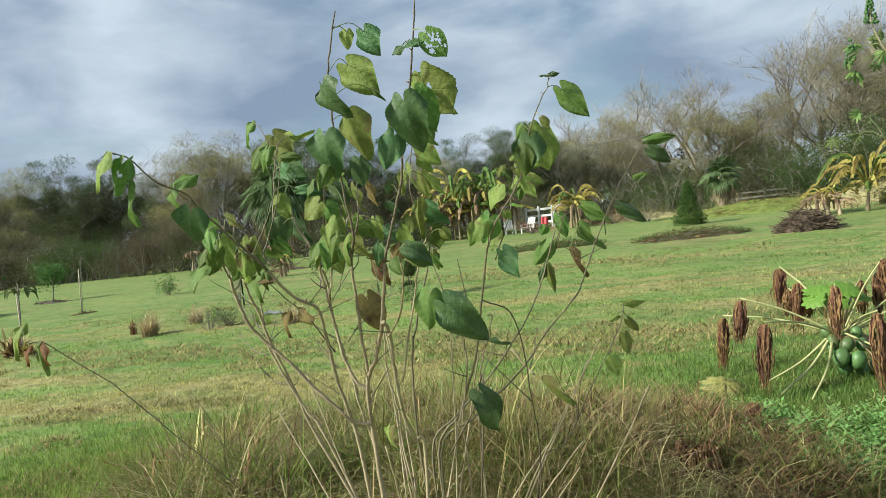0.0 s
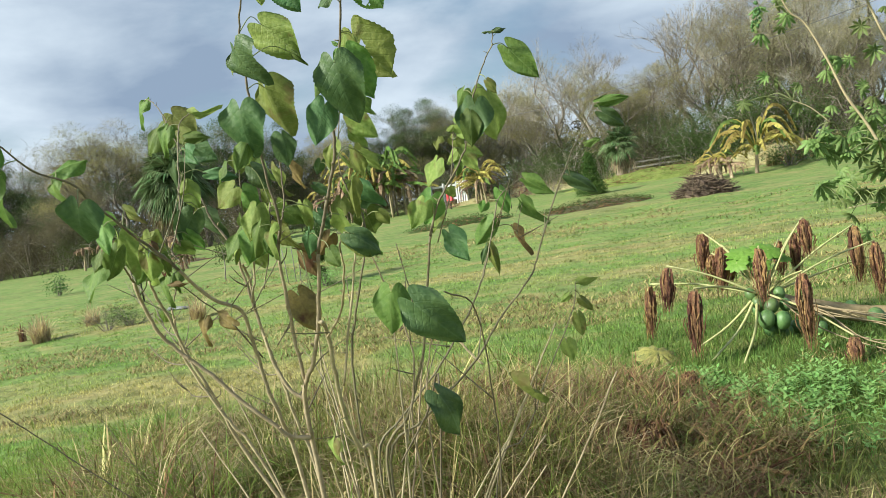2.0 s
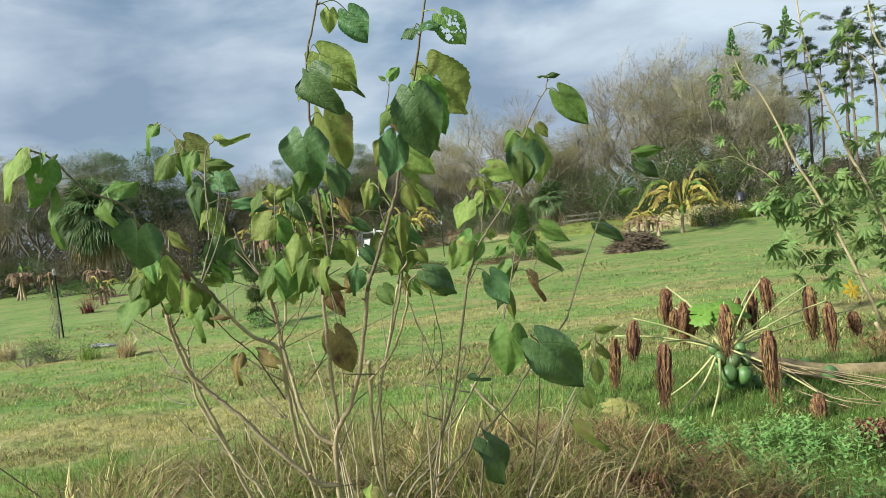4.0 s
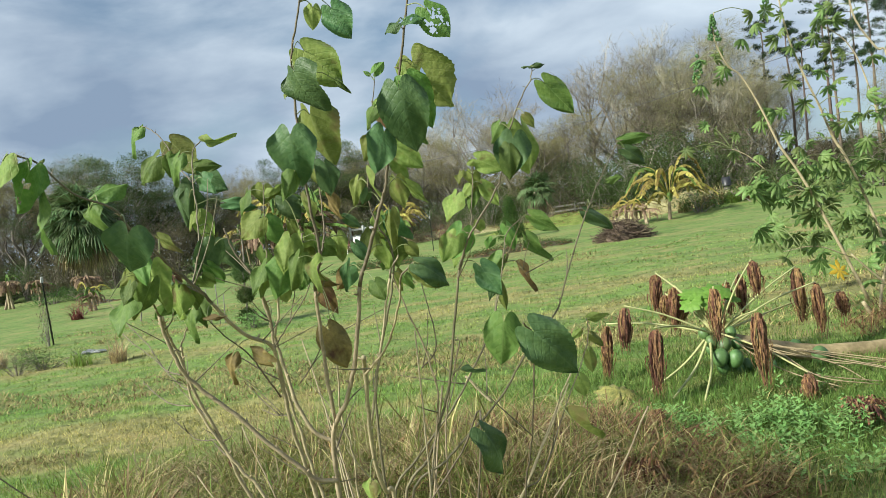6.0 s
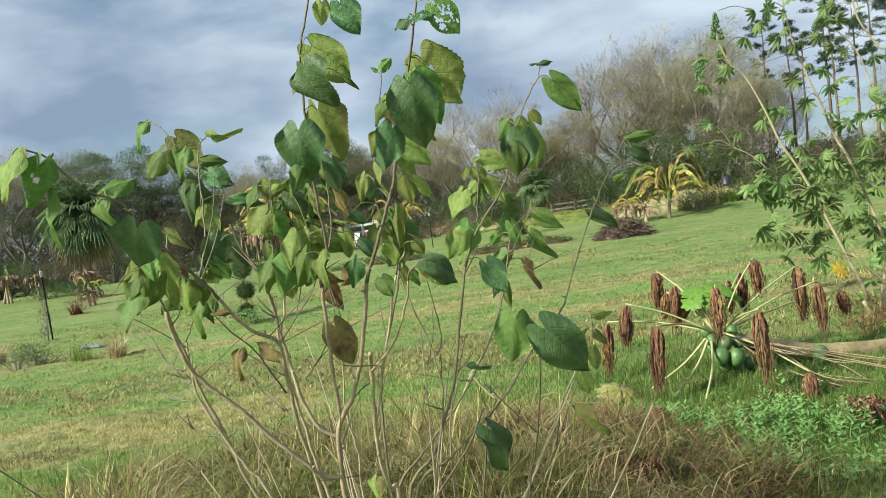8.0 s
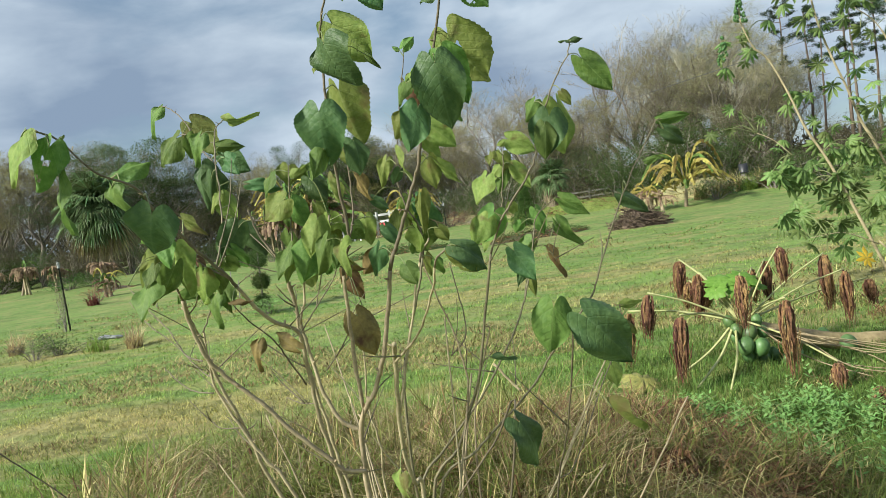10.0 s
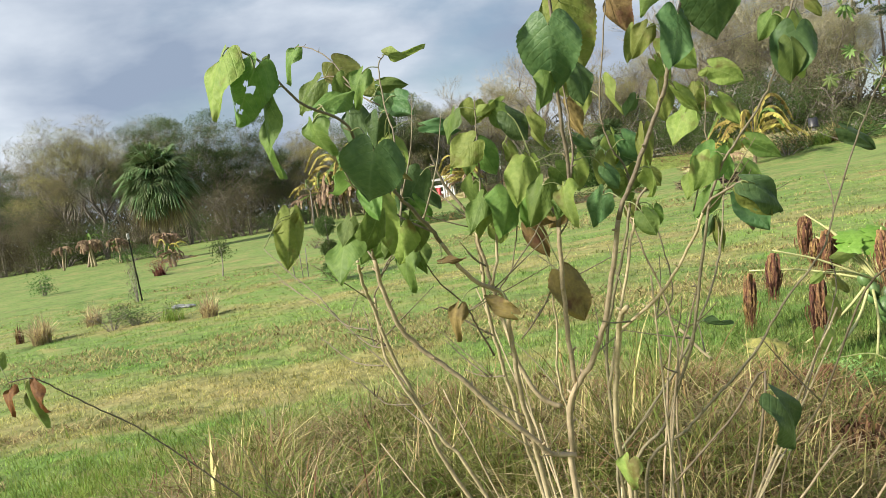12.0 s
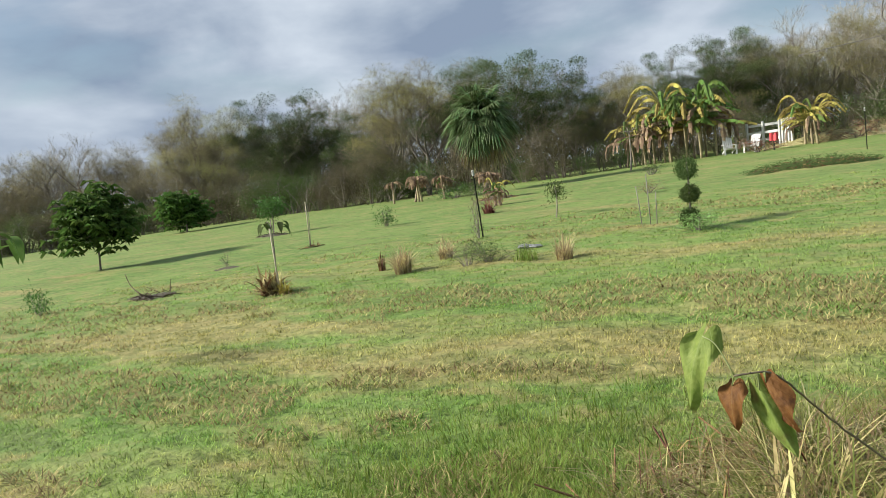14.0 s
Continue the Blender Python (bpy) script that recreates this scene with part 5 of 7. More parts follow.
mulberry_leaf((0.707, 0.3, 2.199), (0.747, 0.3, 2.199), 0.5, DARK_LEAF, 50, 0)
mulberry_leaf((0.708, 0.3, 2.202), (0.679, 0.3, 2.21), 0.6, DARK_LEAF, 50, 0)
mulberry_leaf((0.635, 0.3, 2.018), (0.61, 0.3, 1.887), 0.95, DARK_LEAF, 0, 1)
mulberry_leaf((0.658, 0.38, 2.063), (0.698, 0.38, 1.903), 0.82, BACKLIT_YELLOWING, -15, 0)
mulberry_leaf((0.498, 0.67, 1.988), (0.596, 0.67, 1.931), 0.75, BACKLIT_YELLOWING, 10, 1)
mulberry_leaf((0.497, 0.67, 1.974), (0.469, 0.67, 1.968), 0.9, BACKLIT_YELLOWING, 0, 0)
mulberry_leaf((0.481, 0.84, 1.913), (0.418, 0.84, 1.866), 0.75, BACKLIT_YELLOWING, 0, 0)
mulberry_leaf((0.487, 0.84, 1.913), (0.564, 0.84, 1.873), 0.65, BACKLIT_YELLOWING, 20, 0)
mulberry_leaf((0.484, 0.84, 1.9), (0.45, 0.84, 1.812), 0.65, FRESH, 0, 0)
mulberry_leaf((0.674, 1.1, 1.78), (0.787, 1.1, 1.69), 0.55, FRESH, 25, 1)
mulberry_leaf((0.655, 1.1, 1.698), (0.73, 1.1, 1.562), 0.45, FRESH, 30, 0)
mulberry_leaf((0.581, 1.05, 1.751), (0.614, 1.05, 1.643), 0.62, FRESH, 0, 0)
mulberry_leaf((0.564, 0.98, 1.633), (0.477, 0.98, 1.527), 0.65, FRESH, 10, 0)
mulberry_leaf((0.526, 0.98, 1.538), (0.481, 0.98, 1.461), 0.45, DARK_LEAF, 20, 0)
mulberry_leaf((0.533, 0.98, 1.537), (0.555, 0.98, 1.41), 0.36, BACKLIT_YELLOWING, 20, 0)
mulberry_leaf((0.61, 1.1, 1.589), (0.656, 1.1, 1.455), 0.32, WITHERED, 40, 0)
mulberry_leaf((0.03, 0.22, 1.513), (0.086, 0.22, 1.381), 0.78, WITHERED, 0, 1)
mulberry_leaf((-0.201, 0.08, 1.477), (-0.243, 0.08, 1.389), 0.55, WITHERED, 30, 0)
mulberry_leaf((-0.068, 0.0, 1.448), (-0.139, 0.0, 1.495), 0.55, WITHERED, 20, 0)
mulberry_leaf((-0.21, -0.08, 1.588), (-0.153, -0.08, 1.582), 0.3, WITHERED, 50, 0)
mulberry_leaf((0.067, 0.5, 1.664), (0.008, 0.5, 1.589), 0.8, WITHERED, 0, 0)
mulberry_leaf((-0.051, 0.5, 1.619), (-0.0, 0.5, 1.511), 0.6, WITHERED, 0, 0)
mulberry_leaf((-0.056, 0.45, 1.633), (0.024, 0.45, 1.601), 0.4, WITHERED, 30, 0)
mulberry_leaf((0.563, -0.6, 1.589), (0.547, -0.6, 1.494), 0.85, FRESH, -15, 0)
mulberry_leaf((0.6, -0.64, 1.573), (0.691, -0.64, 1.472), 0.72, DARK_LEAF, 0, 1)
mulberry_leaf((0.454, 0.09, 1.211), (0.541, 0.09, 1.086), 0.75, DARK_LEAF, 0, 0)
mulberry_leaf((0.687, -0.03, 1.259), (0.755, -0.03, 1.166), 0.5, BACKLIT_YELLOWING, 35, 0)
mulberry_leaf((0.848, 0.9, 1.364), (0.931, 0.9, 1.363), 0.55, BACKLIT_YELLOWING, 20, 0)
mulberry_leaf((0.853, 0.9, 1.31), (0.905, 0.9, 1.259), 0.6, BACKLIT_YELLOWING, 0, 0)
mulberry_leaf((0.841, 0.9, 1.252), (0.853, 0.9, 1.157), 0.6, BACKLIT_YELLOWING, 0, 0)
mulberry_leaf((0.792, 0.85, 1.166), (0.807, 0.85, 1.08), 0.8, BACKLIT_YELLOWING, 0, 0)
mulberry_leaf((0.823, 0.9, 1.324), (0.782, 0.9, 1.295), 0.7, BACKLIT_YELLOWING, 0, 0)
mulberry_leaf((0.859, 0.75, 1.769), (0.965, 0.75, 1.698), 0.5, DARK_LEAF, 20, 0)
mulberry_leaf((0.983, 0.6, 1.982), (1.094, 0.6, 1.988), 0.42, FRESH, 40, 0)
mulberry_leaf((0.99, 0.6, 1.959), (1.071, 0.6, 1.901), 0.6, DARK_LEAF, 10, 0)
mulberry_leaf((0.934, 0.62, 1.857), (0.986, 0.62, 1.874), 0.6, FRESH, 0, 0)
mulberry_leaf((0.139, 0.1, 1.082), (0.114, 0.1, 0.998), 0.85, BACKLIT_YELLOWING, 0, 0)
mulberry_leaf((-0.913, 1.0, 1.737), (-0.954, 1.0, 1.507), 0.55, BACKLIT_YELLOWING, 10, 0)
mulberry_leaf((-0.9, 1.0, 1.726), (-1.01, 1.0, 1.657), 0.6, BACKLIT_YELLOWING, 0, 0)
mulberry_leaf((-0.324, -0.1, 1.752), (-0.309, -0.1, 1.615), 0.58, BACKLIT_YELLOWING, -10, 0)
mulberry_leaf((-0.357, 0.1, 1.711), (-0.336, 0.1, 1.666), 0.6, WITHERED, 0, 0)
mulberry_leaf((0.393, 0.5, 1.289), (0.464, 0.5, 1.264), 0.4, DARK_LEAF, 40, 0)

# short bare side twigs along the lower stems
random.seed(21)
lower = [p for p, r in STEM_LINES if 0.75 < p.z < 1.75 and p.y > -0.1]
for k in range(70):
    p = random.choice(lower)
    d = Vector((random.gauss(0, 0.8), random.gauss(0, 0.8), random.uniform(0.3, 1.2))).normalized()
    n = random.uniform(0.05, 0.26)
    s = Shape()
    bow = Vector((random.gauss(0, 0.006), random.gauss(0, 0.006), 0.004))
    tube(s, smooth_line([p, p + d * n * 0.5 + bow, p + d * n + Vector((0, 0, 0.01))], 3), random.uniform(0.0018, 0.0030), 0.0010, 5)
    part("twig", s.mesh("twig", random.choice((SHADED_YOUNG_BARK, TWIG))), mulberry)

# small leaves crowded along the upper twigs
random.seed(12)
upper = [p for p, r in STEM_LINES if 1.64 < p.z < 2.10 and r < 0.006 and p.x < 0.8 and p.y > -0.15]
for k in range(72):
    p = random.choice(upper)
    out = Vector((random.gauss(0, 1), random.gauss(-0.3, 1), random.gauss(0.1, 0.4))).normalized()
    joint = p + out * random.uniform(0.03, 0.07)
    size = random.uniform(0.05, 0.125)
    tip = joint + (out * 0.6 + Vector((0, 0, -0.9))).normalized() * size
    mulberry_leaf(tuple(joint), tuple(tip), random.uniform(0.6, 1.0), random.choice((FRESH, FRESH, BACKLIT_YELLOWING, BACKLIT_YELLOWING, DARK_LEAF)), random.uniform(-50, 50), random.choice((0, 1)))

# thin straight suckers fanning out of the same root
for k in range(15):
    a = random.uniform(-1.0, 1.0)
    foot = Vector((0.12 + 0.22 * a + random.gauss(0, 0.05), 0.5 + random.gauss(0, 0.10), 0.3))
    top = foot + Vector((0.42 * a + random.gauss(0, 0.12), random.gauss(0.05, 0.2), random.uniform(0.55, 1.15)))
    bow = Vector((random.gauss(0, 0.03), random.gauss(0, 0.03), 0))
    mulberry_stem([foot, foot.lerp(top, 0.35) + bow, foot.lerp(top, 0.7) + bow * 0.6, top], random.uniform(0.0042, 0.0060), random.uniform(0.0020, 0.0036))

# A low shoot of the same kind at the edge of the dead grass, with a few rusty leaves.
shoot = thing("mulberry_shoot", (-0.6, 0.5, float(gz(-0.6, 0.5))), "thin arching mulberry shoot with a few rusty dying leaves", "shoot")
mulberry = shoot
STEM_LINES.clear()
mulberry_stem([(-0.72, 0.98, 0.20), (-0.83, 0.86, 0.42), (-0.94, 0.73, 0.64), (-1.06, 0.60, 0.84), (-1.175, 0.468, 1.045), (-1.248, 0.385, 1.165), (-1.319, 0.307, 1.255), (-1.363, 0.241, 1.324), (-1.403, 0.198, 1.374), (-1.457, 0.168, 1.375)], 0.0032, 0.0020)
mulberry_leaf((-1.416, 0.195, 1.372), (-1.382, 0.151, 1.287), 0.5, RUSTY, 25, 0)
mulberry_leaf((-1.43, 0.19, 1.363), (-1.368, 0.14, 1.254), 0.42, BACKLIT_YELLOWING, -35, 0)
mulberry_leaf((-1.462, 0.184, 1.363), (-1.471, 0.14, 1.302), 0.75, RUSTY, 0, 1)
mulberry_leaf((-1.503, 0.199, 1.452), (-1.552, 0.133, 1.34), 0.55, BACKLIT_YELLOWING, 10, 0)


# ---- fallen papaya plant ----
papaya = thing("papaya_plant", (2.1, 4.0, float(gz(2.1, 4.0))), "fallen papaya plant with green fruit and brown withered leaves", "papaya plant")
CROWN = Vector((2.10, 4.02, 0.74))
s = Shape()
tube(s, smooth_line([(4.9, 4.75, 0.40), (4.2, 4.5, 0.465), (3.4, 4.22, 0.465), (2.85, 4.13, 0.50), (2.45, 4.08, 0.60), (2.2, 4.04, 0.68), CROWN], 8), 0.085, 0.045, 14, True, 0.10)
part("trunk", s.mesh("trunk", PAPAYA_TRUNK), papaya, "ringed tan trunk lying on the grass")


def papaya_fruit(c, r):
    bm = bmesh.new()
    bmesh.ops.create_uvsphere(bm, u_segments=16, v_segments=10, radius=r)
    for v in bm.verts:
        a = math.atan2(v.co.y, v.co.x)
        v.co.x *= 1 + 0.04 * math.cos(5 * a)
        v.co.y *= 1 + 0.04 * math.cos(5 * a)
        v.co.z *= 1.18 + (0.12 if v.co.z < 0 else 0.0)
    me = bpy.data.meshes.new("fruit")
    bm.to_mesh(me)
    bm.free()
    me.polygons.foreach_set("use_smooth", [True] * len(me.polygons))
    me.materials.append(FRUIT)
    part("fruit", me, papaya, "", pose(*c, random.uniform(-25, 25), random.uniform(-25, 25), random.uniform(0, 90)))


def withered_leaf(top, length, width=1.0):
    """A dead leaf hung from its stalk: many narrow crumpled lobes drawn together."""
    top = Vector(top)
    random.seed(int(top.x * 1000))
    out = Vector((top.x - CROWN.x, top.y - CROWN.y, 0))
    s = Shape()
    mid = CROWN.lerp(top, 0.55) + Vector((0, 0, 0.02 + 0.04 * random.random()))
    tube(s, smooth_line([CROWN + out * 0.05, mid, top + Vector((0, 0, 0.012))], 5), 0.0085, 0.0058, 7)
    stalk = part("stalk", s.mesh("stalk", PAPAYA_STALK), papaya)
    s = Shape()
    drift = out.normalized() * 0.025

    def girth(t):
        return 0.010 + 0.035 * width * math.sin(math.pi * min(1.0, 0.06 + 0.94 * t) ** 0.72) ** 0.9

    tube(s, [top + drift * t + Vector((0, 0, -length * t)) for t in (0.02, 0.25, 0.5, 0.7)], girth(0.3) * 0.45, girth(0.5) * 0.4, 7, True, 0.5)
    for k in range(54):
        a, turn = random.random() * 6.28, random.uniform(-0.9, 0.9)
        t0, t1 = random.uniform(0.0, 0.3), random.uniform(0.55, 1.03)
        depth = random.uniform(0.6, 1.08)
        pts = []
        for q in range(7):
            t = t0 + (t1 - t0) * q / 6
            b = a + turn * t + random.gauss(0, 0.10)
            r = girth(t) * depth * random.uniform(0.88, 1.10)
            pts.append(top + drift * t + Vector((math.cos(b) * r, math.sin(b) * r, -length * t)))
        thick = random.uniform(0.0035, 0.0085)
        tube(s, pts, thick, thick * random.uniform(0.25, 0.7), 4, True, 1.0)
    for k in range(22):
        a, t0, flare = random.random() * 6.28, random.uniform(0.35, 0.7), random.uniform(0.9, 1.7)
        t1 = random.uniform(0.85, 1.18)
        pts = []
        for q in range(5):
            t = t0 + (t1 - t0) * q / 4
            r = (girth(min(t, 0.8)) * flare + 0.004) * random.uniform(0.85, 1.15)
            b = a + random.gauss(0, 0.18)
            pts.append(top + drift * t + Vector((math.cos(b) * r, math.sin(b) * r, -length * t)))
        tube(s, pts, random.uniform(0.0022, 0.0048), 0.0010, 3, True, 0.8)
    part("withered_leaf", s.mesh("withered_leaf", HUSK, smooth=False), stalk, "brown shrivelled leaf")


def palmate(name, lobes, depth, mat, seed, cup=0.25):
    """A hand-shaped leaf of pointed lobes, 1 across, centred on its stalk joint."""
    random.seed(seed)
    s = Shape()
    for k in range(lobes):
        a = math.pi * (-0.88 + 1.76 * k / (lobes - 1))
        n = 0.5 * (1 - 0.28 * abs(a) / math.pi) * random.uniform(0.92, 1.06)
        w = n * depth
        d, o = Vector((math.sin(a), math.cos(a), 0)), Vector((math.cos(a), -math.sin(a), 0))
        row = [Vector((0, 0, 0))]
        for t, wide in ((0.30, 0.62), (0.52, 1.0), (0.78, 0.62)):
            c = d * n * t
            row += [c - o * w * wide - Vector((0, 0, cup * 0.1)), c + Vector((0, 0, 0.01)), c + o * w * wide - Vector((0, 0, cup * 0.1))]
        row.append(d * n)
        for p in row:
            p.z -= cup * (p.x ** 2 + p.y ** 2) * 1.6
        s.add(row, [(0, 2, 1), (0, 3, 2), (1, 2, 5, 4), (2, 3, 6, 5), (4, 5, 8, 7), (5, 6, 9, 8), (7, 8, 10), (8, 9, 10)])
    return s.mesh(name, mat)


withered_leaf((2.385, 3.94, 1.27), 0.26, 1)
withered_leaf((1.422, 3.99, 1.007), 0.33, 1)
withered_leaf((1.543, 3.45, 0.901), 0.45, 1.1)
withered_leaf((2.23, 3.41, 0.961), 0.50, 1.15)
withered_leaf((1.735, 4.29, 1.21), 0.31, 1)
withered_leaf((1.297, 4.2, 0.85), 0.42, 0.9)
withered_leaf((1.854, 4.2, 1.106), 0.36, 0.9)
withered_leaf((1.787, 4.25, 1.04), 0.21, 0.8)
withered_leaf((1.942, 4.3, 1.052), 0.24, 0.7)
withered_leaf((2.028, 3.7, 1.119), 0.37, 1)
withered_leaf((2.312, 4.4, 1.082), 0.27, 0.8)
withered_leaf((2.445, 4.5, 1.127), 0.32, 0.9)
withered_leaf((2.827, 4.3, 1.149), 0.43, 1.05)
withered_leaf((2.934, 4.2, 1.025), 0.39, 1.05)
withered_leaf((3.272, 4.6, 0.889), 0.20, 1.1)
withered_leaf((2.443, 3.18, 0.557), 0.22, 1)
papaya_fruit((2.0, 4.0, 0.747), 0.041)
papaya_fruit((2.04, 3.95, 0.685), 0.045)
papaya_fruit((2.117, 3.9, 0.665), 0.050)
papaya_fruit((2.223, 3.95, 0.66), 0.041)
papaya_fruit((2.071, 3.85, 0.583), 0.058)
papaya_fruit((2.177, 3.85, 0.565), 0.058)
papaya_fruit((2.04, 4.0, 0.625), 0.041)
papaya_fruit((2.098, 3.9, 0.499), 0.050)
papaya_fruit((2.215, 3.95, 0.466), 0.046)
papaya_fruit((2.298, 4.0, 0.48), 0.042)
papaya_fruit((2.199, 4.0, 0.742), 0.041)
papaya_fruit((2.106, 4.0, 0.75), 0.037)
papaya_fruit((2.441, 3.9, 0.477), 0.046)
papaya_fruit((2.385, 4.05, 0.608), 0.042)
papaya_fruit((2.722, 4.15, 0.557), 0.048)
papaya_fruit((2.841, 4.0, 0.501), 0.062)
papaya_fruit((2.372, 3.9, 0.441), 0.046)
for k in range(9):
    a = -0.6 + 0.22 * k
    end = Vector((2.15 + 0.5 * random.random() + 0.75 * math.cos(a), 3.95 - 0.75 * abs(math.sin(a + 0.5)) - 0.3 * random.random(), 0))
    end.z = float(gz(end.x, end.y)) + 0.05
    s = Shape()
    tube(s, smooth_line([CROWN + Vector((0.1, 0, -0.05)), CROWN.lerp(end, 0.35) + Vector((random.gauss(0, 0.06), random.gauss(0, 0.06), -0.02)), CROWN.lerp(end, 0.7) + Vector((random.gauss(0, 0.07), random.gauss(0, 0.07), -0.03)), end], 4), 0.006, 0.0035, 6)
    part("stalk", s.mesh("stalk", DRY_STALK), papaya, "dry stalk bent to the ground")
for x, y in ((1.62, 3.45), (1.80, 3.30), (1.52, 3.75)):
    s = Shape()
    tube(s, smooth_line([CROWN + Vector((-0.05, 0, 0)), (0.5 * (x + CROWN.x), 0.5 * (y + CROWN.y), 0.55), (x, y, float(gz(x, y)) + 0.04)], 4), 0.011, 0.007, 6)
    part("stalk", s.mesh("stalk", PAPAYA_STALK), papaya)
green_leaf = palmate("green_leaf", 9, 0.34, PAPAYA_LEAF, 3)
for x, y, z, tilt, turn, size in ((1.98, 4.08, 1.06, 20, -15, 0.32), (2.16, 4.05, 1.06, 30, 20, 0.30), (1.92, 4.0, 0.99, 50, -40, 0.24), (2.26, 4.1, 1.0, 30, 50, 0.24), (2.08, 3.98, 0.97, 60, 0, 0.22)):
    ob = part("green_leaf", green_leaf, papaya, "fresh green leaf", pose(x, y, z, tilt, 0, turn) @ Matrix.Scale(size, 4))
    s = Shape()
    tube(s, smooth_line([CROWN, CROWN.lerp(Vector((x, y, z)), 0.6) + Vector((0, 0, 0.03)), (x, y, z)], 4), 0.008, 0.005, 6)
    part("stalk", s.mesh("stalk", PAPAYA_STALK), papaya)
dying = palmate("dying_leaf", 11, 0.22, MOTTLED, 4, 0.5)
part("dying_leaf", dying, papaya, "mottled yellow-green leaf on the grass", pose(1.27, 3.55, 0.47, 20, 8, 10) @ Matrix.Scale(0.44, 4))


def crumpled(name, x, y, r, mat, label, h=0.8, strips=120):
    """A heap of curled dead leaf strips on the ground."""
    random.seed(int(x * 100))
    ob = thing(name, (x, y, float(gz(x, y))), label, "dead leaf")
    s = Shape()
    for _ in range(strips):
        a, b = random.random() * 6.28, random.random() * 6.28
        c = Vector((x + math.cos(a) * r * random.random() * 0.5, y + math.sin(a) * r * random.random() * 0.5, float(gz(x, y)) + 0.01))
        e = c + Vector((math.cos(b) * r, math.sin(b) * r, r * h * random.random()))
        pts = smooth_line([c, c.lerp(e, 0.5) + Vector((0, 0, r * h)), e], 3)
        w = Vector((-math.sin(b), math.cos(b), 0)) * r * random.uniform(0.015, 0.055)
        for p, q in zip(pts, pts[1:]):
            j = Vector((random.gauss(0, 1), random.gauss(0, 1), random.gauss(0, 1))) * r * 0.05
            s.add([p - w + j, p + w, q + w, q - w - j], [(0, 1, 2, 3)])
    part("leaf_litter", s.mesh("leaf_litter", mat, smooth=False), ob)


crumpled("dead_leaf_heap", 1.41, 2.95, 0.055, HUSK, "curled brown dead leaf lying in the grass", 1.2)
crumpled("dead_leaf_heap", 2.53, 2.60, 0.11, HUSK, "crumpled brown dead leaves beside the fallen papaya")
crumpled("dead_leaf_heap", 3.25, 3.5, 0.14, HUSK, "crumpled brown dead leaves beside the fallen papaya")
crumpled("dead_leaf_heap", 1.07, 1.54, 0.11, RUST_STRAW, "rusty dead leaf standing in the dry grass", 1.3)


# ---- castor plant beside the papaya ----
castor = thing("castor_plant", (4.0, 5.6, float(gz(4.0, 5.6))), "tall castor plant with tan stems and ragged hand-shaped leaves", "castor plant")
castor_lines = []


def castor_stem(points, r0, r1):
    line = smooth_line(points, 4)
    s = Shape()
    tube(s, line, r0 * 0.56, r1 * 0.6, 8, True, 0.12)
    part("stem", s.mesh("stem", CASTOR_STEM), castor)
    castor_lines.extend(line)


castor_stem([(4.0, 5.6, 0.4), (3.94, 5.55, 0.5), (3.84, 5.50, 0.65)], 0.034, 0.03)
castor_stem([(4.05, 5.65, 0.4), (4.12, 5.69, 0.8), (4.3, 5.65, 1.3), (4.33, 5.60, 1.77)], 0.03, 0.024)
CASTOR_LEAVES = [palmate("leaf", n, d, CASTOR, sd, cup) for n, d, sd, cup in ((8, 0.18, 5, 0.6), (9, 0.16, 6, 1.1), (7, 0.20, 7, 0.8), (8, 0.17, 9, 1.5))]


def castor_leaf(x, y, z, size=0.0, mat_mesh=None, fall=None):
    me = mat_mesh or random.choice(CASTOR_LEAVES)
    size = size or random.uniform(0.13, 0.24) + (0.05 if z < 2.2 else 0.0)
    tilt = random.uniform(-85, -5) if fall is None else fall
    ob = part("leaf", me, castor, "", pose(x, y, z, tilt, random.uniform(-20, 20), random.uniform(-180, 180)) @ Matrix.Scale(size, 4))
    p = Vector((x, y, z))
    near = min(castor_lines, key=lambda q: (q - p).length)
    if (near - p).length < 0.75:
        s = Shape()
        tube(s, smooth_line([near, near.lerp(p, 0.5) + Vector((0, 0, 0.05)), p], 3), 0.0042, 0.003, 5)
        part("petiole", s.mesh("petiole", PETIOLE), ob)


random.seed(31)
castor_stem([(3.89, 5.50, 0.67), (3.67, 5.47, 1.20), (3.38, 5.45, 1.87), (3.19, 5.42, 2.20), (3.06, 5.40, 2.53), (2.90, 5.38, 2.86), (2.77, 5.35, 2.98), (2.67, 5.33, 3.24), (2.68, 5.30, 3.46)], 0.028, 0.008)
castor_stem([(4.20, 5.70, 0.42), (4.17, 5.69, 1.14), (3.92, 5.67, 1.93), (3.78, 5.66, 2.22), (3.67, 5.65, 2.55), (3.56, 5.64, 2.83), (3.45, 5.62, 3.16), (3.39, 5.61, 3.49), (3.36, 5.60, 3.76)], 0.028, 0.012)
castor_stem([(4.39, 5.60, 1.82), (4.31, 5.60, 2.90), (4.22, 5.60, 3.01), (4.05, 5.60, 3.30), (4.00, 5.60, 3.62)], 0.02, 0.012)
castor_stem([(4.22, 5.60, 2.21), (4.12, 5.60, 2.65), (4.04, 5.60, 2.93), (3.93, 5.60, 3.13), (3.76, 5.60, 3.28)], 0.016, 0.008)
castor_stem([(3.04, 5.40, 1.98), (2.89, 5.40, 2.13), (2.75, 5.40, 2.21)], 0.008, 0.005)
castor_stem([(3.73, 5.40, 1.09), (3.40, 5.30, 1.23), (3.06, 5.20, 1.22)], 0.01, 0.005)
castor_stem([(4.20, 5.50, 0.67), (3.94, 5.45, 0.91), (3.73, 5.40, 1.12)], 0.018, 0.012)
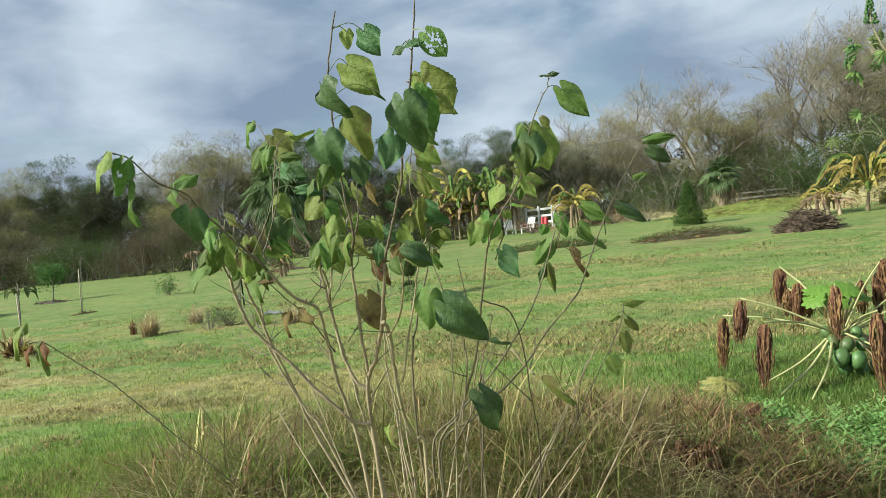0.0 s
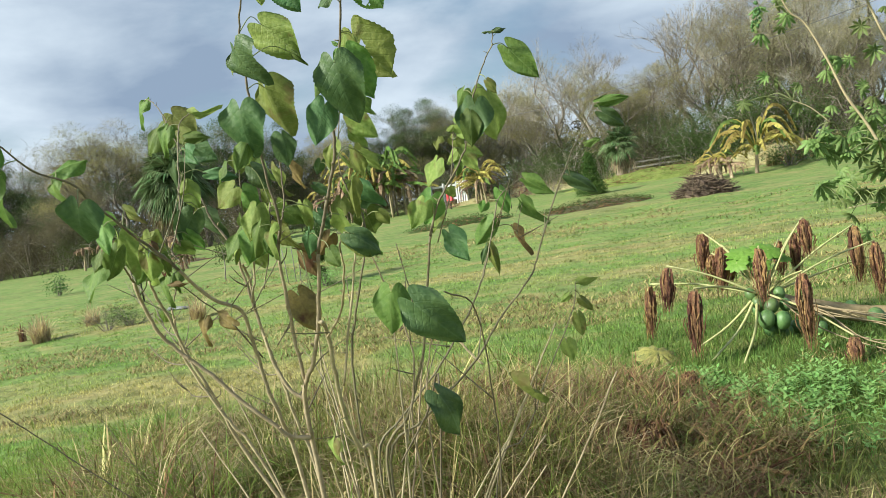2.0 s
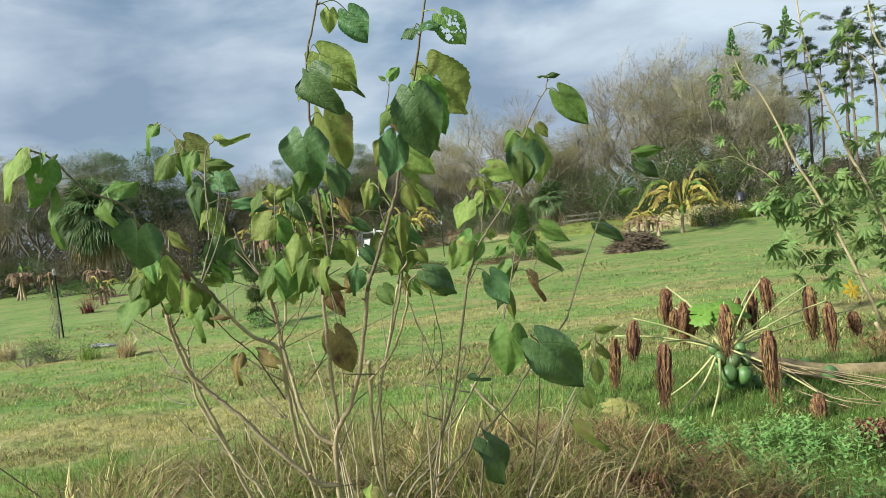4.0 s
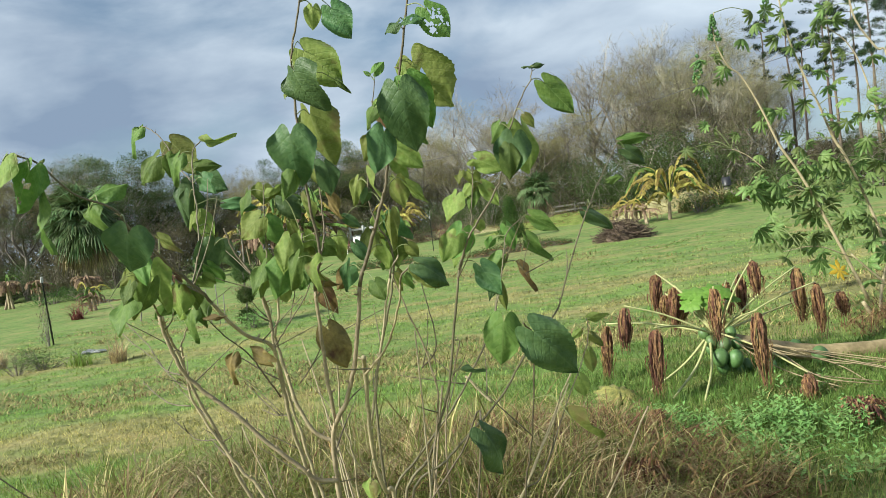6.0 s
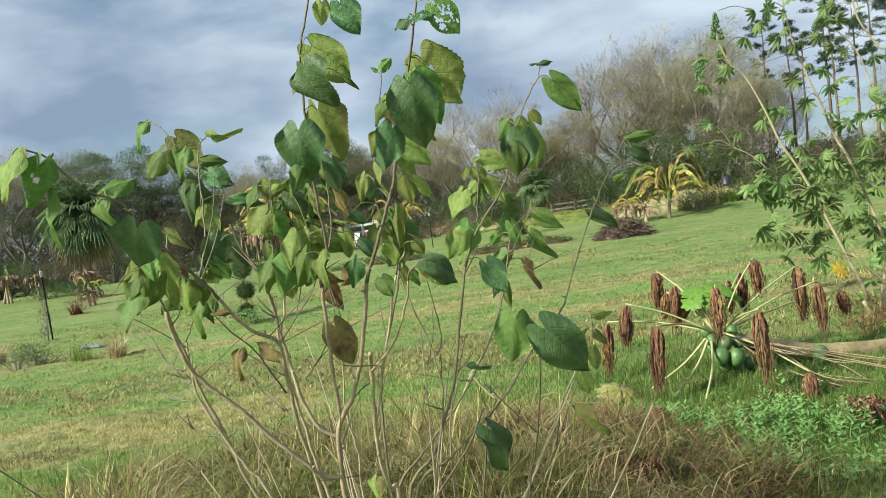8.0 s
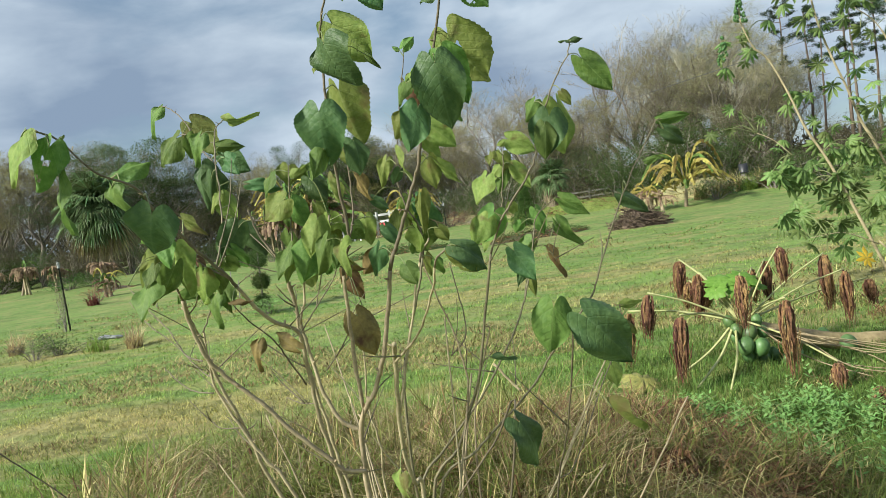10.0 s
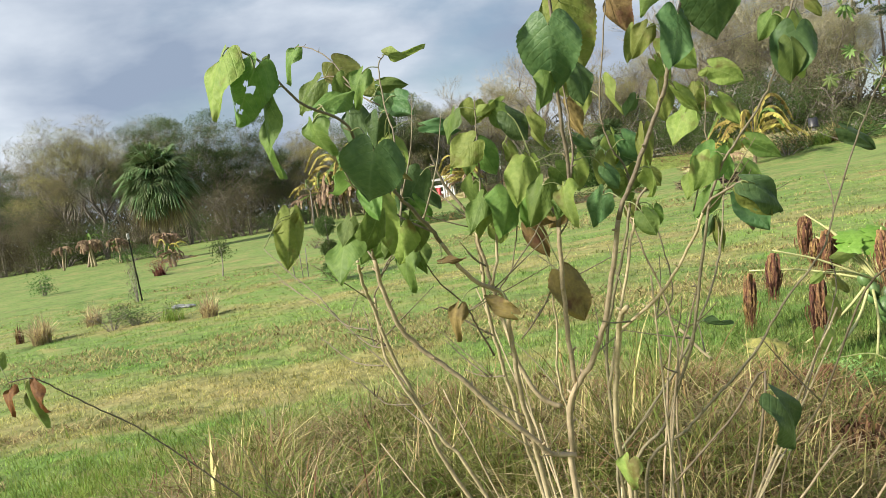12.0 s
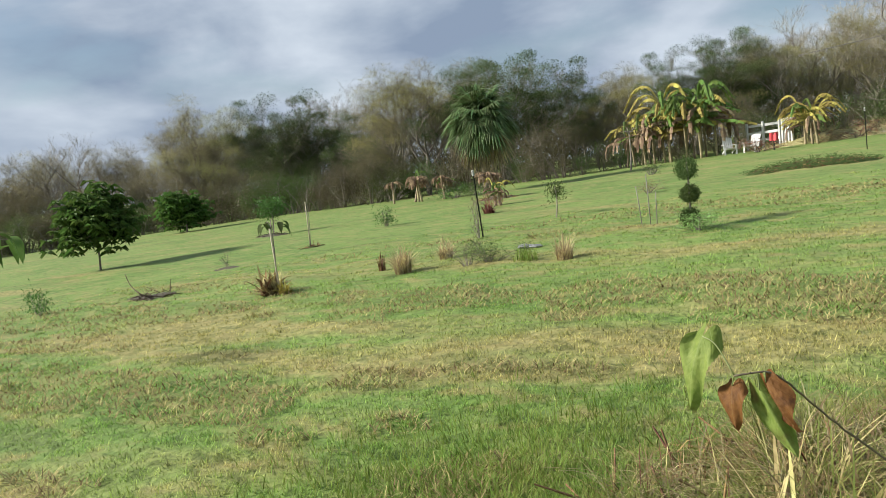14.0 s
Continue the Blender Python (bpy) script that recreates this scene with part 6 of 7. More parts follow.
castor_leaf(2.56, 5.50, 3.08)
castor_leaf(2.72, 5.50, 3.12)
castor_leaf(2.50, 5.50, 2.94)
castor_leaf(2.79, 5.50, 2.98)
castor_leaf(2.97, 5.50, 3.23)
castor_leaf(2.63, 5.50, 2.40)
castor_leaf(2.84, 5.50, 2.35)
castor_leaf(2.54, 5.50, 2.28)
castor_leaf(3.12, 5.50, 2.56)
castor_leaf(3.27, 5.50, 2.52)
castor_leaf(3.01, 5.50, 1.91)
castor_leaf(2.95, 5.50, 1.81)
castor_leaf(3.16, 5.50, 1.84)
castor_leaf(3.20, 5.50, 1.70)
castor_leaf(3.43, 5.50, 2.00)
castor_leaf(3.59, 5.50, 2.06)
castor_leaf(3.71, 5.50, 1.97)
castor_leaf(3.35, 5.50, 3.41)
castor_leaf(3.28, 5.50, 3.21)
castor_leaf(3.20, 5.50, 3.47)
castor_leaf(3.48, 5.50, 3.13)
castor_leaf(3.63, 5.50, 3.17)
castor_leaf(3.75, 5.50, 3.31)
castor_leaf(3.48, 5.50, 2.58)
castor_leaf(3.84, 5.50, 2.56)
castor_leaf(4.05, 5.50, 2.59)
castor_leaf(4.18, 5.50, 2.42)
castor_leaf(3.77, 5.50, 2.33)
castor_leaf(4.01, 5.50, 2.17)
castor_leaf(4.10, 5.50, 1.95)
castor_leaf(3.83, 5.50, 1.77)
castor_leaf(4.03, 5.50, 1.70)
castor_leaf(3.61, 5.50, 1.63)
castor_leaf(3.45, 5.50, 1.54)
castor_leaf(3.30, 5.50, 1.66)
castor_leaf(3.75, 5.50, 1.46)
castor_leaf(3.95, 5.50, 1.44)
castor_leaf(3.73, 5.50, 1.25)
castor_leaf(3.99, 5.50, 1.22)
castor_leaf(3.12, 5.50, 1.41)
castor_leaf(2.99, 5.50, 1.37)
castor_leaf(3.28, 5.50, 1.34)
castor_leaf(3.18, 5.50, 1.14)
castor_leaf(3.52, 5.50, 1.16)
castor_leaf(3.92, 5.50, 1.01)
castor_leaf(4.08, 5.50, 1.10)
for x, y, z in [tuple(o.matrix_basis.translation) for o in castor.children if o.name.startswith("leaf")]:
    for _ in range(1):
        castor_leaf(x + random.gauss(0, 0.11), y + random.gauss(0, 0.15), z + random.gauss(0, 0.11))
for k in range(105):
    # the thick of the plant, low on the far side
    castor_leaf(random.uniform(3.35, 5.2), random.uniform(5.6, 7.2), random.uniform(0.75, 2.3) * random.uniform(0.8, 1.0) + 0.25)
for k in range(16):
    castor_leaf(random.uniform(3.8, 4.9), random.uniform(5.6, 6.6), random.uniform(2.2, 3.7))
part("leaf", palmate("leaf", 7, 0.2, CASTOR_PALE, 8, 0.2), castor, "yellow dying leaf", pose(3.60, 5.36, 0.98, 66, 10, 12) @ Matrix.Scale(0.25, 4))
for x, y, z, n in ((2.66, 5.3, 3.32, 60), (2.50, 5.33, 2.98, 30), (3.25, 5.6, 3.55, 30)):
    s = Shape()
    for k in range(n):
        h = random.random() * 0.24
        a = random.random() * 6.28
        r = 0.05 * (1.1 - h / 0.24)
        c = Vector((x + math.cos(a) * r, y + math.sin(a) * r, z - 0.12 + h))
        s.add([c + Vector(q) * 0.016 for q in ((1, 0, 0), (0, 1, 0), (-1, 0, 0), (0, -1, 0), (0, 0, 1.2), (0, 0, -1.2))], [(0, 1, 4), (1, 2, 4), (2, 3, 4), (3, 0, 4), (1, 0, 5), (2, 1, 5), (3, 2, 5), (0, 3, 5)])
    part("seed_head", s.mesh("seed_head", SEED_HEAD, smooth=False), castor, "spiky green seed head")


# ---- plants and things standing in the field ----
def fan_palm(x, y, height, trunk_h, seed, crown=1.6, skirt=14):
    random.seed(seed)
    base = Vector((x, y, float(gz(x, y))))
    ob = thing("cabbage_palm", base, "cabbage palm with green fan fronds over a skirt of dead ones", "palm", "cabbage palms")
    s = Shape()
    tube(s, [base + Vector((0, 0, k * trunk_h / 8 - 0.1)) for k in range(9)], 0.24, 0.2, 9, True, 0.3)
    part("trunk", s.mesh("trunk", PALM_BARK), ob)
    hub = base + Vector((0, 0, trunk_h))
    live = 92 if skirt > 12 else 34
    for k in range(live + skirt):
        dead = k >= live
        a = k * 2.399 + random.gauss(0, 0.2)
        up = random.uniform(-1.35, -0.7) if dead else 1.40 - 2.35 * (k / live) + random.gauss(0, 0.12)
        d = Vector((math.cos(a) * math.cos(up), math.sin(a) * math.cos(up), math.sin(up)))
        n = crown * random.uniform(0.16, 0.40)
        stalk = hub + d * n + Vector((0, 0, -0.05 * crown))
        f = Shape()
        tube(f, smooth_line([hub, hub + d * n * 0.55 + Vector((0, 0, 0.05 * crown)), stalk], 3), 0.022, 0.012, 4, False)
        aim = (d + Vector((0, 0, -0.35 if not dead else -1.2))).normalized()
        side = aim.cross(Vector((random.gauss(0, 0.3), random.gauss(0, 0.3), 1))).normalized()
        top = side.cross(aim).normalized()
        arc, segs = (112, 23) if not dead else (48, 11)
        for b in range(segs):
            t = radians(-arc + 2 * arc * b / (segs - 1))
            w = aim * math.cos(t) + side * math.sin(t)
            ln = crown * 0.36 * (0.72 + 0.28 * math.cos(t)) * random.uniform(0.92, 1.06)
            ridge = top * (0.035 * crown * abs(math.sin(t)))
            p1 = stalk + w * ln * 0.6 + ridge
            p2 = stalk + w * ln + ridge + Vector((0, 0, -ln * random.uniform(0.18, 0.42)))
            o = w.cross(top).normalized() * 0.017 * crown
            f.add([stalk, p1 - o, p1 + top * 0.01 * crown, p1 + o, p2], [(0, 1, 2), (0, 2, 3), (1, 4, 2), (2, 4, 3)])
        part("frond", f.mesh("frond", PALM_DEAD if dead else PALM_LEAF, smooth=False), ob, "dead brown frond" if dead else "")
    return ob


def banana(x, y, height, seed, stems, yellow, dead, spread=0.7, leaves=0, category="banana plant", label="clump of banana plants with torn yellowing leaves"):
    """A clump of soft stems with long arching leaves torn into strips."""
    random.seed(seed)
    base = Vector((x, y, float(gz(x, y))))
    ob = thing("banana_plant", base, label, category, "banana plants")
    for k in range(stems):
        a = k * 2.4 + random.random()
        r = spread * math.sqrt(k / max(stems, 1))
        foot = base + Vector((math.cos(a) * r, math.sin(a) * r, -0.05))
        h = height * (random.uniform(0.28, 0.34) if leaves else random.uniform(0.42, 0.58)) * (1 if k == 0 else random.uniform(0.7, 1.0))
        top = foot + Vector((random.gauss(0, 0.12), random.gauss(0, 0.12), h))
        s = Shape()
        tube(s, smooth_line([foot, foot.lerp(top, 0.5), top], 4), 0.075, 0.045, 8, True, 0.15)
        part("stem", s.mesh("stem", BANANA_STEM), ob)
        for q in range(leaves or (13 if k < 3 else 9)):
            old = random.random()
            mat = BANANA_DEAD if old < dead else BANANA_YELLOW if old < dead + yellow else BANANA_GREEN
            b = q * 2.4 + 0.5 * random.random()
            n = height * random.uniform(0.42, 0.62) * (1.35 if leaves else 0.6 if dead > 0.8 else 1.0)
            out = Vector((math.cos(b), math.sin(b), 0))
            rise = random.uniform(0.25 if leaves else -0.1, 1.35 if leaves else 1.2) if mat is not BANANA_DEAD else random.uniform(-0.1, 0.2)
            fall = 0.35 if mat is not BANANA_DEAD else 1.0
            pts = smooth_line([top, top + out * n * 0.28 + Vector((0, 0, n * rise * 0.55)), top + out * n * 0.62 + Vector((0, 0, n * (rise * 0.6 - 0.1 * fall))), top + out * n * (0.9 if fall < 1 else 0.7) + Vector((0, 0, n * (rise * 0.35 - 0.45 * fall)))], 5)
            f = Shape()
            tube(f, pts, 0.025, 0.006, 4, False)
            for i in range(3, len(pts) - 1):
                t = (i - 3) / (len(pts) - 4)
                w = height * (0.052 if leaves else 0.040) * math.sin(math.pi * (0.12 + 0.83 * t)) ** 0.7
                d = pts[i + 1] - pts[i]
                o = d.cross(Vector((0, 0, 1)))
                o = o.normalized() if o.length > 1e-4 else Vector((1, 0, 0))
                for sg in (-1, 1):
                    e0 = pts[i] + o * sg * w * 0.75 + Vector((0, 0, -w * random.uniform(0.3, 1.2)))
                    e1 = pts[i] + d * random.uniform(0.7, 1.0) + o * sg * w * 0.75 + Vector((0, 0, -w * random.uniform(0.3, 1.2)))
                    f.add([pts[i], pts[i + 1], e1, e0], [(0, 1, 2, 3)])
            part("leaf", f.mesh("leaf", mat, smooth=False), ob, {BANANA_DEAD: "dead brown leaf", BANANA_YELLOW: "yellow leaf"}.get(mat, ""))
    return ob


fan_palm(-20.75, 35.52, 6, 4.1, 1, 3.5, 46)
fan_palm(2.45, 39.08, 4, 2.0, 2, 1.9, 12)
banana(6.60, 26.80, 2.45, 25, 1, 0.85, 0.0, 0.3, 22, label="banana plant with yellow arching leaves beside the bank")
banana(5.46, 27.11, 1.45, 6, 4, 0.3, 0.65, 0.7, label="low clump of dead and yellow banana leaves")
banana(-13.58, 45.61, 5.0, 7, 6, 0.4, 0.35, 1.1)
banana(-11.72, 45.43, 5.2, 8, 6, 0.35, 0.2, 1.0, label="tall green banana plants behind the white chairs")
banana(-15.37, 45.87, 3.6, 9, 5, 0.4, 0.4, 1.0)
banana(-5.6, 43.55, 3.2, 10, 4, 0.7, 0.15, 0.7, label="yellow banana plant beside the white fence")
banana(-28.97, 38.41, 2.7, 11, 1, 0.0, 1.0, 0.3, label="frost-killed banana plant with hanging brown leaves")
banana(-26.21, 37.05, 2.9, 12, 3, 0.0, 0.95, 0.5, label="frost-killed banana plants with a few pink-brown leaves")
banana(-23.88, 36.28, 2.5, 13, 2, 0.0, 0.85, 0.4, label="frost-killed banana plants with a few green shoots")
banana(-17.16, 29.39, 2.3, 14, 2, 0.0, 1.0, 0.4, label="withered banana plant on a small mound")
banana(-14.54, 24.81, 1.3, 15, 2, 0.1, 0.8, 0.3, label="small withered banana plant")


def small_shrub(name, x, y, h, leaf, seed, label, wide=1.0, n=500, size=0.08, sag=0.0, low=0.1):
    ob = bush(label, leaf, seed, n, size, name=name, group="", sag=sag, low=low)
    ob.matrix_basis = Matrix.Translation((x, y, float(gz(x, y)))) @ Matrix.Diagonal((h * wide, h * wide, h, 1))
    return ob


def standard_tree(name, x, y, h, crown_w, crown_h, leaf, seed, label, n=1500, size=0.11, trunk=0.04, sag=0.6, whorls=0):
    """A small planted tree: slim trunk, a few limbs and a drooping leafy crown."""
    random.seed(seed)
    base = Vector((x, y, float(gz(x, y))))
    ob = thing(name, base, label, "tree")
    wood, crown = Shape(), Shape()
    mid = base + Vector((0.05, 0.03, h - crown_h * 0.7))
    tube(wood, smooth_line([base - Vector((0, 0, 0.1)), base.lerp(mid, 0.5) + Vector((0.03, 0, 0)), mid], 4), trunk, trunk * 0.7, 7)
    lobes = []
    for k in range(13 if whorls else 8):
        a = k * 2.4
        reach = random.uniform(0.18, 0.42) if whorls else 0.3
        c = mid + Vector((math.cos(a) * crown_w * reach, math.sin(a) * crown_w * reach, crown_h * random.uniform(-0.12 if whorls else 0.0, 0.55)))
        tube(wood, [mid, mid.lerp(c, 0.5) + Vector((0, 0, 0.05)), c], trunk * 0.5, trunk * 0.15, 5, False)
        lobes.append(c)
    for _ in range(whorls):
        c = random.choice(lobes)
        p = c + Vector((random.gauss(0, 0.125) * crown_w, random.gauss(0, 0.125) * crown_w, random.gauss(-0.03, 0.13) * crown_h))
        ribbon(crown, mid.lerp(c, 0.7), p, 0.008)
        turn = random.random() * 6.28
        for q in range(10):
            a = turn + q * 2.4
            out = Vector((math.cos(a), math.sin(a), random.uniform(-0.1, 0.5)))
            ln = size * random.uniform(1.6, 2.8)
            o = Vector((-math.sin(a), math.cos(a), random.gauss(0, 0.3))) * ln * 0.13
            m1, m2 = p + out * ln * 0.5, p + out * ln * 0.9 + Vector((0, 0, -ln * random.uniform(0.3, 0.7)))
            crown.add([p, m1 + o, m2, m1 - o], [(0, 1, 2), (0, 2, 3)])
    for _ in range(n):
        c = random.choice(lobes)
        p = c + Vector((random.gauss(0, 0.16) * crown_w, random.gauss(0, 0.16) * crown_w, random.gauss(-0.05, 0.17) * crown_h))
        clump(crown, p, size, 2, 0, sag)
    part("trunk", wood.mesh("trunk", GREY_BARK), ob)
    part("crown", crown.mesh("crown", leaf, smooth=False), ob)
    return ob


standard_tree("mango_tree", -26.16, 15.71, 3.1, 2.7, 2.4, MANGO_LEAF, 41, "small mango tree with a drooping green crown", 0, 0.14, whorls=420)
standard_tree("mango_tree", -48.42, 38.42, 3.6, 3.4, 3.0, MANGO_LEAF, 42, "small green tree at the far edge of the lawn", 0, 0.19, 0.07, whorls=420)


def lance_leaf(shape, base, out, length, width):
    """A long pointed leaf that leaves its twig and hangs over."""
    side = Vector((-out.y, out.x, 0)).normalized() * width / 2
    rows = []
    for k in range(6):
        t = k / 5
        c = base + out * length * (t - 0.45 * t * t) + Vector((0, 0, -length * 0.75 * t * t))
        w = math.sin(math.pi * (0.08 + 0.92 * t)) ** 0.8
        rows += [c - side * w, c - Vector((0, 0, width * 0.25 * w)), c + side * w]
    shape.add(rows, [f for k in range(5) for f in ((3 * k, 3 * k + 1, 3 * k + 4, 3 * k + 3), (3 * k + 1, 3 * k + 2, 3 * k + 5, 3 * k + 4))])


def hanging_tree(name, x, y, h, n, length, leaf, seed, label, spread=0.25):
    """A slim young tree whose few long leaves hang from short twigs near its top."""
    random.seed(seed)
    base = Vector((x, y, float(gz(x, y))))
    ob = thing(name, base, label, "tree")
    wood = Shape()
    top = base + Vector((0.04, 0.02, h))
    tube(wood, smooth_line([base - Vector((0, 0, 0.1)), base.lerp(top, 0.5) + Vector((0.03, 0, 0)), top], 4), 0.014, 0.007, 6)
    joints = []
    for k in range(max(2, n // 4)):
        a = k * 2.4 + random.random()
        e = top + Vector((math.cos(a) * spread, math.sin(a) * spread, random.uniform(-0.25, 0.12)))
        tube(wood, [top - Vector((0, 0, 0.15)), top.lerp(e, 0.5), e], 0.006, 0.004, 5, False)
        joints.append(e)
    part("trunk", wood.mesh("trunk", GREY_BARK), ob)
    for k in range(n):
        s = Shape()
        a = random.random() * 6.28
        lance_leaf(s, joints[k % len(joints)] + Vector((random.gauss(0, 0.02), random.gauss(0, 0.02), random.gauss(0, 0.03))), Vector((math.cos(a), math.sin(a), 0.15)), length * random.uniform(0.7, 1.1), length * 0.27)
        part("leaf", s.mesh("leaf", leaf), ob)
    return ob


hanging_tree("mango_tree", -9.93, 3.25, 1.72, 22, 0.44, MANGO_LEAF, 43, "young mango tree with long hanging leaves", 0.34)
standard_tree("young_tree", -8.99, 17.02, 1.05, 0.5, 0.6, SHRUB_LEAF, 44, "spindly young tree with a small round crown", 240, 0.06, 0.02, 0.1)
standard_tree("young_tree", -14.45, 40.70, 3.2, 1.6, 1.6, THICKET_LEAF, 45, "half-bare young tree in front of the wood", 200, 0.10, 0.05, 0.0)
standard_tree("young_tree", -24.72, 23.11, 1.6, 1.1, 1.0, BRIGHT_LEAF, 46, "loose-leaved young tree in a dark mulch ring", 620, 0.11, 0.03, 0.3)
random.seed(47)
cone = thing("evergreen_tree", (0.84, 31.05, float(gz(0.84, 31.05))), "small cone-shaped evergreen tree", "tree")
wood, crown = Shape(), Shape()
cone_foot = cone.location.copy()
tube(wood, [cone_foot - Vector((0, 0, 0.1)), cone_foot + Vector((0, 0, 0.8)), cone_foot + Vector((0.02, 0, 1.7))], 0.03, 0.006, 6)
for _ in range(2200):
    t = random.random() ** 1.4
    a, r = random.random() * 6.28, 0.50 * (1 - t) ** 0.8 * random.uniform(0.6, 1.25) * (1 + 0.15 * math.sin(9 * t))
    clump(crown, cone_foot + Vector((math.cos(a) * r, math.sin(a) * r, 0.08 + 1.68 * t)), 0.075, 3)
part("trunk", wood.mesh("trunk", GREY_BARK), cone)
part("crown", crown.mesh("crown", MANGO_LEAF, smooth=False), cone)
small_shrub("shrub", -16.49, 7.64, 0.52, BRIGHT_LEAF, 51, "low scraggly green shrub in the lawn", 0.7, 420, 0.10)
small_shrub("shrub", -17.03, 20.78, 0.75, BRIGHT_LEAF, 52, "small leafy sapling in the lawn", 0.9, 330, 0.085)
small_shrub("shrub", -16.59, 12.91, 0.55, BRIGHT_LEAF, 53, "small pale green sprout in a mulch ring", 0.5, 72, 0.068)
small_shrub("shrub", -7.32, 10.16, 0.42, SHRUB_LEAF, 54, "low twiggy weedy shrub in the lawn", 1.4, 800, 0.055)
small_shrub("shrub", -7.65, 9.99, 0.40, THICKET_LEAF, 55, "low twiggy weedy shrub in the lawn", 1.3, 500, 0.05)
small_shrub("shrub", -23.12, 36.11, 0.9, BRIGHT_LEAF, 56, "green bushy plants under the banana plants", 2.0, 720, 0.068)
small_shrub("shrub", -21.16, 35.17, 0.7, SHRUB_LEAF, 57, "green bushy plants under the banana plants", 2.0, 720, 0.068)
small_shrub("shrub", -32.99, 44.01, 2.4, SHRUB_LEAF, 58, "round olive-green shrub at the wood edge", 1.2, 1620, 0.041)
small_shrub("shrub", -12.56, 45.30, 0.9, SHRUB_LEAF, 59, "dark shrub beside the banana plants", 1.2, 540, 0.061)
small_shrub("shrub", -11.09, 32.92, 0.7, SHRUB_LEAF, 60, "low dark plants in the lawn", 1.3, 360, 0.068)
small_shrub("shrub", -8.03, 42.65, 0.8, RED_LEAF, 61, "low dried reddish plants by the fence", 2.4, 540, 0.054)
small_shrub("shrub", -3.53, 43.61, 0.9, RED_LEAF, 62, "low dried reddish plants by the fence", 2.4, 540, 0.054)
small_shrub("shrub", 7.90, 27.55, 0.9, BRIGHT_LEAF, 63, "green leafy shrub at the foot of the bank", 1.6, 900, 0.054)
small_shrub("shrub", 10.04, 27.73, 0.9, SHRUB_LEAF, 64, "dark green vine on the bank", 2.0, 900, 0.054)
small_shrub("shrub", 12.24, 27.86, 1.1, SHRUB_LEAF, 65, "dark green shrub on the bank", 1.8, 1080, 0.054)
small_shrub("shrub", 14.89, 28.43, 1.6, SHRUB_LEAF, 66, "dark green shrub on the bank", 1.6, 1260, 0.048)
small_shrub("shrub", -1.53, 40.81, 1.3, THICKET_LEAF, 67, "brown flowering shrub by the fence", 1.3, 1080, 0.041)
small_shrub("shrub", -14.14, 23.25, 0.5, RED_LEAF, 68, "low reddish dried plant in the lawn", 1.6, 396, 0.054)
small_shrub("vine", -9.60, 14.02, 1.25, THICKET_LEAF, 69, "half-dead vine climbing the steel post", 0.30, 150, 0.062)
small_shrub("shrub", -8.04, 21.87, 0.4, RED_LEAF, 70, "low heap of dried reddish stalks", 2.0, 216, 0.054)


# topiary: three clipped balls on one stem, with bright herbs at its foot
def topiary(x, y):
    random.seed(77)
    base = Vector((x, y, float(gz(x, y))))
    ob = thing("topiary", base, "clipped topiary shrub of three green balls on one stem", "topiary")
    s = Shape()
    tube(s, [base - Vector((0, 0, 0.1)), base + Vector((0.02, 0, 0.6)), base + Vector((0, 0, 1.2))], 0.022, 0.016, 6)
    part("stem", s.mesh("stem", GREY_BARK), ob)
    for z, r in ((0.20, 0.165), (0.60, 0.155), (1.03, 0.19)):
        c = base + Vector((random.gauss(0, 0.015), 0, z))
        s = Shape()
        for _ in range(1150):
            d = Vector((random.gauss(0, 1), random.gauss(0, 1), random.gauss(0, 1))).normalized()
            clump(s, c + d * r * random.uniform(0.7, 1.0), 0.028, 3)
        part("ball", s.mesh("ball", SHRUB_LEAF, smooth=False), ob)


topiary(-4.47, 12.24)
small_shrub("herb_patch", -4.25, 11.90, 0.30, WEED, 78, "bright green herbs at the foot of the topiary", 2.4, 756, 0.068)


# planted sapling tied to a stake, with a ring of striped dry leaves at its foot
def stake(x, y, h, r, mat, label, lean=(0, 0), name="stake", top=None, top_h=0.12):
    base = Vector((x, y, float(gz(x, y))))
    ob = thing(name, base, label, "post")
    s = Shape()
    tip = base + Vector((lean[0], lean[1], h))
    tube(s, [base - Vector((0, 0, 0.15)), base.lerp(tip, 0.5), tip], r, r * 0.9, 7)
    part("shaft", s.mesh("shaft", mat), ob)
    if top:
        s = Shape()
        tube(s, [tip - Vector((0, 0, top_h)), tip + Vector((0, 0, 0.01))], r * 1.25, r * 1.25, 7)
        part("tip", s.mesh("tip", top), ob, "white painted tip")
    return ob


def t_post(x, y, h, lean):
    """A studded steel fence post with a white tip."""
    base = Vector((x, y, float(gz(x, y))))
    tip = base + Vector((lean, 0, h))
    ob = thing("steel_fence_post", base, "dark green steel post with a white tip, slightly leaning", "post", "steel posts")
    s = Shape()
    for k in range(10):
        p, q = base.lerp(tip, k / 10), base.lerp(tip, (k + 1) / 10)
        box(s, p.lerp(q, 0.5), (0.035, 0.008, h / 10))
        box(s, p.lerp(q, 0.5) + Vector((0, -0.015, 0)), (0.008, 0.03, h / 10))
        box(s, p.lerp(q, 0.5) + Vector((0, 0.012, 0)), (0.014, 0.012, 0.02))
    part("shaft", s.mesh("shaft", POST_GREEN, smooth=False), ob)
    s = Shape()
    box(s, tip - Vector((0, 0, 0.05)), (0.045, 0.045, 0.13))
    part("tip", s.mesh("tip", WHITE_PAINT, smooth=False), ob, "white painted tip")


t_post(-9.55, 14.10, 1.52, -0.10)
t_post(-2.57, 30.78, 1.5, -0.03)
stake(-16.55, 16.16, 1.35, 0.018, PALE_WOOD, "thin pale bamboo stake in the lawn", name="bamboo_stake")
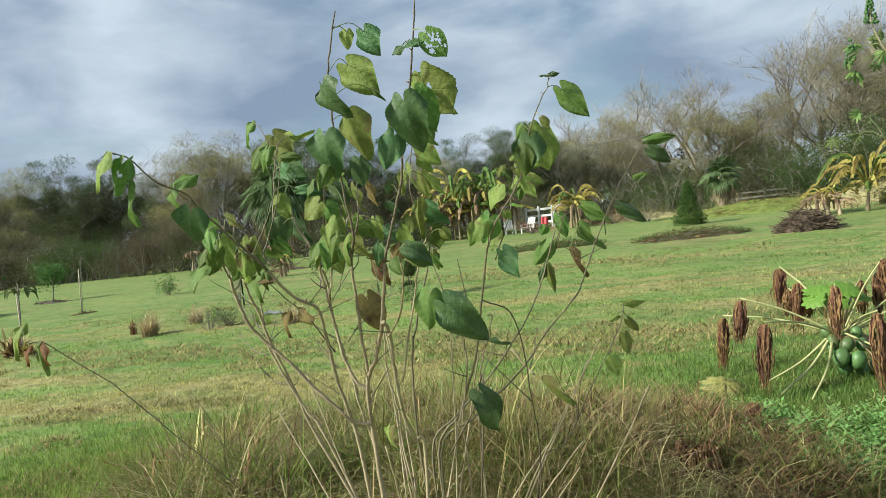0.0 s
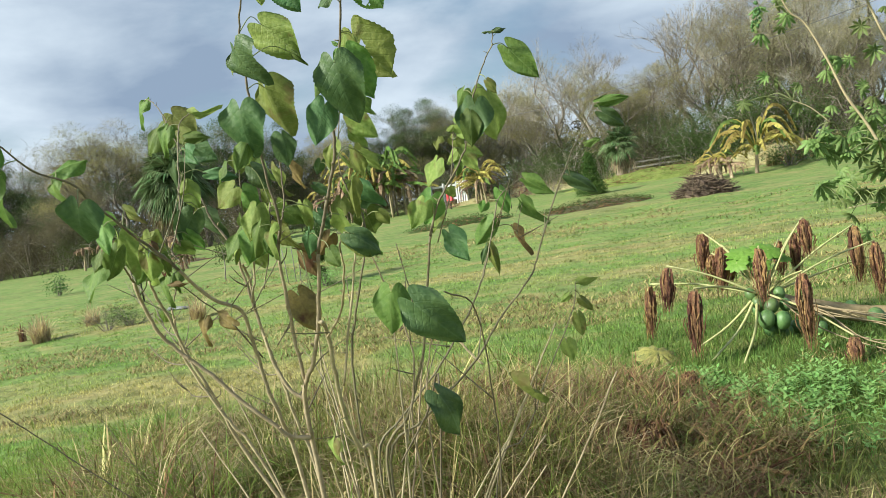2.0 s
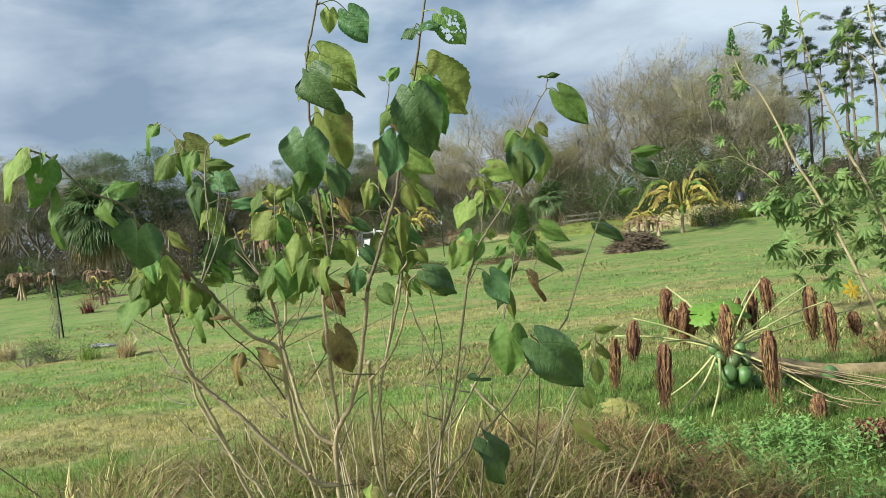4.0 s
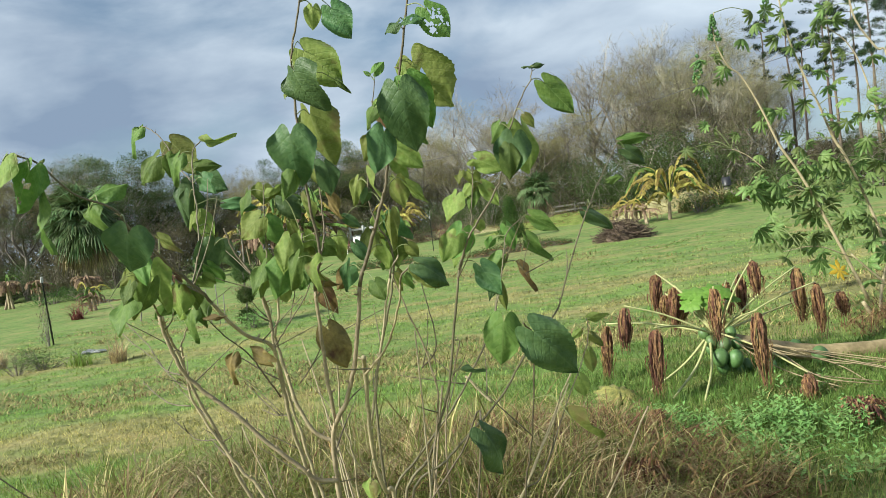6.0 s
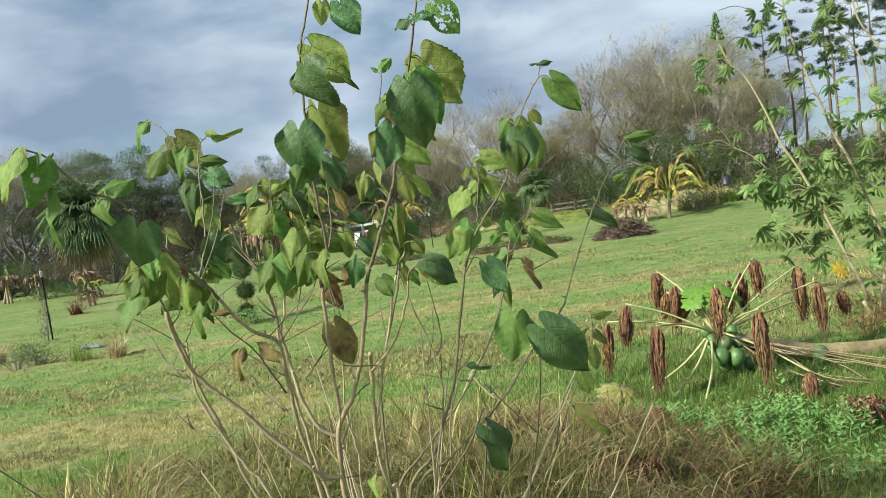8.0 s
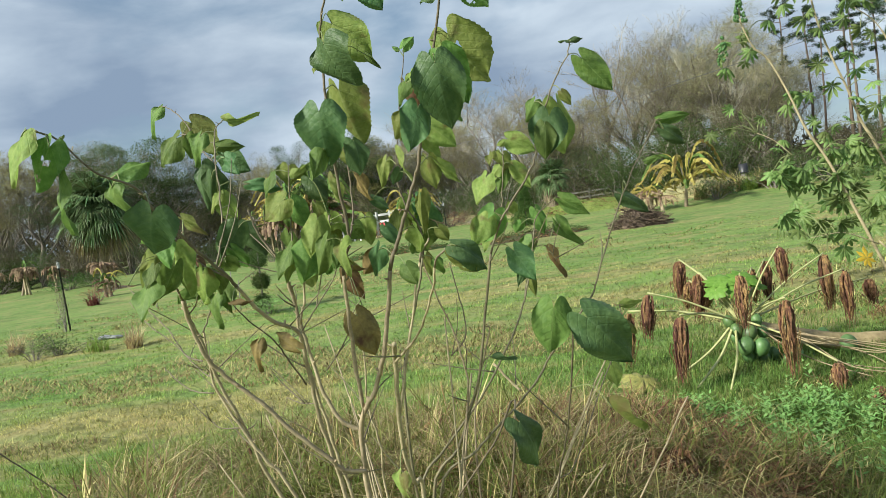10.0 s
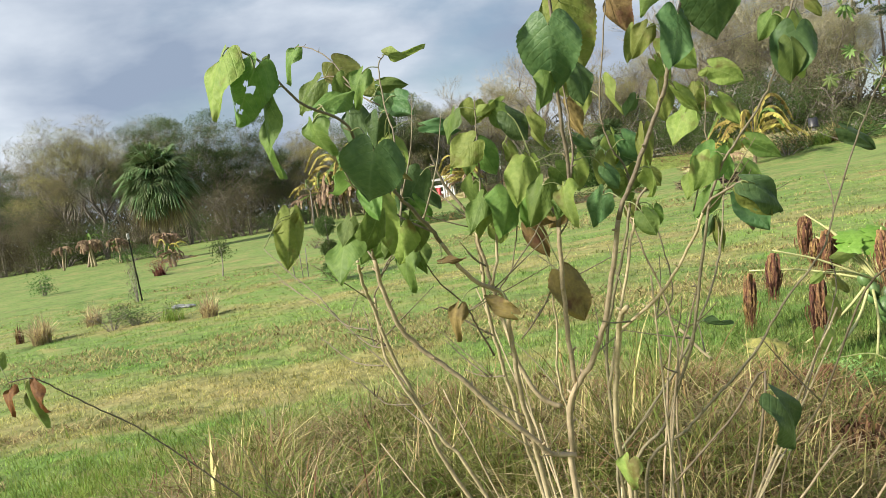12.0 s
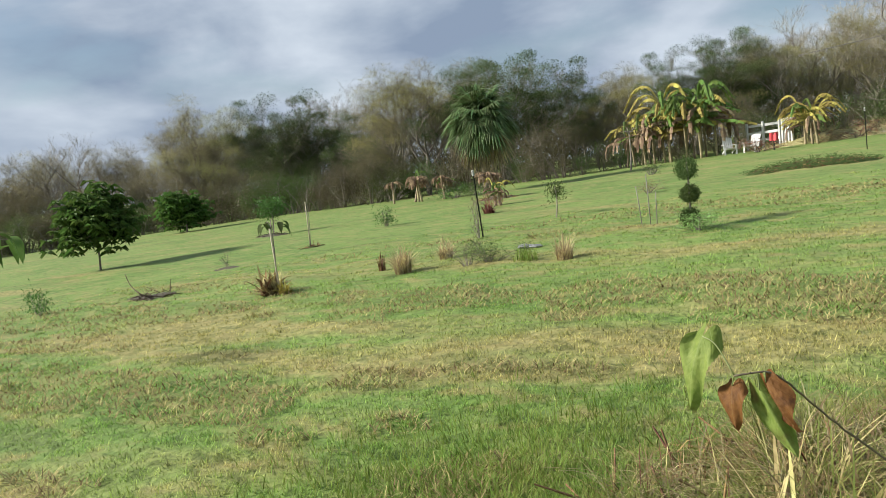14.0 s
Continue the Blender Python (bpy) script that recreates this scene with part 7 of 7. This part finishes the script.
stake(-10.43, 8.37, 1.12, 0.014, PALE_WOOD, "leaning pale stake beside the dry bromeliad", (-0.12, 0.05))
hanging_tree("sapling", -10.56, 8.42, 1.3, 11, 0.28, SHRUB_LEAF, 81, "young sapling with a few hanging dull green leaves", 0.18)
standard_tree("sapling", -16.55, 16.16, 1.95, 0.45, 0.7, THICKET_LEAF, 82, "bare thin sapling tied to its stake", 24, 0.05, 0.010, 0.0)
for k, (x, y, h) in enumerate(((-5.75, 13.7, 0.75), (-5.6, 13.75, 0.95), (-5.45, 13.65, 0.6))):
    stake(x, y, h, 0.010, GREY_WOOD, "short pale cut stalk standing in the lawn", (-0.08 + 0.05 * k, 0), "cut_stalk")


def tuft(x, y, h, n, mat, seed, label, spread=0.16, width=0.012, lean=0.5, name="grass_tuft", group="dry grass tufts"):
    rng = np.random.default_rng(seed)
    ob = thing(name, (x, y, float(gz(x, y))), label, "grass tuft", group)
    a, r = rng.uniform(0, 6.28, n), 0.7 * spread * np.sqrt(rng.uniform(0, 1, n))
    blades("foliage", x + np.cos(a) * r, y + np.sin(a) * r, h * rng.uniform(0.5, 1.25, n), width * rng.uniform(0.6, 1.3, n), np.minimum(1.35 * lean * rng.uniform(0.05, 1.0, n) ** 0.8, 0.95), mat, 4, 0.8, arch=rng.uniform(0.1, 0.65, n), parent=ob)
    return ob


tuft(-9.68, 10.32, 0.42, 60, RUST_STRAW, 1, "small pointed tuft of dead brown stalks", 0.09, 0.02, 0.25)
tuft(-8.78, 9.71, 0.60, 300, PALE_STRAW, 2, "clump of dead reddish-brown grass", 0.2, 0.016, 0.6)
tuft(-8.65, 10.96, 0.52, 220, PALE_STRAW, 3, "clump of dry straw-coloured grass", 0.18, 0.013, 0.6)
tuft(-5.85, 9.92, 0.50, 240, PALE_STRAW, 4, "clump of dry straw-coloured grass", 0.18, 0.013, 0.65)
tuft(-6.56, 10.01, 0.34, 120, LUSH, 5, "tuft of longer green grass", 0.3, 0.012, 0.5)
tuft(-10.66, 8.38, 0.56, 130, STRAW, 6, "striped brown and yellow bromeliad rosette", 0.24, 0.06, 0.9, "bromeliad", "")
tuft(-10.66, 8.36, 0.46, 60, RUST_STRAW, 16, "dark brown bromeliad leaves", 0.2, 0.06, 0.85, "bromeliad", "")
tuft(-10.25, 8.31, 0.34, 60, BANANA_YELLOW, 7, "dry yellow bromeliad leaves", 0.14, 0.045, 0.8, "bromeliad", "")
for x, y, h, mat in ((8.2, 28.3, 0.75, STRAW), (8.8, 28.5, 0.85, STRAW), (9.3, 28.2, 0.7, LUSH), (9.9, 28.5, 0.8, STRAW), (10.5, 28.3, 0.65, LUSH), (7.6, 28.6, 0.7, STRAW)):
    tuft(x, y, h, 190, mat, int(x * 10), "tall dry grass on the bank behind the banana plants", 0.42, 0.03, 0.45)
tuft(-1.45, 1.30, 0.62, 44, STRAW, 8, "upright dry reed leaves at the edge of the dead grass", 0.34, 0.017, 0.35, "dry_reed", "")
tuft(-1.75, 1.15, 0.52, 30, RUST_STRAW, 9, "upright dry reed leaves at the edge of the dead grass", 0.26, 0.015, 0.45, "dry_reed", "")
tuft(-13.06, 21.08, 0.5, 160, RED_LEAF, 10, "reddish spiky rosette in the lawn", 0.25, 0.03, 0.8, "bromeliad", "")


def mound(name, x, y, rx, ry, h, mat, label, seed, litter=None, n=260, stick=0.25, weed=None):
    """A low heap of litter with loose stalks over it."""
    random.seed(seed)
    ob = thing(name, (x, y, float(gz(x, y))), label, "heap")
    s = Shape()
    rings, segs = (18, 56) if rx > 1.95 else (6, 20)
    verts = []
    for r in range(rings + 1):
        for k in range(segs):
            a, t = 2 * math.pi * k / segs, r / rings
            jag = 1 + 0.16 * math.sin(3 * a + seed) + 0.10 * math.sin(7 * a)
            px, py = x + math.cos(a) * rx * t * jag, y + math.sin(a) * ry * t * jag
            verts.append((px, py, float(rough_z(px, py)) - 0.02 + h * (1 - t * t) * random.uniform(0.75, 1.15)))
    s.add(verts, [(r * segs + k, r * segs + (k + 1) % segs, (r + 1) * segs + (k + 1) % segs, (r + 1) * segs + k) for r in range(rings) for k in range(segs)])
    part("litter_mound", s.mesh("litter_mound", mat), ob)
    if litter:
        s = Shape()
        for _ in range(n):
            a, t = random.random() * 6.28, math.sqrt(random.random())
            px, py = x + math.cos(a) * rx * t, y + math.sin(a) * ry * t
            p = Vector((px, py, float(gz(px, py)) + h * (1 - t * t) * random.uniform(0.4, 1.15)))
            d = Vector((random.gauss(0, 1), random.gauss(0, 1), random.gauss(0.25, 0.35))).normalized() * stick * random.uniform(0.5, 1.6)
            tube(s, [p - d, p + Vector((0, 0, 0.02)), p + d], 0.012, 0.005, 3, False)
        part("stalk_litter", s.mesh("stalk_litter", litter), ob)
    if weed:
        s = Shape()
        for _ in range(1500):
            a, t = random.random() * 6.28, math.sqrt(random.random())
            px, py = x + math.cos(a) * rx * t * 1.05, y + math.sin(a) * ry * t * 1.05
            clump(s, Vector((px, py, float(gz(px, py)) + h * (1.25 - t * t) * random.uniform(0.5, 1.4))), 0.05, 2)
        part("weed_leaves", s.mesh("weed_leaves", weed, smooth=False), ob)
    return ob


# Litter layer whose dark colour supplies the shade between the dead blades.
mound("thatch", -0.45, 1.7, 2.1, 1.85, 0.06, MULCH, "dark litter layer giving the shade under the dead grass", 20, RUST_STRAW, 500, 0.2)
mound("brush_pile", 3.95, 20.70, 0.74, 0.55, 0.50, BRUSH, "pile of dead brushwood and twigs on the grass", 1, BRUSH, 900, 0.27)
mound("flower_bed", 0.92, 22.85, 1.75, 0.8, 0.20, THICKET_LEAF, "overgrown bed of dried weeds in the lawn", 2, RUST_STRAW, 330, 0.09, SHRUB_LEAF)
mound("flower_bed", -3.87, 24.89, 1.9, 0.8, 0.20, SHRUB_LEAF, "overgrown bed of green and dried weeds in the lawn", 3, RUST_STRAW, 330, 0.09, SHRUB_LEAF)
mound("mulch_ring", -14.64, 8.96, 0.55, 0.5, 0.06, MULCH, "dark mulch ring with a bent stick in the lawn", 4, BRUSH, 40, 0.2)
mound("mulch_ring", -24.74, 23.01, 0.8, 0.6, 0.10, MULCH, "dark mulch ring round a young tree", 5, MULCH, 40, 0.2)
mound("mulch_ring", -17.02, 29.34, 0.9, 0.7, 0.15, MULCH, "earth mound under the withered banana plant", 6, RUST_STRAW, 60, 0.2)
mound("mulch_ring", -16.42, 16.10, 0.45, 0.4, 0.05, SHRUB_LEAF, "weeds round the bamboo stake", 7, RUST_STRAW, 20, 0.1)
mound("mulch_ring", -16.47, 12.78, 0.4, 0.35, 0.05, MULCH, "dark mulch ring round a sprout", 8)
mound("weed_bank", 8.09, 31.25, 3.4, 1.5, 0.75, DRY_WEED, "grassy bank of dry weeds behind the banana plants", 9, STRAW, 900, 0.3, OLIVE_LEAF)
mound("weed_bank", 12.16, 30.01, 3.4, 1.5, 0.6, SHRUB_LEAF, "grassy bank of green weeds", 10, RUST_STRAW, 400, 0.25, SHRUB_LEAF)
mound("weed_bank", -3.42, 44.79, 4.5, 1.2, 0.5, DRY_WEED, "bank of dried reddish weeds along the fence", 11, STRAW, 500, 0.25, OLIVE_LEAF)
mound("weed_bank", 4.17, 37.61, 4.0, 1.2, 0.55, BED_GREEN, "bank of green and dried weeds along the fence", 12, RUST_STRAW, 500, 0.25, OLIVE_LEAF)
s = Shape()
stick = thing("bent_stick", (-15.1, 9.0, float(gz(-15.1, 9.0))), "thin dark bent stick standing out of the mulch", "stick")
tube(s, smooth_line([(-14.6, 9.0, -0.22), (-15.0, 9.05, -0.2), (-15.4, 9.1, -0.02), (-15.55, 9.1, 0.24)], 4), 0.016, 0.008, 5)
part("shaft", s.mesh("shaft", BRUSH), stick)


def rock(x, y, size, seed):
    random.seed(seed)
    ob = thing("rock", (x, y, float(gz(x, y))), "pale grey rock lying in the lawn", "rock", "rocks in the lawn")
    bm = bmesh.new()
    bmesh.ops.create_icosphere(bm, subdivisions=3, radius=1)
    for v in bm.verts:
        v.co *= 1 + 0.35 * noise.noise(v.co * 1.4 + Vector((seed, 0, 0))) + 0.12 * noise.noise(v.co * 4)
        v.co = Vector((v.co.x * size * 1.4, v.co.y * size, v.co.z * size * 0.42)) + Vector((x, y, float(gz(x, y)) + size * 0.12))
    me = bpy.data.meshes.new("stone")
    bm.to_mesh(me)
    bm.free()
    me.materials.append(ROCK)
    part("stone", me, ob)


rock(-7.41, 11.76, 0.105, 1)
rock(-7.14, 11.68, 0.085, 2)


# ---- by the far wood: white chairs, white fence, grey fence, bucket post ----
def garden_chair(x, y, turn):
    base = Vector((x, y, float(gz(x, y))))
    ob = thing("garden_chair", base, "white slatted wooden garden chair on the lawn", "chair", "white garden chairs")
    m = Matrix.Translation(base) @ Matrix.Rotation(radians(turn), 4, "Z") @ Matrix.Scale(0.9, 4)

    def piece(name, c, size, rx=0.0, rz=0.0):
        s = Shape()
        box(s, (0, 0, 0), size)
        me = s.mesh(name, WHITE_PAINT, smooth=False)
        part(name, me, ob, "", m @ pose(*c, rx, 0, rz))

    for k in range(5):
        piece("back_slat", (-0.24 + 0.12 * k, 0.42, 0.68), (0.10, 0.022, 0.86 - 0.05 * abs(k - 2)), -22)
        piece("seat_slat", (0, -0.28 + 0.13 * k, 0.40 - 0.02 * k), (0.58, 0.11, 0.022), -6)
    for sx in (-0.34, 0.34):
        piece("armrest", (sx, 0.0, 0.60), (0.13, 0.76, 0.025))
        piece("front_leg", (sx, -0.30, 0.28), (0.10, 0.03, 0.62))
        piece("rear_leg", (sx * 0.85, 0.12, 0.24), (0.03, 0.95, 0.11), -18)


garden_chair(-9.85, 44.04, 25)
garden_chair(-8.57, 43.46, -20)


def rail_fence(name, a, b, posts, rails, height, mat, label, slim=1.0):
    a, b = Vector((*a, 0)), Vector((*b, 0))
    a.z, b.z = float(gz(a.x, a.y)), float(gz(b.x, b.y))
    ob = thing(name, a, label, "fence")
    d = b - a
    turn = Matrix.Rotation(math.atan2(d.y, d.x), 3, "Z")
    for k in range(posts):
        p = a.lerp(b, k / (posts - 1))
        s = Shape()
        box(s, p + Vector((0, 0, height / 2 - 0.05)), (0.12 * slim, 0.12 * slim, height + 0.2), turn)
        part("post", s.mesh("post", mat, smooth=False), ob)
    for z in rails:
        s = Shape()
        tilt = Matrix.Rotation(-math.atan2(d.z, d.xy.length), 3, "Y")
        box(s, a.lerp(b, 0.5) + Vector((0, 0.08, height * z)), (d.length, 0.04, 0.14 * slim), turn @ tilt)
        part("rail", s.mesh("rail", mat, smooth=False), ob)


rail_fence("white_fence", (-9.3, 46.5), (-7.4, 45.4), 3, (0.35, 0.62, 0.9), 1.5, WHITE_PAINT, "white painted rail fence near the garden chairs")
rail_fence("white_gate", (-7.4, 45.4), (-6.7, 44.8), 5, (0.5, 0.9), 1.5, WHITE_PAINT, "white upright picket gate")
rail_fence("grey_fence", (3.0, 42.7), (9.6, 41.7), 5, (0.35, 0.62, 0.9), 1.0, GREY_WOOD, "weathered grey rail fence along the wood", 0.65)
red = thing("red_cover", (-7.2, 41.6, float(gz(-7.2, 41.6))), "faded red cloth hung over a dark post", "cloth")
s = Shape()
grid = [(-0.19 + 0.38 * i / 6, 0.05 * math.sin(i * 1.7) + 0.02 * j, 0.90 - 0.08 * j) for j in range(6) for i in range(7)]
for off in (0.0, 0.08):
    s.add([Vector((-7.2 + px, 41.6 + py * (1 if off else -1) + off, float(gz(-7.2, 41.6)) + pz)) for px, py, pz in grid], [(j * 7 + i, j * 7 + i + 1, (j + 1) * 7 + i + 1, (j + 1) * 7 + i) for j in range(5) for i in range(6)])
part("cloth", s.mesh("cloth", RED_PAINT), red)
s = Shape()
box(s, (-7.2, 41.66, float(gz(-7.2, 41.6)) + 0.4), (0.08, 0.08, 0.96))
part("post", s.mesh("post", POST_GREEN, smooth=False), red)

bucket = thing("bucket_on_post", (10.7, 33.7, float(gz(10.7, 33.7))), "black plastic bucket upturned on a pale wooden post", "bucket")
bz = float(gz(10.7, 33.7))
s = Shape()
tube(s, [(10.7, 33.7, bz - 0.1), (10.7, 33.7, bz + 0.5), (10.7, 33.7, bz + 0.86)], 0.13, 0.13, 10, True, 0.08)
part("post", s.mesh("post", GREY_WOOD), bucket)
s = Shape()
tube(s, [(10.7, 33.7, bz + 0.80), (10.7, 33.7, bz + 0.84), (10.68, 33.7, bz + 1.20)], 0.22, 0.19, 14)
tube(s, [(10.7, 33.7, bz + 0.79), (10.7, 33.7, bz + 0.84)], 0.235, 0.235, 14)
part("bucket", s.mesh("bucket", BUCKET), bucket)

cable = thing("overhead_cable", (-3.0, 40.0, 7.0), "thin overhead cable sagging across the trees", "cable")
s = Shape()
tube(s, smooth_line([(-6.0, 43.0, 5.6), (3.0, 41.0, 6.35), (12.0, 39.0, 7.9), (30.0, 36.0, 11.5)], 8), 0.02, 0.02, 4)
part("wire", s.mesh("wire", WIRE), cable)


# ---- grass ----
rng = np.random.default_rng(5)


def scatter(n, centre, near, far, sector):
    """Places thinning with distance inside a sector (degrees, from +y to the left)."""
    r = near * (far / near) ** rng.uniform(0, 1, n)
    a = np.radians(rng.uniform(sector[0], sector[1], n))
    return centre[0] - np.sin(a) * r, centre[1] + np.cos(a) * r, r


def inside_mound(x, y):
    return ((x + 0.45) / 2.0) ** 2 + ((y - 1.75) / 1.75) ** 2


tx, ty, tr = scatter(30000, (-0.2, -1.7), 2.3, 22.0, (-48, 66))
tuft_tall = rng.uniform(0.35, 1.0, len(tx)) ** 1.3 * (1.1 - 0.4 * (tr / 22) ** 2)
pick = rng.integers(0, len(tx), 480000)
x, y, r = tx[pick] + rng.normal(0, 0.05, len(pick)) * (0.6 + 0.1 * tr[pick]), ty[pick] + rng.normal(0, 0.05, len(pick)) * (0.6 + 0.1 * tr[pick]), tr[pick]
keep = inside_mound(x, y) > 0.55 + 0.35 * rng.uniform(0, 1, len(x))
x, y, r, tall = x[keep], y[keep], r[keep], tuft_tall[pick][keep]
n = len(x)
blades("lawn_grass", x, y, (0.030 + 0.060 * rng.uniform(0, 1, n)) * tall, (0.0040 + 0.0011 * r) * rng.uniform(0.7, 1.3, n), rng.uniform(0.35, 0.97, n), BLADE, 1, 0.3, label="short mown grass blades, green with dry cuttings", category="grass")

# dried cuttings lying in swaths along the mowing lines
x, y, r = scatter(150000, (-0.2, -1.7), 2.6, 20.0, (-48, 66))
swath = lattice(x * 0.16 + 0.02 * y, y + 0.14 * x, 0.9) * 0.6 + lattice(x * 0.5, y, 2.4) * 0.4
keep = (swath > 0.575) & (inside_mound(x, y) > 1.0)
x, y, r = x[keep], y[keep], r[keep]
n = len(x)
blades("dry_cuttings", x, y, rng.uniform(0.05, 0.13, n), (0.0034 + 0.0009 * r) * rng.uniform(0.7, 1.3, n), rng.uniform(0.72, 0.99, n), CUTTINGS, 2, 0.4, -0.012, label="dried straw cuttings left in swaths on the lawn", category="grass")

# longer green grass round the papaya and at the foot of the mound
n = 26000
x, y = rng.normal(2.0, 1.2, n), rng.normal(3.4, 1.15, n)
keep = inside_mound(x, y) > 0.9
x, y = x[keep], y[keep]
n = len(x)
blades("long_grass", x, y, rng.uniform(0.05, 0.15, n), rng.uniform(0.004, 0.008, n), rng.uniform(0.25, 0.96, n), DEEP_GRASS, 2, 0.6, label="longer lush green grass round the fallen papaya", category="grass")
n = 15000
x, y = rng.normal(-3.0, 0.75, n), rng.normal(1.7, 0.9, n)
blades("long_grass", x, y, rng.uniform(0.06, 0.16, n), rng.uniform(0.005, 0.009, n), rng.uniform(0.25, 0.93, n), LUSH, 2, 0.5, label="longer lush green grass beside the dead grass", category="grass")

# the bed of dead grass under the mulberry: fallen and tangled, in uneven tufts
def tangle(name, n, cx, cy, rx, ry, long, wide, mat, label, flat=0.5, seed=1, clump_of=45):
    rnd = np.random.default_rng(seed)
    k = n // clump_of
    ta, tq = rnd.uniform(0, 6.283, k), np.sqrt(rnd.uniform(0, 1, k))
    tx, ty = cx + rx * tq * np.cos(ta), cy + ry * tq * np.sin(ta)
    size = rnd.uniform(0.5, 1.25, k) * (1.15 - 0.55 * tq ** 3)
    pick = rnd.integers(0, k, n)
    x, y = tx[pick] + rnd.normal(0, 0.085, n), ty[pick] + rnd.normal(0, 0.085, n)
    length = long * size[pick] * (0.35 + 0.75 * rnd.uniform(0, 1, n))
    length = length * (0.30 + 1.35 * hummock(x, y))
    lean = np.where(rnd.uniform(0, 1, n) < flat, rnd.uniform(0.75, 0.985, n), rnd.uniform(0.15, 0.75, n))
    lift = np.where(lean > 0.75, rnd.uniform(0, 0.16, n), 0.0) * size[pick]
    blades(name, x, y, length, wide * rnd.uniform(0.5, 1.5, n), lean, mat, 3, 0.5, -lift, rnd.uniform(0.1, 0.85, n), label=label, category="grass")


tangle("dead_grass", 7500, -0.45, 1.7, 2.05, 1.8, 0.50, 0.0046, STRAW, "matted bed of dead straw-coloured grass", 0.6, 1, 90)
tangle("dead_grass", 5200, -0.55, 1.6, 1.9, 1.7, 0.42, 0.0052, DRY_WEED, "dull olive-brown dead grass in the matted bed", 0.6, 22)
tangle("dead_grass", 6500, -0.50, 1.65, 2.0, 1.75, 0.40, 0.0052, RUST_STRAW, "older brown dead grass in the matted bed", 0.65, 2)
tangle("dead_grass", 9000, 0.85, 1.85, 0.95, 0.95, 0.36, 0.0055, RUST_STRAW, "matted reddish-brown dead grass", 0.75, 3)
tangle("dead_grass", 1800, 0.85, 1.85, 0.95, 0.95, 0.34, 0.0055, STRAW, "pale strands over the reddish dead grass", 0.75, 13)
tangle("green_grass", 19000, -0.55, 1.65, 2.0, 1.8, 0.46, 0.0050, BED_GREEN, "green grass growing up through the dead grass", 0.3, 4)
tangle("green_grass", 9000, -1.1, 1.2, 1.3, 1.2, 0.42, 0.0065, BED_GREEN, "green grass growing among the dead grass", 0.35, 14)
tangle("dead_grass", 2600, 4.35, 5.0, 0.8, 0.7, 0.3, 0.008, RUST_STRAW, "dead brown litter under the castor plant", 0.8, 6)
tangle("dry_straw", 1500, 0.05, 1.25, 1.0, 0.8, 0.75, 0.0042, STRAW, "fine dry straw arching up round the bush", 0.3, 15)
tangle("green_grass", 6000, 0.85, 1.75, 1.1, 1.0, 0.36, 0.006, BED_GREEN, "green grass growing among the reddish dead grass", 0.4, 16)
tangle("green_grass", 7000, -0.5, 0.95, 1.7, 0.8, 0.40, 0.006, LUSH, "green grass at the front of the dead grass", 0.4, 17)
tangle("bleached_grass", 4200, -0.6, 1.4, 1.75, 1.35, 0.46, 0.0055, PALE_STRAW, "bleached clumps of fallen straw over the dead grass", 0.72, 23, 130)
tangle("bleached_grass", 2200, 0.35, 1.5, 0.9, 0.9, 0.40, 0.0048, PALE_STRAW, "bleached straw fallen round the foot of the bush", 0.75, 24, 110)
tangle("tall_grass", 2600, 0.30, 1.45, 0.95, 0.75, 0.78, 0.0044, BED_GREEN, "tall thin grass standing among the stems of the bush", 0.15, 18)
tangle("tall_grass", 800, 0.25, 1.35, 0.95, 0.75, 0.80, 0.0040, STRAW, "tall thin dry grass standing among the stems of the bush", 0.2, 19)
tangle("dead_stalks", 700, -0.2, 1.5, 1.9, 1.5, 0.58, 0.006, STRAW, "pale fallen stalks lying over the dead grass", 0.8, 5)


def weeds(name, cx, cy, sx, sy, n, h, seed, label):
    """Broad-leaved weeds: upright stalks set with small pointed leaves, uncountable."""
    rnd = np.random.default_rng(seed)
    s = Shape()
    for _ in range(n):
        px, py = rnd.normal(cx, sx), rnd.normal(cy, sy)
        z = float(gz(px, py))
        t = h * rnd.uniform(0.5, 1.1)
        top = Vector((px + rnd.normal(0, 0.03), py + rnd.normal(0, 0.03), z + t))
        foot = Vector((px, py, z - 0.01))
        ribbon(s, foot, top, 0.003)
        for k in range(13):
            f = 0.25 + 0.75 * k / 12
            c = foot.lerp(top, f)
            a = k * 2.4 + px * 50
            ln = 0.056 * (1.25 - 0.6 * f) * rnd.uniform(0.8, 1.2)
            d = Vector((math.cos(a), math.sin(a), rnd.uniform(0.1, 0.7))).normalized()
            o = Vector((-math.sin(a), math.cos(a), 0)) * ln * 0.2
            s.add([c, c + d * ln * 0.5 + o, c + d * ln, c + d * ln * 0.5 - o], [(0, 1, 2), (0, 2, 3)])
    tagged(new(name, s.mesh(name, WEED, smooth=False)), label, "weeds", "", "stuff")


random.seed(9)
weeds("weeds", 1.98, 2.35, 0.34, 0.36, 120, 0.16, 1, "bright green broad-leaved weeds in the grass")
weeds("weeds", 2.45, 2.6, 0.16, 0.12, 16, 0.13, 2, "bright green broad-leaved weeds in the grass")
weeds("weeds", 1.55, 3.0, 0.15, 0.12, 14, 0.13, 3, "pale green broad-leaved weeds in the grass")
